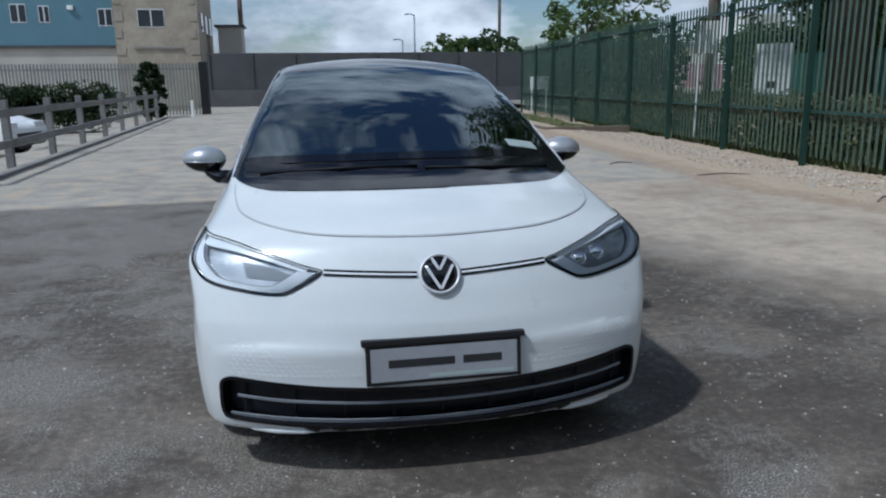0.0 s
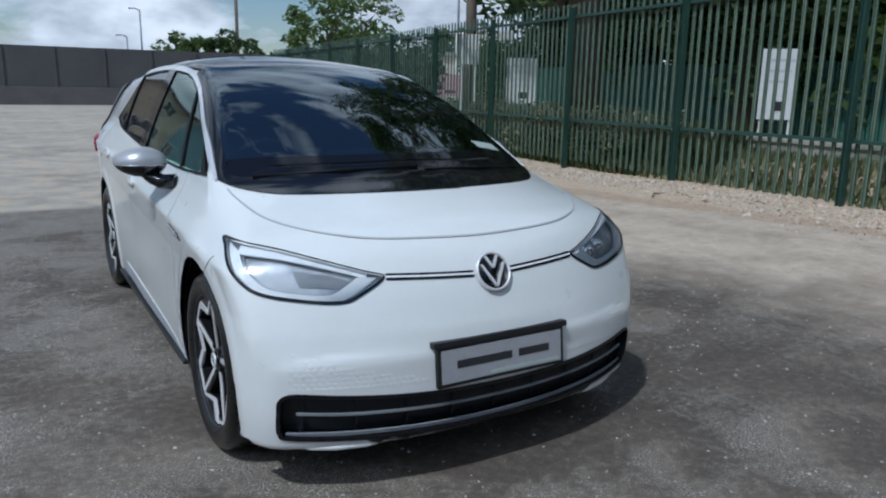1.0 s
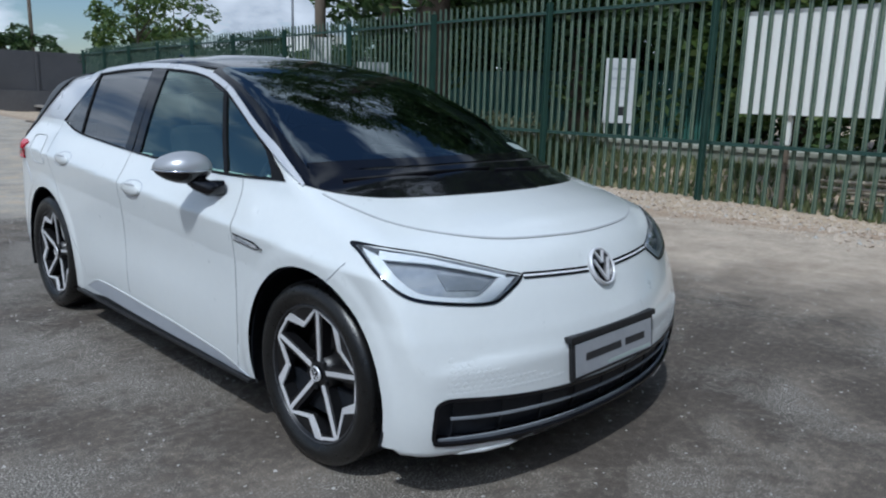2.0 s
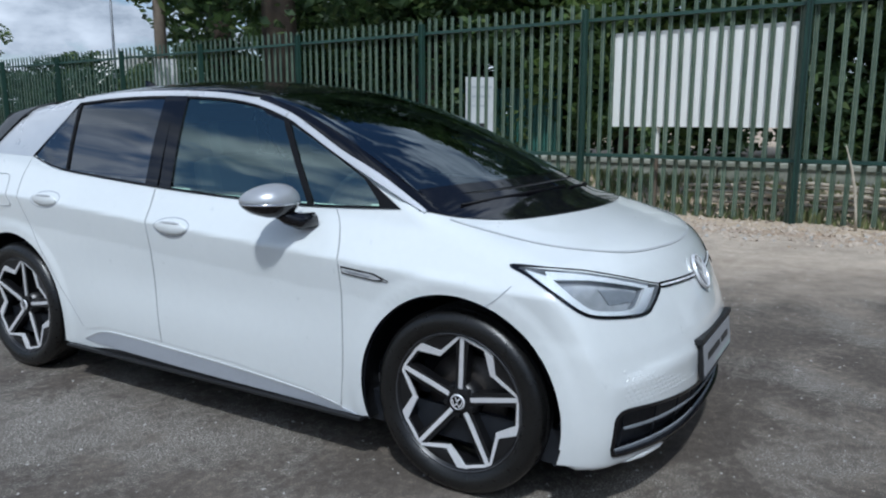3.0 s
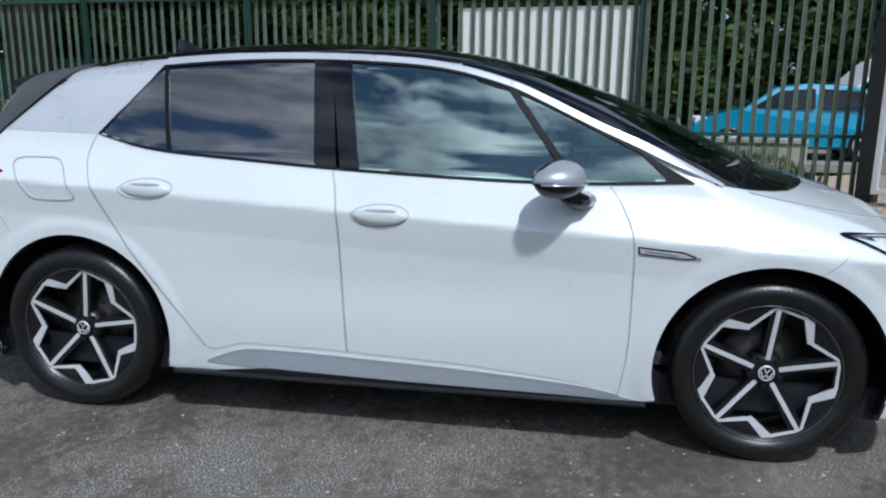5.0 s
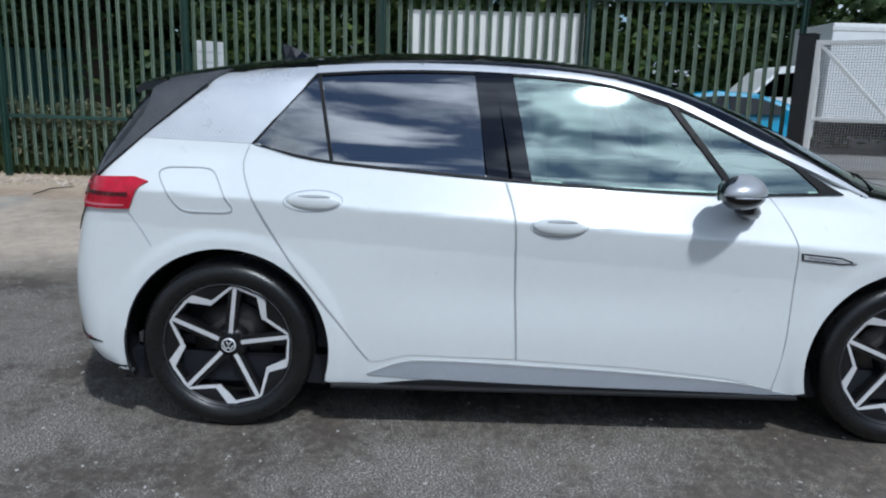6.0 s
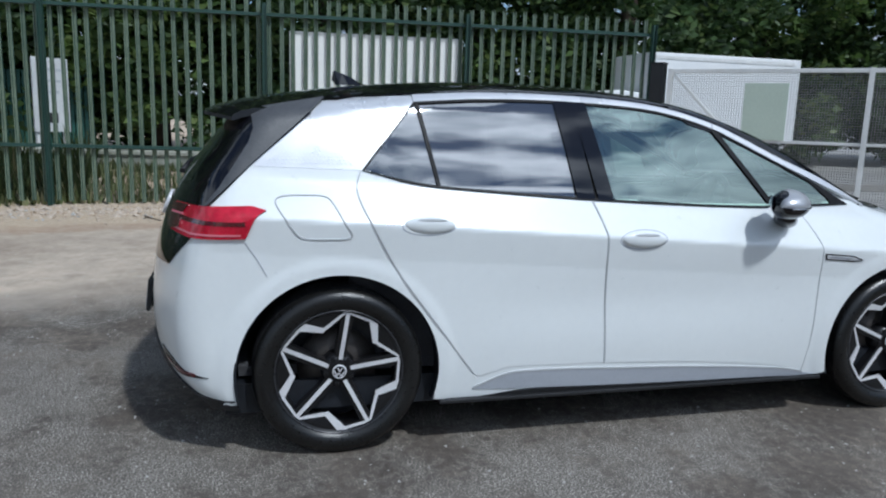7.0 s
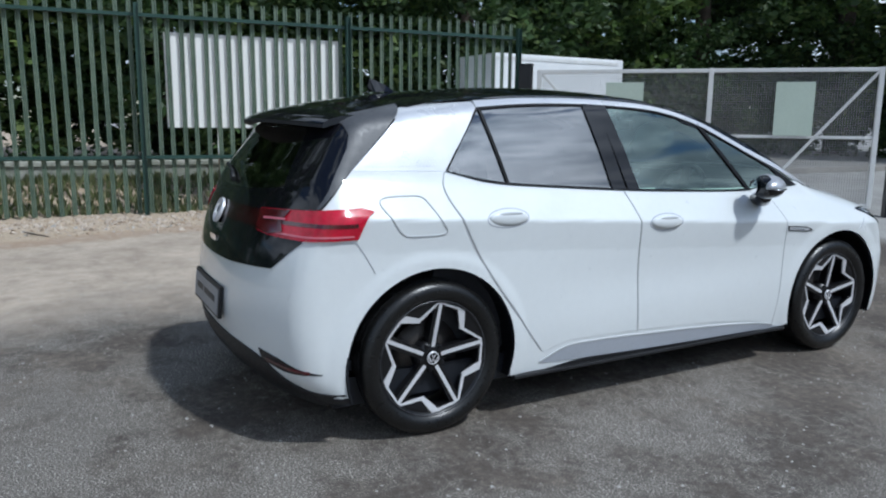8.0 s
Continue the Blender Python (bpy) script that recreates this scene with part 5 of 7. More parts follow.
        part("wheel_bolt", bm, WHEEL_BLACK, hub)


wheel(-1, 0.835, -5)
wheel(-1, 3.6, -8)
wheel(1, 0.835, 25)
wheel(1, 3.6, 40)

# cabin
part("cabin_floor", boxes((-0.76, 0.76, 0.95, 4.0, 0.32, 0.36)), CABIN, car, "dark cabin floor")
for a, b in ((-0.755, -0.72), (0.72, 0.755)):
    part("door_lining", boxes((a, b, 1.25, 3.55, 0.34, 1.0)), CABIN, car, "dark door lining")
bm = bmesh.new()
box(bm, -0.70, 0.70, 1.02, 1.52, 0.66, 0.985, 0.05)
box(bm, -0.66, 0.66, 1.0, 1.30, 0.90, 1.02, 0.04)
box(bm, -0.10, 0.16, 1.46, 1.50, 0.93, 1.09, 0.01)
part("dashboard", bm, CABIN_GREY, car, "dark dashboard with a central screen")
bm = bmesh.new()
m = Matrix.Translation((-0.37, 1.66, 0.97)) @ pose(0, 0, 0, -68, 0, 0)
ring = [(0.185 * math.cos(a), 0.175 * math.sin(a), 0) for a in (2 * math.pi * i / 32 for i in range(33))]
tube(bm, ring, 0.016, 8, False)
box(bm, -0.17, 0.17, -0.035, 0.035, -0.02, 0.012, 0.01)
box(bm, -0.03, 0.03, -0.17, 0.0, -0.02, 0.012, 0.008)
bmesh.ops.transform(bm, matrix=m, verts=bm.verts)
part("steering_wheel", bm, CABIN_GREY, car, "grey and black steering wheel")


def seat(x, y, wide, lean=14):
    bm = bmesh.new()
    box(bm, x - wide / 2, x + wide / 2, y - 0.50, y + 0.02, 0.48, 0.66, 0.05)
    box(bm, -wide / 2, wide / 2, -0.07, 0.07, 0, 0.60, 0.05, Matrix.Translation((x, y, 0.60)) @ pose(0, 0, 0, -lean, 0, 0))
    box(bm, -0.14 if wide < 0.8 else -0.55, 0.14 if wide < 0.8 else 0.55, -0.05, 0.05, 0.60, 0.78, 0.04, Matrix.Translation((x, y, 0.60)) @ pose(0, 0, 0, -lean, 0, 0))
    part("seat", bm, CABIN_GREY, car, "grey cabin seat with headrest")


seat(-0.37, 2.25, 0.52)
seat(0.37, 2.25, 0.52)
seat(0.0, 3.22, 1.24, 20)
bm = bmesh.new()
box(bm, -0.11, 0.11, -0.02, 0.02, -0.03, 0.03, 0.012, Matrix.Translation((0, 1.83, 1.37)))
tube(bm, [(0, 1.83, 1.39), (0, 1.86, 1.46)], 0.012, 6)
part("interior_mirror", bm, TRIM, car, "black interior mirror")
panel("permit", straight(P([(0.49, 1.03), (0.635, 1.068), (0.622, 1.120), (0.478, 1.082)]), 4), DOWN, PAPER, car, "pale paper permit on the windscreen", 0.0062, 0.001, 0.03)

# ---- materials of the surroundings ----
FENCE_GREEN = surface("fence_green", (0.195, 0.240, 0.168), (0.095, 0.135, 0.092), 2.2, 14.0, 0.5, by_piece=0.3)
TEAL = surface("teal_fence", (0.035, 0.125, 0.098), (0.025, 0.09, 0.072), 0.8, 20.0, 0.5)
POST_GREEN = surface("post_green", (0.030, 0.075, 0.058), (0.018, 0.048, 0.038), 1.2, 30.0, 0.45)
RAIL_PALE = surface("galvanised_pale", (0.25, 0.265, 0.25), (0.15, 0.165, 0.155), 1.2, 30.0, 0.5)
SIGN_WHITE = surface("sign_white", (0.90, 0.90, 0.86), (0.86, 0.86, 0.82), 0.8, 30.0, 0.45)
SIGN_GREEN = surface("sign_pale_green", (0.56, 0.64, 0.54), (0.48, 0.56, 0.47), 0.8, 30.0, 0.5)
SIGN_PINK = surface("banner_pink", (0.55, 0.32, 0.36), (0.45, 0.26, 0.30), 0.8, 30.0, 0.6)
GALVANISED = surface("galvanised_steel", (0.80, 0.80, 0.78), (0.64, 0.64, 0.62), 3.0, 40.0, 0.5, 0.1)
WIRE = surface("wire_mesh", (0.38, 0.37, 0.36), (0.27, 0.265, 0.26), 3.0, 40.0, 0.5, 0.4)
POST_BLACK = surface("gate_post_black", (0.014, 0.015, 0.017), (0.008, 0.009, 0.010), 2.0, 30.0, 0.45)
ROAD = surface("road_asphalt", (0.30, 0.29, 0.275), (0.21, 0.205, 0.19), 0.8, 60.0, 0.9, relief=0.3)
WALL_BASE = surface("dark_concrete", (0.115, 0.112, 0.115), (0.080, 0.078, 0.081), 0.9, 18.0, 0.85, relief=0.2)
HOARDING = surface("grey_hoarding", (0.085, 0.085, 0.092), (0.062, 0.062, 0.068), 0.7, 20.0, 0.55, relief=0.05)
PALE_WALL = surface("lichened_concrete", (0.50, 0.50, 0.43), (0.25, 0.27, 0.20), 1.6, 14.0, 0.9, relief=0.3)
CONCRETE = surface("concrete", (0.34, 0.32, 0.29), (0.22, 0.21, 0.19), 0.9, 18.0, 0.85, relief=0.2)
RAIL_GREY = surface("weathered_rail", (0.27, 0.265, 0.26), (0.16, 0.158, 0.155), 2.0, 30.0, 0.8, relief=0.3)
CLAD_BLUE = surface("blue_cladding", (0.13, 0.25, 0.30), (0.10, 0.20, 0.25), 0.5, 12.0, 0.5)
STONE_WALL = surface("stone_render", (0.46, 0.40, 0.315), (0.31, 0.265, 0.205), 0.8, 6.0, 0.9, relief=0.3)
QUOIN = surface("quoin_stone", (0.44, 0.39, 0.315), (0.33, 0.29, 0.23), 0.8, 6.0, 0.9, relief=0.3)
CREAM = surface("cream_render", (0.55, 0.52, 0.45), (0.44, 0.41, 0.36), 0.6, 10.0, 0.9)
WINDOW_WHITE = surface("white_frame", (0.75, 0.76, 0.76), (0.66, 0.67, 0.68), 2.0, 30.0, 0.4)
WINDOW_DARK = surface("window_pane", (0.03, 0.035, 0.04), (0.02, 0.022, 0.026), 0.5, 8.0, 0.08)
BARK = surface("bark", (0.10, 0.075, 0.055), (0.045, 0.035, 0.027), 3.0, 25.0, 0.9, relief=0.6)
TIMBER = surface("timber_pole", (0.20, 0.16, 0.12), (0.11, 0.09, 0.07), 3.0, 25.0, 0.85, relief=0.3)
BLUE_PAINT = surface("blue_car_paint", (0.02, 0.30, 0.48), (0.016, 0.25, 0.42), 2.0, 30.0, 0.3, coat=1.0)
PRINT = surface("faded_print", (0.50, 0.52, 0.54), (0.40, 0.42, 0.44), 2.0, 30.0, 0.6)
NOTICE = surface("notice_face", (0.66, 0.67, 0.66), (0.54, 0.55, 0.55), 1.5, 30.0, 0.5)
VAN_WHITE = surface("van_white", (0.86, 0.87, 0.86), (0.78, 0.79, 0.79), 1.0, 20.0, 0.4)


def leaf_material(name, low, high, warm):
    m, t, p = blank(name)
    isle = t.nodes.new("ShaderNodeNewGeometry").outputs["Random Per Island"]
    c = ramp(t, isle, (0.0, low), (0.75, high), (1.0, warm))
    c = mix(t, 0.7, c, ramp(t, noise_of(t, 0.9, 3.0), (0.35, (0.55, 0.58, 0.5)), (0.65, (1.25, 1.2, 1.0))), "MULTIPLY")
    link(t, c, p.inputs["Base Color"])
    p.inputs["Roughness"].default_value = 0.55
    thin = t.nodes.new("ShaderNodeBsdfTranslucent")
    link(t, c, thin.inputs["Color"])
    s = t.nodes.new("ShaderNodeMixShader")
    s.inputs[0].default_value = 0.42
    link(t, p.outputs[0], s.inputs[1])
    link(t, thin.outputs[0], s.inputs[2])
    link(t, s.outputs[0], t.nodes["Material Output"].inputs["Surface"])
    return m


LEAF = leaf_material("tree_leaves", (0.045, 0.088, 0.026), (0.125, 0.20, 0.055), (0.21, 0.27, 0.085))
LEAF_DARK = leaf_material("dark_leaves", (0.028, 0.058, 0.022), (0.078, 0.138, 0.045), (0.14, 0.19, 0.068))
HEDGE_LEAF = leaf_material("hedge_leaves", (0.012, 0.028, 0.010), (0.035, 0.065, 0.022), (0.06, 0.09, 0.03))
HEDGE_GREEN = leaf_material("fence_hedge_leaves", (0.012, 0.040, 0.024), (0.035, 0.085, 0.05), (0.06, 0.115, 0.06))
WEED = leaf_material("weed_leaves", (0.13, 0.17, 0.07), (0.27, 0.295, 0.15), (0.47, 0.43, 0.30))

# ---- road beyond the fence ----
verts = [(x, y, 0.135) for y in (-80, -8, 4, 40, 90) for x in (10.3 + FENCE_SLOPE * y * 0.6, 16.6 + FENCE_SLOPE * y * 0.6)]
tagged(arrays("road", verts, [(2 * i, 2 * i + 1, 2 * i + 3, 2 * i + 2) for i in range(4)], ROAD), "pale grey asphalt road behind the fence", "road", kind="structure")
verts = [(x, y, z) for y in (-80, -8, 4, 40, 90) for x, z in ((10.0, 0.10), (10.0, 0.235), (10.29, 0.235), (10.29, 0.10)) for x in (x + FENCE_SLOPE * y * 0.6,)]
tagged(arrays("kerb", verts, [(4 * i + k, 4 * i + k + 1, 4 * i + k + 5, 4 * i + k + 4) for i in range(4) for k in range(3)], CONCRETE), "pale concrete kerb along the road", "kerb", kind="structure")

low_wall = thing("roadside_wall", "low weathered pale concrete wall behind the fence", "wall", kind="structure")
for k in range(13):
    y0, y1 = -2.3 + 2.1 * k, -0.215 + 2.1 * k
    m = Matrix.Translation((fence_at(y0) + 1.75, y0, 0)) @ pose(0, 0, 0, 0, 0, -math.degrees(math.atan(FENCE_SLOPE)))
    bm = bmesh.new()
    box(bm, -0.10, 0.10, 0.0, y1 - y0, -0.3, 0.60, 0.012)
    bmesh.ops.transform(bm, matrix=m, verts=bm.verts)
    part("wall_panel", bm, PALE_WALL, low_wall)
    bm = bmesh.new()
    box(bm, -0.14, 0.14, 0.004, y1 - y0 - 0.004, 0.602, 0.68, 0.014)
    bmesh.ops.transform(bm, matrix=m, verts=bm.verts)
    part("coping", bm, PALE_WALL, low_wall, "pale coping stone")

# ---- palisade fence ----
fence = thing("palisade_fence", "tall dark green steel palisade fence on a stony bank", "fence")
BAY, BAYS, START, PALES = 3.143, 12, -2.574, 18
TURN_F = math.degrees(math.atan(FENCE_SLOPE))


def pale_mesh():
    """One W-section pale with a triple point; its sloping flanks take a darker green."""
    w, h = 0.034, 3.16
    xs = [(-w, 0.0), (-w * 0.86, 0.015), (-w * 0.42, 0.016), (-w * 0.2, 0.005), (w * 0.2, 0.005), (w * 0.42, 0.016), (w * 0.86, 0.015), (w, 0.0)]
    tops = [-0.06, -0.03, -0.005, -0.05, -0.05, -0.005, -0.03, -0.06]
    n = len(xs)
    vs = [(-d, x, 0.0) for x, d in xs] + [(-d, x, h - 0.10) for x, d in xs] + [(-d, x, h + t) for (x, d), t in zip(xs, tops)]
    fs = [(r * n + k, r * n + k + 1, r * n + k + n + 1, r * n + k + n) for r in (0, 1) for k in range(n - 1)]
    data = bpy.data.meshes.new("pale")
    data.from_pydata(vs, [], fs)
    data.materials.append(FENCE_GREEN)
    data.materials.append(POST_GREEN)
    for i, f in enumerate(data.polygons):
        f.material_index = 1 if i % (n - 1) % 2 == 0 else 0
    return data


PALE = pale_mesh()
rng = random.Random(7)
for b in range(BAYS + 1):
    y = START + BAY * b
    x = fence_at(y)
    z = float(ground_height(np.array(x), np.array(y)))
    m = Matrix.Translation((x + 0.06, y, 0)) @ pose(0, 0, 0, 0, 0, -TURN_F)
    bm = boxes((-0.05, 0.05, -0.034, -0.027, z - 0.3, 3.02), (-0.05, 0.05, 0.027, 0.034, z - 0.3, 3.02), (-0.004, 0.004, -0.027, 0.027, z - 0.3, 3.02))
    bmesh.ops.transform(bm, matrix=m, verts=bm.verts)
    part("fence_post", bm, POST_GREEN, fence, "green steel post")
    if b == BAYS:
        break
    for zr in (0.81, 2.86):
        bm = boxes((-0.02, 0.02, 0.0, BAY * math.hypot(1, FENCE_SLOPE), zr - 0.025, zr + 0.025), (-0.05, -0.018, 0.0, BAY * math.hypot(1, FENCE_SLOPE), zr - 0.025, zr - 0.019))
        bmesh.ops.transform(bm, matrix=Matrix.Translation((x + 0.135, y, 0)) @ pose(0, 0, 0, 0, 0, -TURN_F), verts=bm.verts)
        part("fence_rail", bm, POST_GREEN, fence, "green steel rail")
    for k in range(PALES):
        yy = y + BAY * (k + 0.5) / PALES
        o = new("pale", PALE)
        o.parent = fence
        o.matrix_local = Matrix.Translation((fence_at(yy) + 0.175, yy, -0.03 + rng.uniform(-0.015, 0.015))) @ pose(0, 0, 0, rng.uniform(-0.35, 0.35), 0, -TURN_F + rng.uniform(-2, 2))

# ---- second fence across the road ----
far = thing("far_palisade_fence", "green palisade fence on the far side of the road", "fence")
for k in range(6):
    part("fence_post", boxes((18.02, 18.12, 8.0 + 3.4 * k, 8.1 + 3.4 * k, -0.1, 2.25)), TEAL, far)
for zr in (0.55, 1.95):
    part("fence_rail", boxes((18.0, 18.04, 8.0, 25.1, zr, zr + 0.06)), TEAL, far)
bm = bmesh.new()
for k in range(150):
    y = 8.05 + 0.113 * k
    box(bm, 17.96, 17.995, y - 0.04, y + 0.04, 0.1, 2.3)
tagged(part("pale", bm, TEAL, far, "row of green pales"), kind="stuff")

# ---- gate ----


def gate_leaf(x0, y0, x1, y1, low, high):
    """A braced tube frame with mesh, between two upright lines."""
    g = thing("steel_gate", "pale galvanised steel gate with wire mesh infill", "gate", Matrix.Translation((x0, y0, 0)) @ pose(0, 0, 0, 0, 0, math.degrees(math.atan2(y1 - y0, x1 - x0))))
    long = math.hypot(x1 - x0, y1 - y0)
    mid = long * 0.53

    def bar(name, ax, az, bx, bz, r=0.03):
        bm = bmesh.new()
        dx, dz = bx - ax, bz - az
        n = math.hypot(dx, dz)
        box(bm, -r, n + r, -r, r, -r, r, 0.006, Matrix.Translation((ax, 0, az)) @ Matrix.Rotation(-math.atan2(dz, dx), 4, "Y"))
        part(name, bm, GALVANISED, g)
    waist = low + (high - low) * 0.505
    for a in (0.0, mid, long):
        bar("upright", a, low, a, high, 0.036)
    bar("top_rail", 0, high, long, high)
    bar("bottom_rail", 0, low, long, low)
    bar("mid_rail", 0, waist, long, waist, 0.022)
    bar("brace", 0.05, high - 0.05, mid * 0.72, low + 0.05, 0.022)
    bar("brace", long - 0.05, high - 0.05, mid * 1.28, low + 0.05, 0.022)
    bm = bmesh.new()
    for k in range(1, int(long / 0.036)):
        box(bm, 0.036 * k - 0.003, 0.036 * k + 0.003, 0.022, 0.027, low, high)
    for k in range(1, int((high - low) / 0.036)):
        box(bm, 0, long, 0.026, 0.031, low + 0.036 * k - 0.003, low + 0.036 * k + 0.003)
    tagged(part("wire_mesh", bm, WIRE, g, "grey wire mesh"), kind="stuff")
    for a, w in ((mid * 0.515, 0.60), (mid * 1.455, 0.56)):
        bm = boxes((a - w / 2, a + w / 2, -0.05, -0.04, waist + 0.02, high - 0.18))
        part("sign_plate", bm, SIGN_GREEN, g, "pale green plate")
    return g


gate_leaf(6.76, -2.40, 3.20, -6.11, 0.16, 2.22)
for x, y, h in ((7.35, -2.53, 2.37), (2.98, -6.36, 2.4)):
    gp = thing("gate_post", "square black steel gate post", "post", pose(x, y, 0, 0, 0, 45))
    part("shaft", boxes((-0.11, 0.11, -0.11, 0.11, -0.2, h), bevel=0.01), POST_BLACK, gp)
    part("cap", boxes((-0.12, 0.12, -0.12, 0.12, h, h + 0.02), bevel=0.006), POST_BLACK, gp)

# ---- boards behind the fence ----
hoard = thing("blank_signboard", "large blank white signboard on two short posts", "signboard", pose(8.225, 1.965, 0, 0, 0, -TURN_F))
part("panel", boxes((-0.03, 0.03, -1.372, 1.372, 1.248, 2.65), bevel=0.005), SIGN_WHITE, hoard)
# white posts; below the rail a dark colour stands in for plants hiding them
for y0 in (-1.335, 0.58):
    part("post", boxes((0.031, 0.09, y0, y0 + 0.06, -0.2, 0.84)), TIMBER, hoard, "lower part of the white post, darkened as if overgrown")
    part("post_sleeve", boxes((0.030, 0.091, y0 - 0.001, y0 + 0.061, 0.842, 1.6)), SIGN_WHITE, hoard, "white upper part of the post")
part("back_frame", boxes((0.03, 0.08, -1.25, 0.56, 1.4, 1.46), (0.03, 0.08, -1.25, 1.30, 2.4, 2.46)), GALVANISED, hoard)


def notice(x, y, wide, low, high, turn, label, bars=3, mark=True, face=NOTICE):
    """An upright notice with its illegible lines as bars."""
    n = thing("notice_board", label, "sign", pose(x, y, 0, 0, 0, turn))
    part("panel", boxes((-wide / 2, wide / 2, -0.02, 0.02, low, high), bevel=0.004), face, n)
    part("post", boxes((-wide / 2 + 0.05, -wide / 2 + 0.11, 0.02, 0.08, -0.1, high - 0.1)), GALVANISED, n, "steel post")
    part("post", boxes((wide / 2 - 0.11, wide / 2 - 0.05, 0.02, 0.08, -0.1, high - 0.1)), GALVANISED, n, "steel post")
    tall = high - low
    for k in range(bars):
        z = high - tall * (0.16 + 0.15 * k)
        part("lettering_bar", boxes((-wide * (0.36 - 0.05 * (k % 2)), wide * (0.36 - 0.07 * (k % 3)), -0.0225, -0.0205, z - tall * 0.018, z + tall * 0.018)), PRINT, n, "grey bar of print")
    if mark:
        part("mark", boxes((-wide * 0.12, wide * 0.16, -0.0225, -0.0205, low + tall * 0.12, low + tall * 0.26), bevel=0.0), INK, n, "dark mark")
    return n


notice(12.22, 7.66, 0.72, 0.90, 2.30, -45, "tall white notice board with a dark mark")
notice(11.56, 15.4, 0.90, 1.0, 2.28, -38, "white notice board with rows of grey print", 4)
notice(12.2, 23.9, 1.10, 1.1, 2.25, -30, "white notice board with three lines of print", 4, False)
notice(13.6, 25.0, 0.95, 1.05, 1.95, -30, "white banner board beside the road", 2, False)
notice(14.4, 24.0, 1.50, 1.1, 1.95, -30, "faded pink banner board beside the road", 2, True, SIGN_PINK)
notice(9.45, 15.0, 0.55, 2.03, 2.80, -40, "small white board fixed high behind the fence", 2, False)
notice(10.95, 33.0, 0.85, 1.0, 1.62, -20, "small white sign at the far end of the fence", 2, False)

# ---- planting ----


def leaf_cloud(name, centres, radii, per, size, material, parent, seed, label="", flat_leaf=0.5):
    """Many small leaves gathered in clumps."""
    r = np.random.RandomState(seed)
    c = np.repeat(np.array(centres, float), per, 0)
    rad = np.repeat(np.array(radii, float), per, 0)
    n = len(c)
    d = r.normal(size=(n, 3))
    d /= np.linalg.norm(d, axis=1, keepdims=True)
    p = c + d * rad * (r.uniform(0.35, 1.0, n) ** 0.5)[:, None]
    a = r.normal(size=(n, 3))
    a[:, 2] *= flat_leaf
    a /= np.linalg.norm(a, axis=1, keepdims=True)
    b = np.cross(a, r.normal(size=(n, 3)))
    b /= np.maximum(np.linalg.norm(b, axis=1, keepdims=True), 1e-6)
    s = size * r.uniform(0.6, 1.35, n)[:, None]
    v = np.stack([p - a * s, p + b * s * 0.48 - a * s * 0.1, p + a * s, p - b * s * 0.48 - a * s * 0.1], 1).reshape(-1, 3)
    data = bpy.data.meshes.new(name)
    data.vertices.add(4 * n)
    data.vertices.foreach_set("co", v.ravel())
    data.loops.add(4 * n)
    data.loops.foreach_set("vertex_index", np.arange(4 * n))
    data.polygons.add(n)
    data.polygons.foreach_set("loop_start", np.arange(0, 4 * n, 4))
    data.update()
    data.materials.append(material)
    ob = new(name, data)
    ob.parent = parent
    return tagged(ob, label)


def tree(x, y, tall, wide, seed, label, leaf=None, clumps=70, per=70, size=0.13, base=0.25, cat="tree"):
    r = random.Random(seed)
    t = thing("tree", label, cat, pose(x, y, 0))
    bm = bmesh.new()
    lean = r.uniform(-0.3, 0.3)
    tube(bm, [(0, 0, -0.2), (lean * 0.3, 0.1, tall * 0.25), (lean, 0.15, tall * 0.55), (lean * 1.2, 0.1, tall * 0.85)], [0.05 * tall / 2, 0.036 * tall / 2, 0.022 * tall / 2, 0.02], 8)
    for k in range(7):
        a, z = r.uniform(0, 6.28), tall * r.uniform(0.28, 0.65)
        q = wide * r.uniform(0.45, 0.8)
        tube(bm, [(lean * z / tall, 0.1, z), (lean + 0.5 * q * math.cos(a), 0.5 * q * math.sin(a), z + 0.12 * tall), (lean + q * math.cos(a), q * math.sin(a), z + 0.2 * tall)], [0.05, 0.035, 0.012], 6)
    part("trunk", bm, BARK, t, "brown trunk and limbs")
    centres, radii = [], []
    for k in range(clumps):
        a, u = r.uniform(0, 6.28), r.uniform(0, 1)
        z = base + (1 - base) * u
        prof = math.sin(math.pi * min(1, (u * 0.85 + 0.12))) ** 0.6
        q = wide * prof * r.uniform(0.35, 1.0) ** 0.5
        centres.append((lean + q * math.cos(a), q * math.sin(a), tall * z))
        s = wide * r.uniform(0.14, 0.27)
        radii.append((s, s, s * 0.75))
    leaf_cloud("crown", centres, radii, per, size, leaf or LEAF, t, seed, "dense green crown")
    return t


ROW = "trees along the road"
r = random.Random(3)
for i, (x, y, h, w) in enumerate(((20.5, 17.5, 15, 4.2), (19.4, 11.6, 17, 4.4), (20.0, 6.6, 16, 4.4), (19.6, 1.6, 17, 4.5), (20.2, -3.4, 16, 4.4), (19.8, -8.6, 17, 4.5), (20.6, -14.5, 18, 4.6), (20.0, -20.6, 20, 4.8), (17.4, -26.4, 21, 5.0), (11.0, -28.4, 21, 5.0), (4.2, -28.6, 20, 5.0))):
    tagged(tree(x, y, h, w, 20 + i, "leafy broadleaved tree in full summer leaf", LEAF_DARK if i % 2 else LEAF, 190, 130, 0.17, 0.05), group=ROW)
tagged(tree(13.2, 14.6, 24.0, 5.2, 61, "tall leafy tree beyond the fence", LEAF_DARK, 190, 110, 0.16, 0.16), group=ROW)
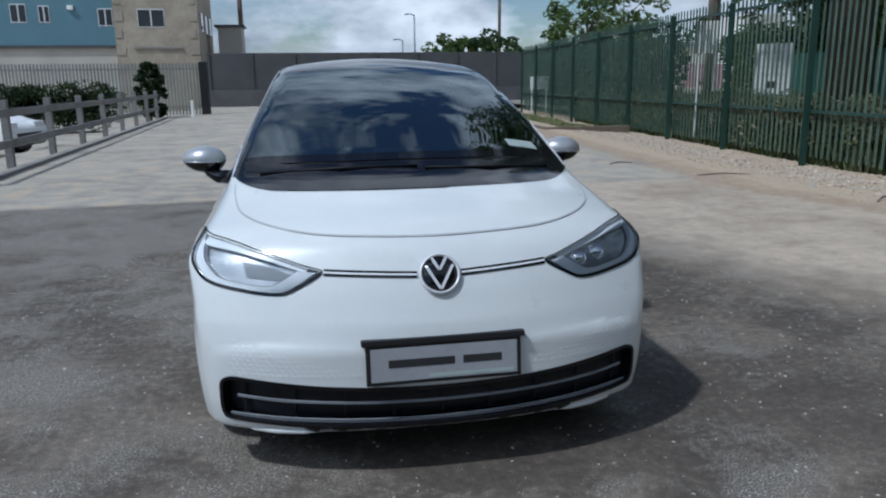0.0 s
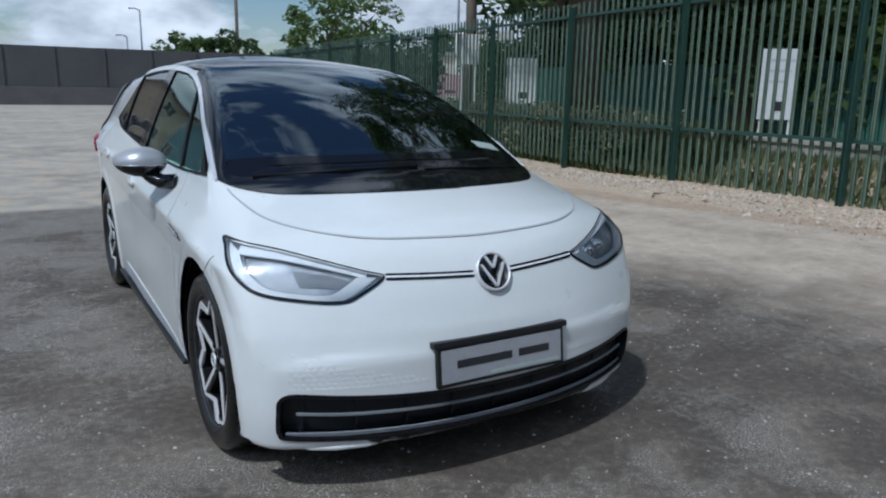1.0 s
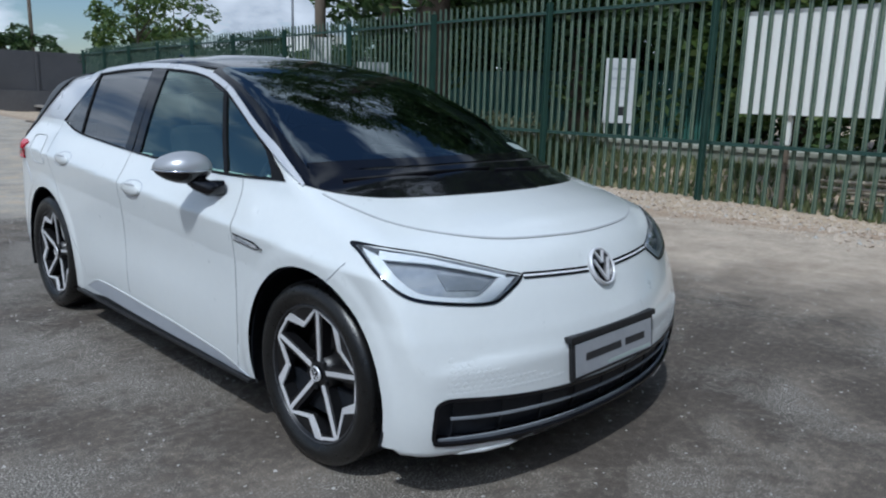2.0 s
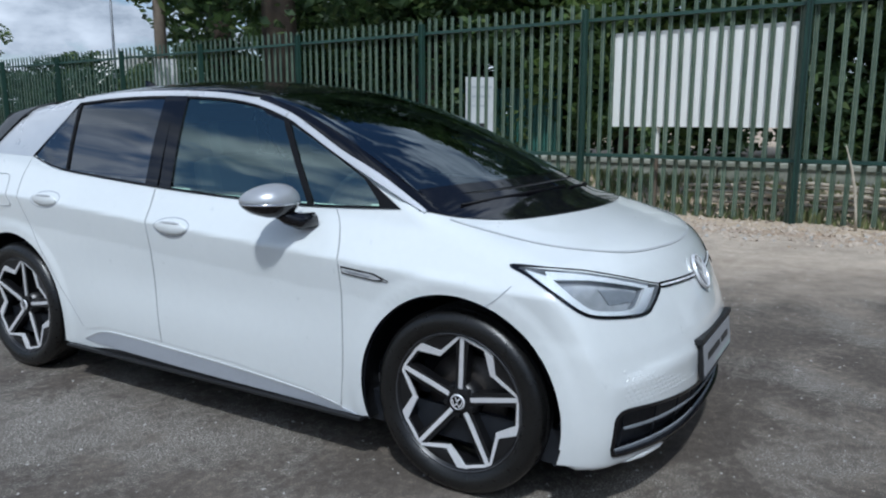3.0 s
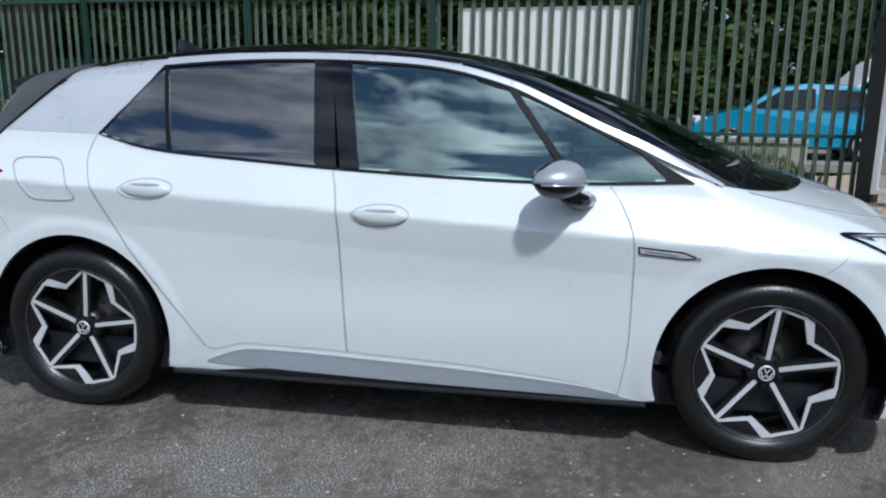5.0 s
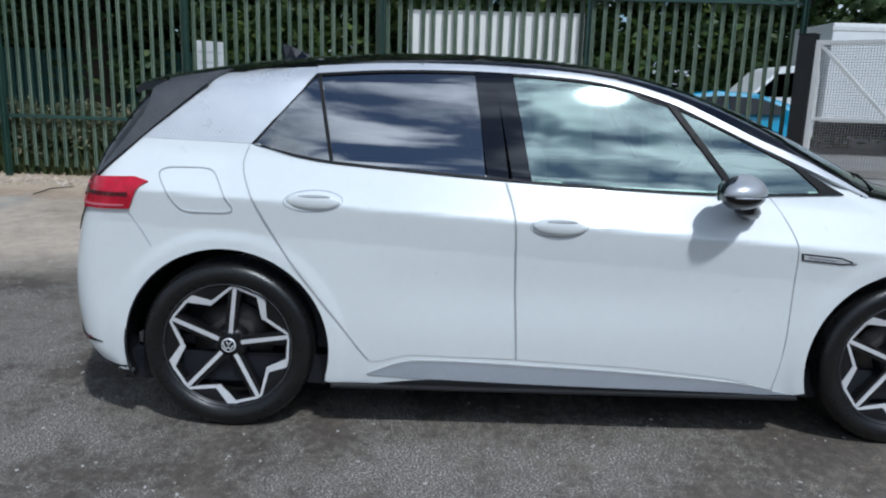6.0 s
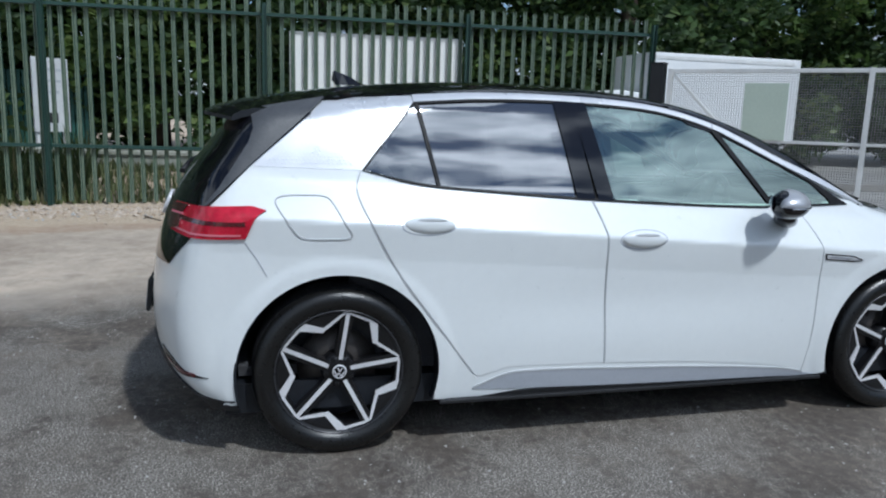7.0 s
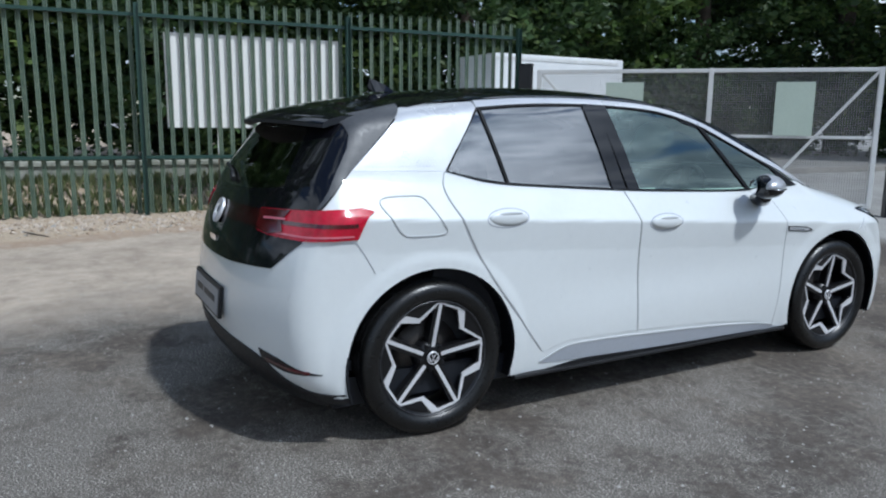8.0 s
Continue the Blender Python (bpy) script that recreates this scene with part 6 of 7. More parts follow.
tagged(tree(17.6, 12.4, 19, 4.0, 62, "tall leafy tree beyond the fence", LEAF_DARK, 190, 110, 0.16, 0.16), group=ROW)
tagged(tree(19.8, 24.0, 27, 4.8, 60, "tall leafy tree beyond the road", LEAF_DARK, 170, 100, 0.18, 0.14), group=ROW)
tagged(tree(22.8, 57, 9.0, 3.6, 63, "tall loose tree against the sky", LEAF, 60, 60, 0.2, 0.3), group="far trees")
tagged(tree(27.2, 60, 10.0, 3.8, 64, "tall loose tree against the sky", LEAF, 60, 60, 0.2, 0.3), group="far trees")
tagged(tree(11.9, 60, 5.0, 2.8, 65, "bushy tree behind the grey wall", LEAF, 60, 70, 0.2, 0.1), group="far trees")
tagged(tree(15.6, 59, 5.2, 2.8, 66, "bushy tree behind the grey wall", LEAF_DARK, 60, 70, 0.2, 0.1), group="far trees")
tagged(tree(27.0, 44, 5.2, 3.0, 67, "bushy tree beyond the road", LEAF_DARK, 60, 70, 0.2, 0.1), group="far trees")
tagged(tree(33.0, 40, 6.0, 3.4, 68, "bushy tree beyond the road", LEAF_DARK, 60, 70, 0.2, 0.1), group="far trees")
tagged(tree(-7.15, 33.0, 2.35, 0.72, 69, "small dark conifer by the railings", HEDGE_LEAF, 90, 70, 0.10, 0.02), group="")


def thicket(name, path, high, deep, clumps, per, size, leaf, seed, label, category):
    r = random.Random(seed)
    centres, radii = [], []
    for k in range(clumps):
        u = r.uniform(0, len(path) - 1.001)
        i = int(u)
        f = u - i
        x, y = (path[i][j] + (path[i + 1][j] - path[i][j]) * f for j in (0, 1))
        z = high * r.uniform(0, 1) ** 0.9
        s = r.uniform(0.35, 0.7) * min(1.0, high / 1.6)
        centres.append((x + r.uniform(-deep, deep), y + r.uniform(-deep, deep), 0.1 + z))
        radii.append((s, s, s * 0.8))
    tagged(leaf_cloud(name, centres, radii, per, size, leaf, None, seed, label), category=category, kind="stuff")


thicket("hedge", [(20.0, 24), (19.4, 12), (18.6, 2), (18.6, -8), (18.8, -16), (17.2, -23), (13, -25.5), (4, -26), (-3, -26)], 5.4, 0.9, 1250, 60, 0.13, LEAF_DARK, 81, "dark dense undergrowth below the trees", "hedge")
thicket("far_wood", [(26, 30), (25.5, 18), (26, 6), (26, -6), (26, -20), (21, -31), (8, -33), (-4, -32), (-12, -30)], 14.0, 1.5, 1900, 60, 0.30, LEAF_DARK, 82, "dark wood filling in behind the road trees", "trees")
thicket("roadside_scrub", [(19.4, 12), (19.3, 20), (19.6, 27), (21.5, 33)], 3.4, 0.8, 300, 70, 0.11, LEAF_DARK, 84, "dark scrub along the road", "hedge")
thicket("fence_hedge", [(10.9, 19.5), (11.7, 28), (12.6, 38)], 2.75, 0.55, 420, 70, 0.10, HEDGE_GREEN, 86, "tall dense dark green hedge behind the fence", "hedge")
thicket("clipped_hedge", [(-12.5, 26.0), (-7.6, 27.5)], 1.25, 0.5, 150, 90, 0.07, HEDGE_LEAF, 83, "dark green clipped hedge beyond the rail fence", "hedge")


def weeds(name, x0, x1, y0, y1, count, high, seed, label, material=None):
    """Blades and broad weeds over a strip beside the fence."""
    r = np.random.RandomState(seed)
    y = r.uniform(y0, y1, count)
    x = fence_at(y) + r.uniform(x0, x1, count)
    z = ground_height(x, y)
    h = high * r.uniform(0.25, 1.0, count) * (0.55 + 0.45 * np.sin(2.1 * y + 3 * np.sin(0.7 * y)) ** 2)
    a = r.uniform(0, 6.28, count)
    w = r.uniform(0.006, 0.022, count)
    tip = np.stack([x + 0.35 * h * np.cos(a * 3), y + 0.35 * h * np.sin(a * 3), z + h], 1)
    left = np.stack([x - w * np.cos(a), y - w * np.sin(a), z - 0.02], 1)
    right = np.stack([x + w * np.cos(a), y + w * np.sin(a), z - 0.02], 1)
    mid = (left + right) / 2 * 0.45 + tip * 0.55
    out = np.stack([np.cos(a), np.sin(a), 0 * a], 1) * (w * 1.3)[:, None]
    v = np.stack([left, right, mid + out, tip, mid - out], 1).reshape(-1, 3)
    f = [(5 * i, 5 * i + 1, 5 * i + 2, 5 * i + 3, 5 * i + 4) for i in range(count)]
    tagged(arrays(name, v, f, material or WEED), label, "grass", kind="stuff")


weeds("low_weeds", 0.15, 1.9, -2.2, 3.6, 3000, 0.22, 94, "thin low weeds behind the fence")
weeds("rough_weeds", 0.25, 2.6, 3.2, 9.0, 5500, 0.34, 91, "rough dry grass and weeds behind the fence")
GREEN_WEED = leaf_material("green_weeds", (0.035, 0.06, 0.022), (0.09, 0.125, 0.045), (0.20, 0.19, 0.10))
weeds("green_weeds", 0.25, 2.6, 8.0, 26.0, 26000, 0.62, 95, "rank green weeds behind the fence", GREEN_WEED)
weeds("tall_weeds", 0.4, 2.4, 6.5, 24.0, 12000, 0.9, 93, "tall rank weeds behind the fence", GREEN_WEED)
BRAMBLE = leaf_material("bramble_leaves", (0.09, 0.115, 0.06), (0.20, 0.215, 0.13), (0.42, 0.37, 0.27))
thicket("brambles", [(fence_at(y) + 1.15, y) for y in range(8, 27, 2)], 0.85, 0.85, 520, 60, 0.05, BRAMBLE, 85, "low tangled brambles and weeds behind the fence", "undergrowth")
weeds("verge_grass", -1.9, -0.5, 19.9, 30.0, 2500, 0.22, 92, "short grass patch beside the fence")

# ---- loose stones and litter ----


def stones(name, xs, ys, low, high, count, seed, material, label, along_fence=False):
    r = np.random.RandomState(seed)
    y = r.uniform(*ys, count)
    x = r.uniform(*xs, count) if not along_fence else fence_at(y) + xs[0] + (xs[1] - xs[0]) * r.beta(2.2, 1.6, count)
    z = ground_height(x, y)
    s = low + (high - low) * r.uniform(0, 1, count) ** 3
    base = np.array([(1, 0, 0), (-0.5, 0.87, 0), (-0.5, -0.87, 0), (0.15, 0.1, 0.75), (0.6, 0.55, 0.35), (-0.75, 0.1, 0.4)])
    faces = np.array([(0, 4, 3), (4, 1, 3), (1, 5, 3), (5, 2, 3), (2, 0, 3), (0, 1, 4), (1, 2, 5)])
    a = r.uniform(0, 6.28, count)
    c, n = np.cos(a), np.sin(a)
    b = base[None] * s[:, None, None] * r.uniform(0.6, 1.3, (count, 6, 1))
    v = np.stack([b[..., 0] * c[:, None] - b[..., 1] * n[:, None] + x[:, None], b[..., 0] * n[:, None] + b[..., 1] * c[:, None] + y[:, None], b[..., 2] + z[:, None] - 0.002], 2)
    f = (faces[None] + 6 * np.arange(count)[:, None, None]).reshape(-1, 3)
    tagged(arrays(name, v.reshape(-1, 3), f, material), label, "stones", kind="stuff")


PEBBLE = surface("pebble", (0.58, 0.50, 0.41), (0.29, 0.225, 0.165), 6.0, 40.0, 0.85)
CHIP = surface("pale_chip", (0.50, 0.48, 0.44), (0.30, 0.29, 0.27), 9.0, 40.0, 0.8)
DRY_LEAF = surface("dry_leaf", (0.33, 0.235, 0.15), (0.20, 0.145, 0.095), 9.0, 40.0, 0.85)
stones("bank_stones", (-2.6, 0.3), (-3.0, 20.0), 0.006, 0.034, 9000, 5, PEBBLE, "loose stones and rubble along the bank", True)
stones("bank_litter", (-2.4, 0.2), (-3.0, 18.0), 0.008, 0.030, 3000, 6, DRY_LEAF, "dry leaves and litter along the bank", True)
stones("bank_rubble", (-2.2, 0.1), (-3.0, 20.0), 0.018, 0.065, 2600, 12, PEBBLE, "broken stone and rubble heaped along the fence", True)
stones("bank_scraps", (-2.3, -0.2), (-1.0, 16.0), 0.016, 0.045, 420, 7, CHIP, "pale stones and scraps along the foot of the bank", True)
stones("tarmac_chippings", (-4.2, 4.5), (-2.6, 7.3), 0.003, 0.011, 13000, 8, CHIP, "pale chippings scattered over the tarmac")
stones("yard_gravel", (-5.0, 7.0), (7.3, 22.0), 0.006, 0.02, 3000, 9, PEBBLE, "loose gravel over the dusty yard")
for x, y, s, turn in ((4.9, 9.6, 0.26, 20), (5.7, 7.7, 0.42, -6), (6.3, 5.2, 0.3, 30)):
    bm = bmesh.new()
    tube(bm, [(-s, 0, 0.02), (0, 0.05, 0.035), (s * 0.9, -0.03, 0.02)], [0.007, 0.011, 0.005], 6)
    st = part("fallen_branch", bm, BARK, None)
    st.matrix_world = pose(x, y, float(ground_height(np.array(x), np.array(y))), 0, 0, turn)
    tagged(st, "dry brown branch lying on the ground", "branch", "fallen branches")
PALE_LOG = surface("peeled_wood", (0.56, 0.50, 0.40), (0.36, 0.31, 0.24), 3.0, 25.0, 0.8, relief=0.2)
rr = random.Random(11)
for i in range(9):
    y0 = -0.7 + 0.27 * i
    x0 = fence_at(y0) + rr.uniform(0.45, 1.0)
    z0 = 0.16 + 0.075 * (i % 5)
    half, bend = rr.uniform(0.6, 1.1), rr.uniform(-0.06, 0.06)
    bm = bmesh.new()
    tube(bm, [(x0, y0 - half, z0 - 0.03), (x0 + bend, y0, z0 + 0.02), (x0 + 0.5 * bend, y0 + half, z0)], [0.022, 0.030, 0.018], 7)
    tagged(part("cut_branch", bm, PALE_LOG, None), "pale peeled branch on a heap behind the fence", "branch", "heap of cut branches")
stem = bmesh.new()
tube(stem, [(7.72, -0.20, -0.1), (7.70, -0.18, 0.2), (7.73, -0.14, 0.5), (7.70, -0.08, 0.78), (7.71, 0.0, 1.04)], [0.022, 0.018, 0.020, 0.014, 0.006], 7)
tagged(part("dead_stem", stem, PALE_LOG, None), "dry pale climbing stem against the fence", "plant")

# ---- far end: wall, buildings, poles ----
wall = thing("boundary_wall", "long dark grey boundary wall with paler concrete base", "wall", kind="structure")
part("wall_panel", boxes((-6.3, 17.0, 48.2, 48.5, 1.05, 3.38), bevel=0.01), HOARDING, wall, "dark grey sheet")
part("wall_base", boxes((-6.3, 17.0, 48.05, 48.55, -0.3, 1.05), bevel=0.02), WALL_BASE, wall, "concrete base")
for k in range(9):
    part("wall_post", boxes((-6.3 + 2.7 * k, -6.15 + 2.7 * k, 48.12, 48.2, 0.0, 3.38)), HOARDING, wall)


def windows(parent, spots, y, deep=0.06):
    for x0, x1, z0, z1 in spots:
        w = part("window", boxes((x0, x1, y - 0.02, y + deep, z0, z1)), WINDOW_WHITE, parent, "white framed window")
        n = 2
        for k in range(n):
            a, b = x0 + (x1 - x0) * k / n + 0.05, x0 + (x1 - x0) * (k + 1) / n - 0.05
            part("pane", boxes((a, b, y - 0.035, y - 0.021, z0 + 0.07, z1 - 0.07)), WINDOW_DARK, w)


office = thing("clad_building", "blue clad commercial building over a cream ground floor", "building")
part("wall", boxes((-34, -12.0, 50.0, 62, 3.9, 9.5)), CLAD_BLUE, office, "blue cladding")
part("ground_floor", boxes((-34, -12.0, 50.1, 62, -0.2, 3.9)), CREAM, office, "cream ground floor")
part("flashing", boxes((-34, -12.0, 49.93, 50.0, 3.82, 3.98)), HOARDING, office, "dark flashing strip")
part("roof", boxes((-34.3, -11.8, 49.7, 62.2, 9.5, 9.7)), HOARDING, office)
windows(office, ((-18.15, -17.2, 5.35, 6.5), (-16.5, -15.85, 5.35, 6.4), (-13.0, -12.12, 5.15, 6.25), (-22, -20.4, 5.6, 6.6)), 50.0)
part("wall_lamp", boxes((-14.75, -14.4, 49.8, 50.0, 6.15, 6.4), bevel=0.02), SIGN_WHITE, office, "white wall lamp")
house = thing("stone_building", "weathered stone fronted building with white windows", "building")
part("wall", boxes((-12.0, -6.85, 49.6, 57.6, -0.2, 9.8)), STONE_WALL, house, "weathered stone wall")
part("roof", boxes((-12.2, -6.65, 49.4, 57.8, 9.8, 10.0)), HOARDING, house)
windows(house, ((-10.55, -8.9, 5.05, 6.2), (-10.55, -8.9, 8.0, 9.2)), 49.6)
part("string_course", boxes((-10.9, -7.9, 49.5, 49.6, 3.72, 3.86), bevel=0.01), CONCRETE, house, "stone ledge")
for k in range(9):
    for x0 in (-11.98, -7.42):
        part("quoin", boxes((x0, x0 + (0.56 if k % 2 else 0.42), 49.56, 49.6, 0.2 + 1.05 * k, 0.75 + 1.05 * k), bevel=0.01), QUOIN, house)
for y0 in (50.9, 53.2, 55.4):
    part("side_window", boxes((-6.87, -6.80, y0, y0 + 1.1, 4.9, 6.1)), WINDOW_DARK, house, "dark side window")
hut = thing("plant_cabin", "small grey cabin on the roofline behind the wall", "building")
part("wall", boxes((-6.1, -4.45, 54, 56, -0.2, 5.4)), CREAM, hut)
part("roof", boxes((-6.3, -4.25, 53.8, 56.2, 5.4, 5.55)), HOARDING, hut)
shop = thing("white_building", "white and grey low building beyond the road", "building")
part("wall", boxes((23.5, 31, 36, 46, -0.2, 3.4)), CREAM, shop)
part("upper_wall", boxes((22.0, 24.4, 33.5, 36, 1.8, 4.6)), SIGN_WHITE, shop)
part("roof", boxes((23.2, 31.3, 35.8, 46.2, 3.4, 3.6)), GREY_TRIM, shop)
windows(shop, ((24.5, 26.5, 1.2, 2.4), (27.5, 29.5, 1.2, 2.4)), 36.0)

for x, y, h, name, label, rad in ((16.1, 60, 14, "utility_pole", "tall dark timber utility pole", 0.16), (10.1, 15.9, 9, "utility_pole", "timber utility pole behind the fence", 0.17), (10.4, 70, 7.6, "street_lamp", "slim grey street lamp column", 0.10), (9.5, 72, 5.4, "street_lamp", "slim grey street lamp column", 0.10), (-4.75, 58, 12, "utility_pole", "dark pole behind the grey wall", 0.22), (16.0, 26, 7.5, "street_lamp", "slim grey street lamp column", 0.06)):
    pole = thing(name, label, "pole", pose(x, y, 0))
    bm = bmesh.new()
    tube(bm, [(0, 0, -0.2), (0, 0, h * 0.5), (0, 0, h)], [rad, rad * 0.85, rad * 0.7], 10)
    part("shaft", bm, TIMBER if name == "utility_pole" else GREY_TRIM, pole)
    bm = bmesh.new()
    if name == "street_lamp":
        tube(bm, [(0, 0, h), (-0.4, 0, h + 0.15), (-0.9, 0, h + 0.1)], [rad * 0.6, rad * 0.5, rad * 0.9], 6)
        part("lantern", bm, GREY_TRIM, pole)
    else:
        box(bm, -0.9, 0.9, -0.05, 0.05, h - 0.5, h - 0.4)
        part("crossarm", bm, TIMBER, pole)
for k, (a, b) in enumerate((((16.1, 60, 13.6), (10.1, 15.9, 8.6)), ((10.1, 15.9, 8.6), (15.5, -12, 8.8)))):
    bm = bmesh.new()
    a, b = Vector(a), Vector(b)
    tube(bm, [a.lerp(b, s / 10) - Vector((0, 0, 1.1 * math.sin(math.pi * s / 10))) for s in range(11)], 0.012, 5)
    tagged(part("overhead_cable", bm, INK, None), "thin black overhead cable", "cable", "overhead cables")

# added walls outside the view, closing the low horizon for light and reflections
unseen_wall = thing("unseen_wall", "plain grey wall added out of view beyond the yard", "wall", kind="structure")
part("wall_panel", boxes((-22.4, -22.0, -40.0, 8.0, -0.3, 5.2)), CONCRETE, unseen_wall)
part("wall_panel", boxes((-22.0, 0.0, -40.4, -40.0, -0.3, 5.2)), CONCRETE, unseen_wall)

# ---- left side: rail fence, railings, hedge, parked car ----
railing = thing("rail_fence", "weathered grey post and rail fence beside the yard", "fence")
lean = -math.degrees(math.atan(-0.052))
for k in range(9):
    y = 9.3 + 2.8 * k
    m = Matrix.Translation((-5.48 - 0.052 * (y - 9.3), y, 0)) @ pose(0, 0, 0, 0, 0, lean)
    bm = bmesh.new()
    box(bm, -0.065, 0.065, -0.06, 0.06, -0.2, 1.20, 0.01)
    bmesh.ops.transform(bm, matrix=m, verts=bm.verts)
    part("post", bm, RAIL_GREY, railing)
    if k < 8:
        for z in (0.45, 0.98):
            bm = bmesh.new()
            box(bm, 0.066, 0.11, -0.05, 2.84, z - 0.07, z + 0.07, 0.008)
            bmesh.ops.transform(bm, matrix=m, verts=bm.verts)
            part("rail", bm, RAIL_GREY, railing)
bm = bmesh.new()
box(bm, 0.12, 0.34, 0.0, 23.0, -0.1, 0.045, 0.01)
bmesh.ops.transform(bm, matrix=Matrix.Translation((-5.48, 9.3, 0)) @ pose(0, 0, 0, 0, 0, lean), verts=bm.verts)
part("kick_board", bm, CONCRETE, railing, "concrete edging")
iron = thing("steel_railings", "pale grey steel palisade railings along the yard", "fence")
for z in (0.35, 2.15):
    part("rail", boxes((-25, -5.1, 36.0, 36.05, z, z + 0.06)), RAIL_PALE, iron)
bm = boxes((-0.042, 0.042, -0.012, 0.012, -0.1, 2.45))
first = part("pale", bm, RAIL_PALE, iron)
first.location = (-5.1, 35.98, 0)
for k in range(1, 130):
    o = new("pale", first.data)
    o.parent = iron
    o.location = (-5.1 - 0.155 * k, 35.98, 0)
part("gate_pillar", boxes((-5.3, -4.9, 35.8, 36.2, -0.1, 2.5)), POST_BLACK, iron, "black end post")
for x, y in ((-5.35, 33.0),):
    bol = thing("bollard", "short white marker post", "bollard", pose(x, y, 0))
    part("shaft", boxes((-0.06, 0.06, -0.06, 0.06, -0.1, 0.75), bevel=0.01), SIGN_WHITE, bol)
planter = thing("kerb_edging", "low dark timber edging round a grass patch", "edging")
part("edging_long", boxes((6.6, 9.30, 18.9, 19.1, -0.25, 0.06), bevel=0.02), TIMBER, planter)
part("edging_short", boxes((6.6, 6.8, 19.1, 30.0, -0.25, 0.06), bevel=0.02), TIMBER, planter)


def small_car(name, paint, label, at, long=3.95, tall=1.5):
    """A plain hatchback: body, glass, wheels and lamps."""
    c = thing(name, label, "car", at)
    side = [(0.0, 0.35), (0.02, 0.62), (0.14, 0.74), (0.62, 0.90), (0.95, 0.98), (1.55, tall - 0.08), (2.1, tall), (2.9, tall - 0.03), (3.55, tall - 0.22), (3.85, 1.02), (3.95, 0.85), (3.93, 0.45), (3.85, 0.28), (0.15, 0.24)]
    side = [(y * long / 3.95, z) for y, z in side]
    bm = bmesh.new()
    rings = []
    for f in (-1, -0.94, -0.5, 0, 0.5, 0.94, 1):
        rings.append([bm.verts.new((f * (0.86 if z < 0.98 else 0.86 - 0.42 * (z - 0.98)), y + (0.05 if abs(f) == 1 and y < 0.5 else 0) - (0.05 if abs(f) == 1 and y > 3.5 else 0), z - (0.03 if abs(f) == 1 and z > 0.9 else 0))) for y, z in side])
    n = len(side)
    for a, b in zip(rings, rings[1:]):
        for k in range(n):
            f = bm.faces.new((a[k], b[k], b[(k + 1) % n], a[(k + 1) % n]))
            f.smooth = True
    bm.faces.new(rings[0][::-1])
    bm.faces.new(rings[-1])
    bmesh.ops.recalc_face_normals(bm, faces=bm.faces)
    part("body", bm, paint, c)
    s = long / 3.95
    for sx in (-1, 1):
        for pts in (((1.10, 1.0), (1.62, tall - 0.15), (2.25, tall - 0.10), (2.25, 1.0)), ((2.33, 1.0), (2.33, tall - 0.10), (2.95, tall - 0.14), (3.45, tall - 0.30), (3.40, 1.02))):
            bm = bmesh.new()
            vs = [bm.verts.new((sx * (0.866 - 0.42 * max(0, z - 0.98)), y * s, z)) for y, z in pts]
            bm.faces.new(vs if sx < 0 else vs[::-1])
            bmesh.ops.solidify(bm, geom=bm.faces[:], thickness=-0.01)
            part("side_window", bm, WINDOW_DARK, c, "dark glass")
        for y in (0.72 * s, 3.18 * s):
            bm = bmesh.new()
            lathe(bm, [(0.0, 0.885 * sx), (0.12, 0.885 * sx), (0.13, 0.875 * sx)], 20)
            lathe(bm, [(0.21, 0.86 * sx), (0.29, 0.875 * sx), (0.31, 0.85 * sx), (0.31, 0.66 * sx)], 24)
            bmesh.ops.translate(bm, vec=(0, y, 0.31), verts=bm.verts)
            w = part("wheel", bm, RUBBER, c)
            bm = bmesh.new()
            lathe(bm, [(0.0, 0.874 * sx), (0.20, 0.874 * sx), (0.215, 0.862 * sx)], 20)
            bmesh.ops.translate(bm, vec=(0, y, 0.31), verts=bm.verts)
            part("rim", bm, BRIGHT, w, "bright rim")
        part("headlamp", boxes((sx * 0.55 - 0.2, sx * 0.55 + 0.2, 0.06, 0.30, 0.66, 0.80), bevel=0.03), LAMP_TUBE, c)
        part("tail_lamp", boxes((sx * 0.74 - 0.1, sx * 0.74 + 0.1, 3.70 * s, 3.93 * s, 0.86, 1.06), bevel=0.03), RED_LENS, c)
    for y0, z0, y1, z1 in ((1.0, 1.0, 1.54, tall - 0.09), (3.84, 1.05, 3.57, tall - 0.24)):
        bm = bmesh.new()
        off = -0.012 if y0 < 2 else 0.012
        bm.faces.new([bm.verts.new(v) for v in ((-0.76, y0 * s + off, z0 + 0.01), (0.76, y0 * s + off, z0 + 0.01), (0.60, y1 * s + off, z1 + 0.01), (-0.60, y1 * s + off, z1 + 0.01))])
        bmesh.ops.solidify(bm, geom=bm.faces[:], thickness=0.006)
        part("windscreen" if y0 < 2 else "rear_window", bm, WINDOW_DARK, c, "dark glass")
    part("grille", boxes((-0.5, 0.5, -0.008, 0.05, 0.36, 0.55), bevel=0.01), TRIM, c)
    return c


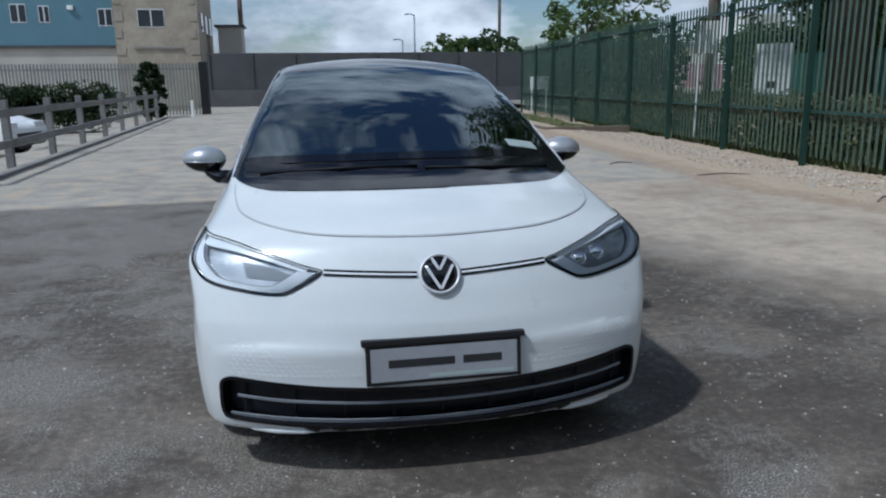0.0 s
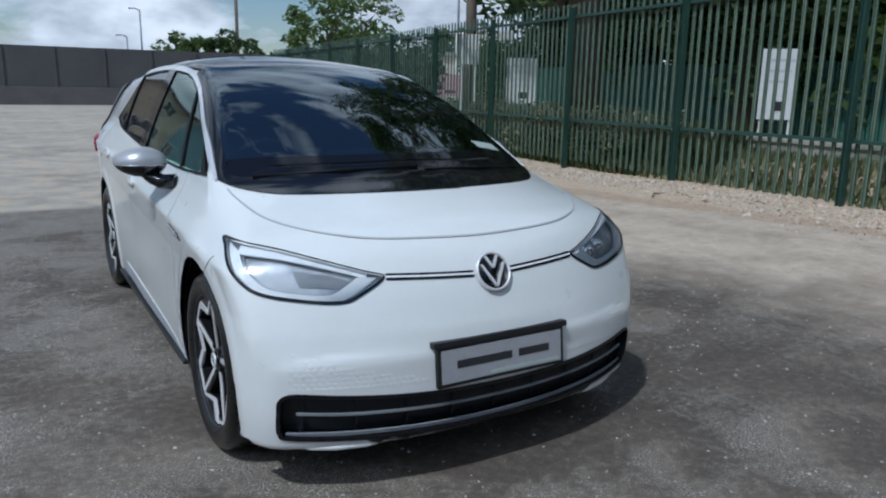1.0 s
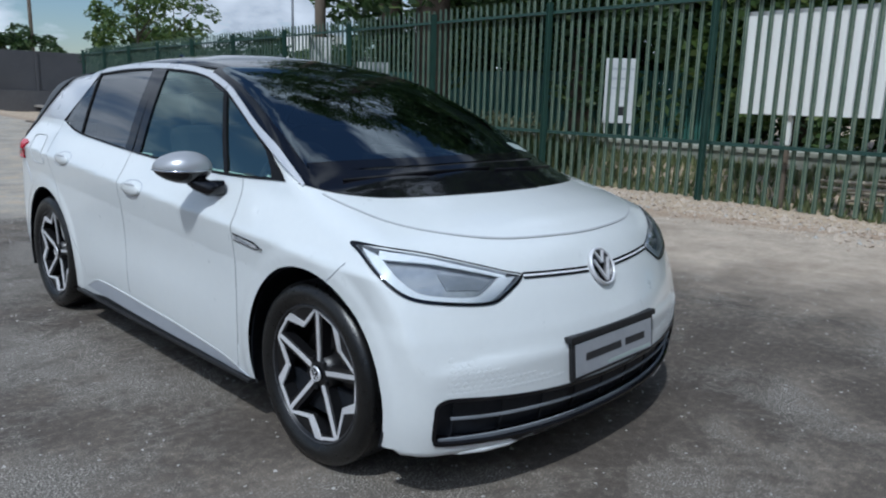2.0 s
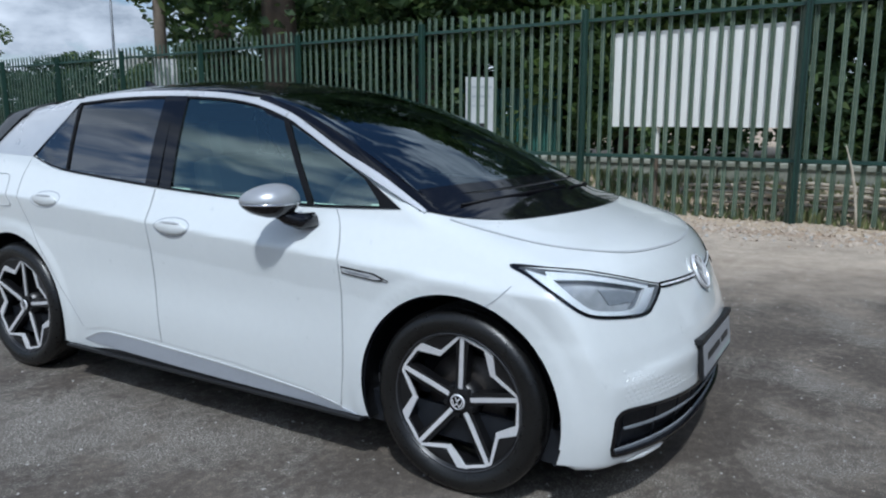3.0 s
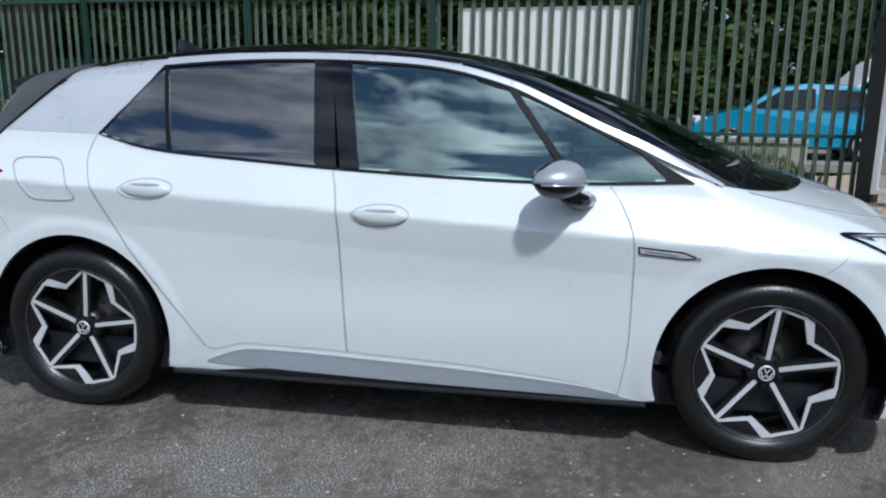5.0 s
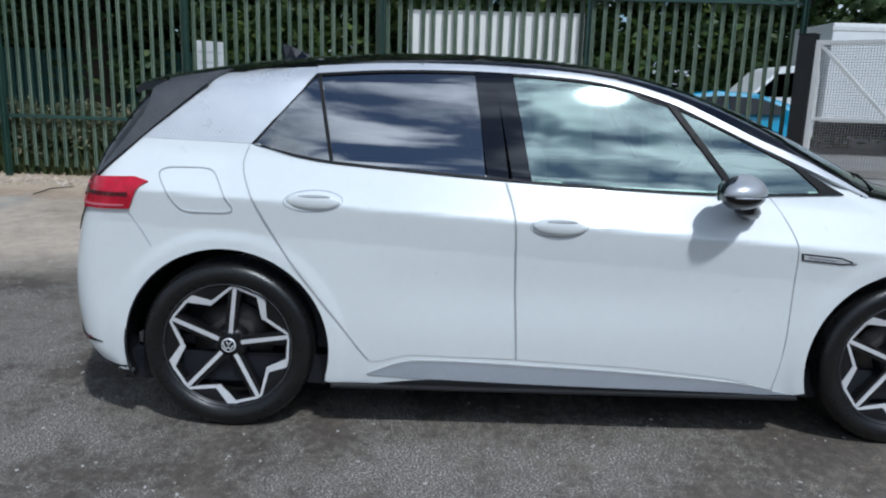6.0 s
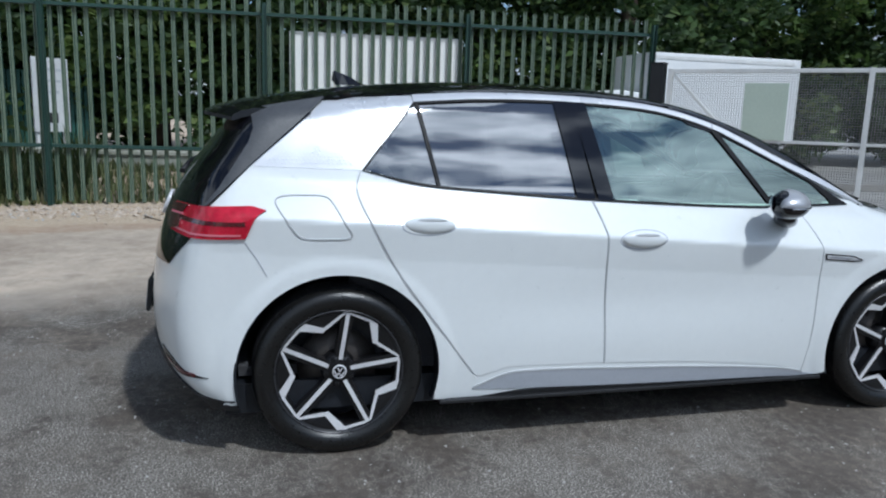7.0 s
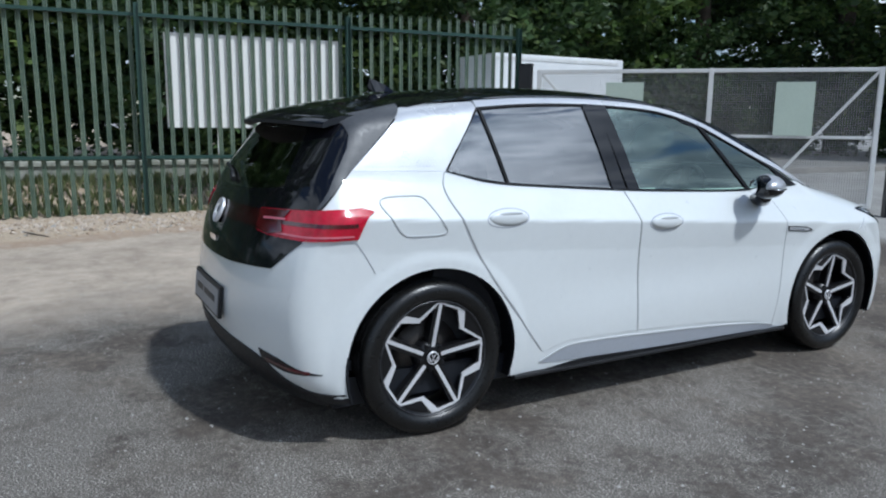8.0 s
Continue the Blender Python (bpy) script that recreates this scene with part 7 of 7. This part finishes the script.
small_car("blue_hatchback", BLUE_PAINT, "bright blue small hatchback on the road", pose(12.85, -0.95, 0.14, 0, 0, 176), 3.95, 1.48)
small_car("parked_car", VAN_WHITE, "white car parked beyond the rail fence", pose(-6.75, 16.6, -0.17, 0, 0, 78), 4.2, 1.45)

# ---- box lorry on the road ----
lorry = thing("box_van", "white box van with a white cab on the road", "van", pose(15.0, -6.65, 0.135))
part("cargo_box", boxes((0.0, 2.1, -4.95, -0.1, 0.85, 3.24), bevel=0.03), VAN_WHITE, lorry, "white box body")
part("box_edge", boxes((-0.015, 0.0, -4.72, -0.08, 3.06, 3.15), (-0.015, 0.0, -4.72, -0.08, 0.84, 0.92)), GALVANISED, lorry)
bm = bmesh.new()
prof = [(0.0, 0.40), (0.0, 2.12), (0.75, 2.20), (1.05, 2.08), (1.72, 1.42), (2.28, 1.18), (2.38, 0.95), (2.38, 0.42)]
a = [bm.verts.new((0.1, y, z)) for y, z in prof]
b = [bm.verts.new((2.0, y, z)) for y, z in prof]
for k in range(len(prof)):
    bm.faces.new((a[k], b[k], b[(k + 1) % len(prof)], a[(k + 1) % len(prof)]))
bm.faces.new(a[::-1])
bm.faces.new(b)
bmesh.ops.recalc_face_normals(bm, faces=bm.faces)
bmesh.ops.bevel(bm, geom=bm.edges[:], offset=0.05, segments=2, affect="EDGES")
cab = part("cab", bm, VAN_WHITE, lorry, "white cab")
bm = bmesh.new()
bm.faces.new([bm.verts.new((0.092, y, z)) for y, z in ((0.45, 1.42), (1.62, 1.42), (1.06, 1.98), (0.45, 2.05))])
bmesh.ops.solidify(bm, geom=bm.faces[:], thickness=0.006)
part("side_window", bm, WINDOW_DARK, cab, "dark glass")
part("chassis", boxes((0.3, 1.8, -4.5, 0.2, 0.5, 0.85)), TRIM, lorry, "dark chassis")
for y in (-3.5, 1.55):
    for x0 in (0.12, 1.75):
        bm = bmesh.new()
        lathe(bm, [(0.0, 0.0), (0.2, 0.0), (0.33, 0.01), (0.35, 0.05), (0.35, 0.24), (0.0, 0.24)], 24)
        bmesh.ops.translate(bm, vec=(x0, y, 0.35), verts=bm.verts)
        part("wheel", bm, RUBBER, lorry)
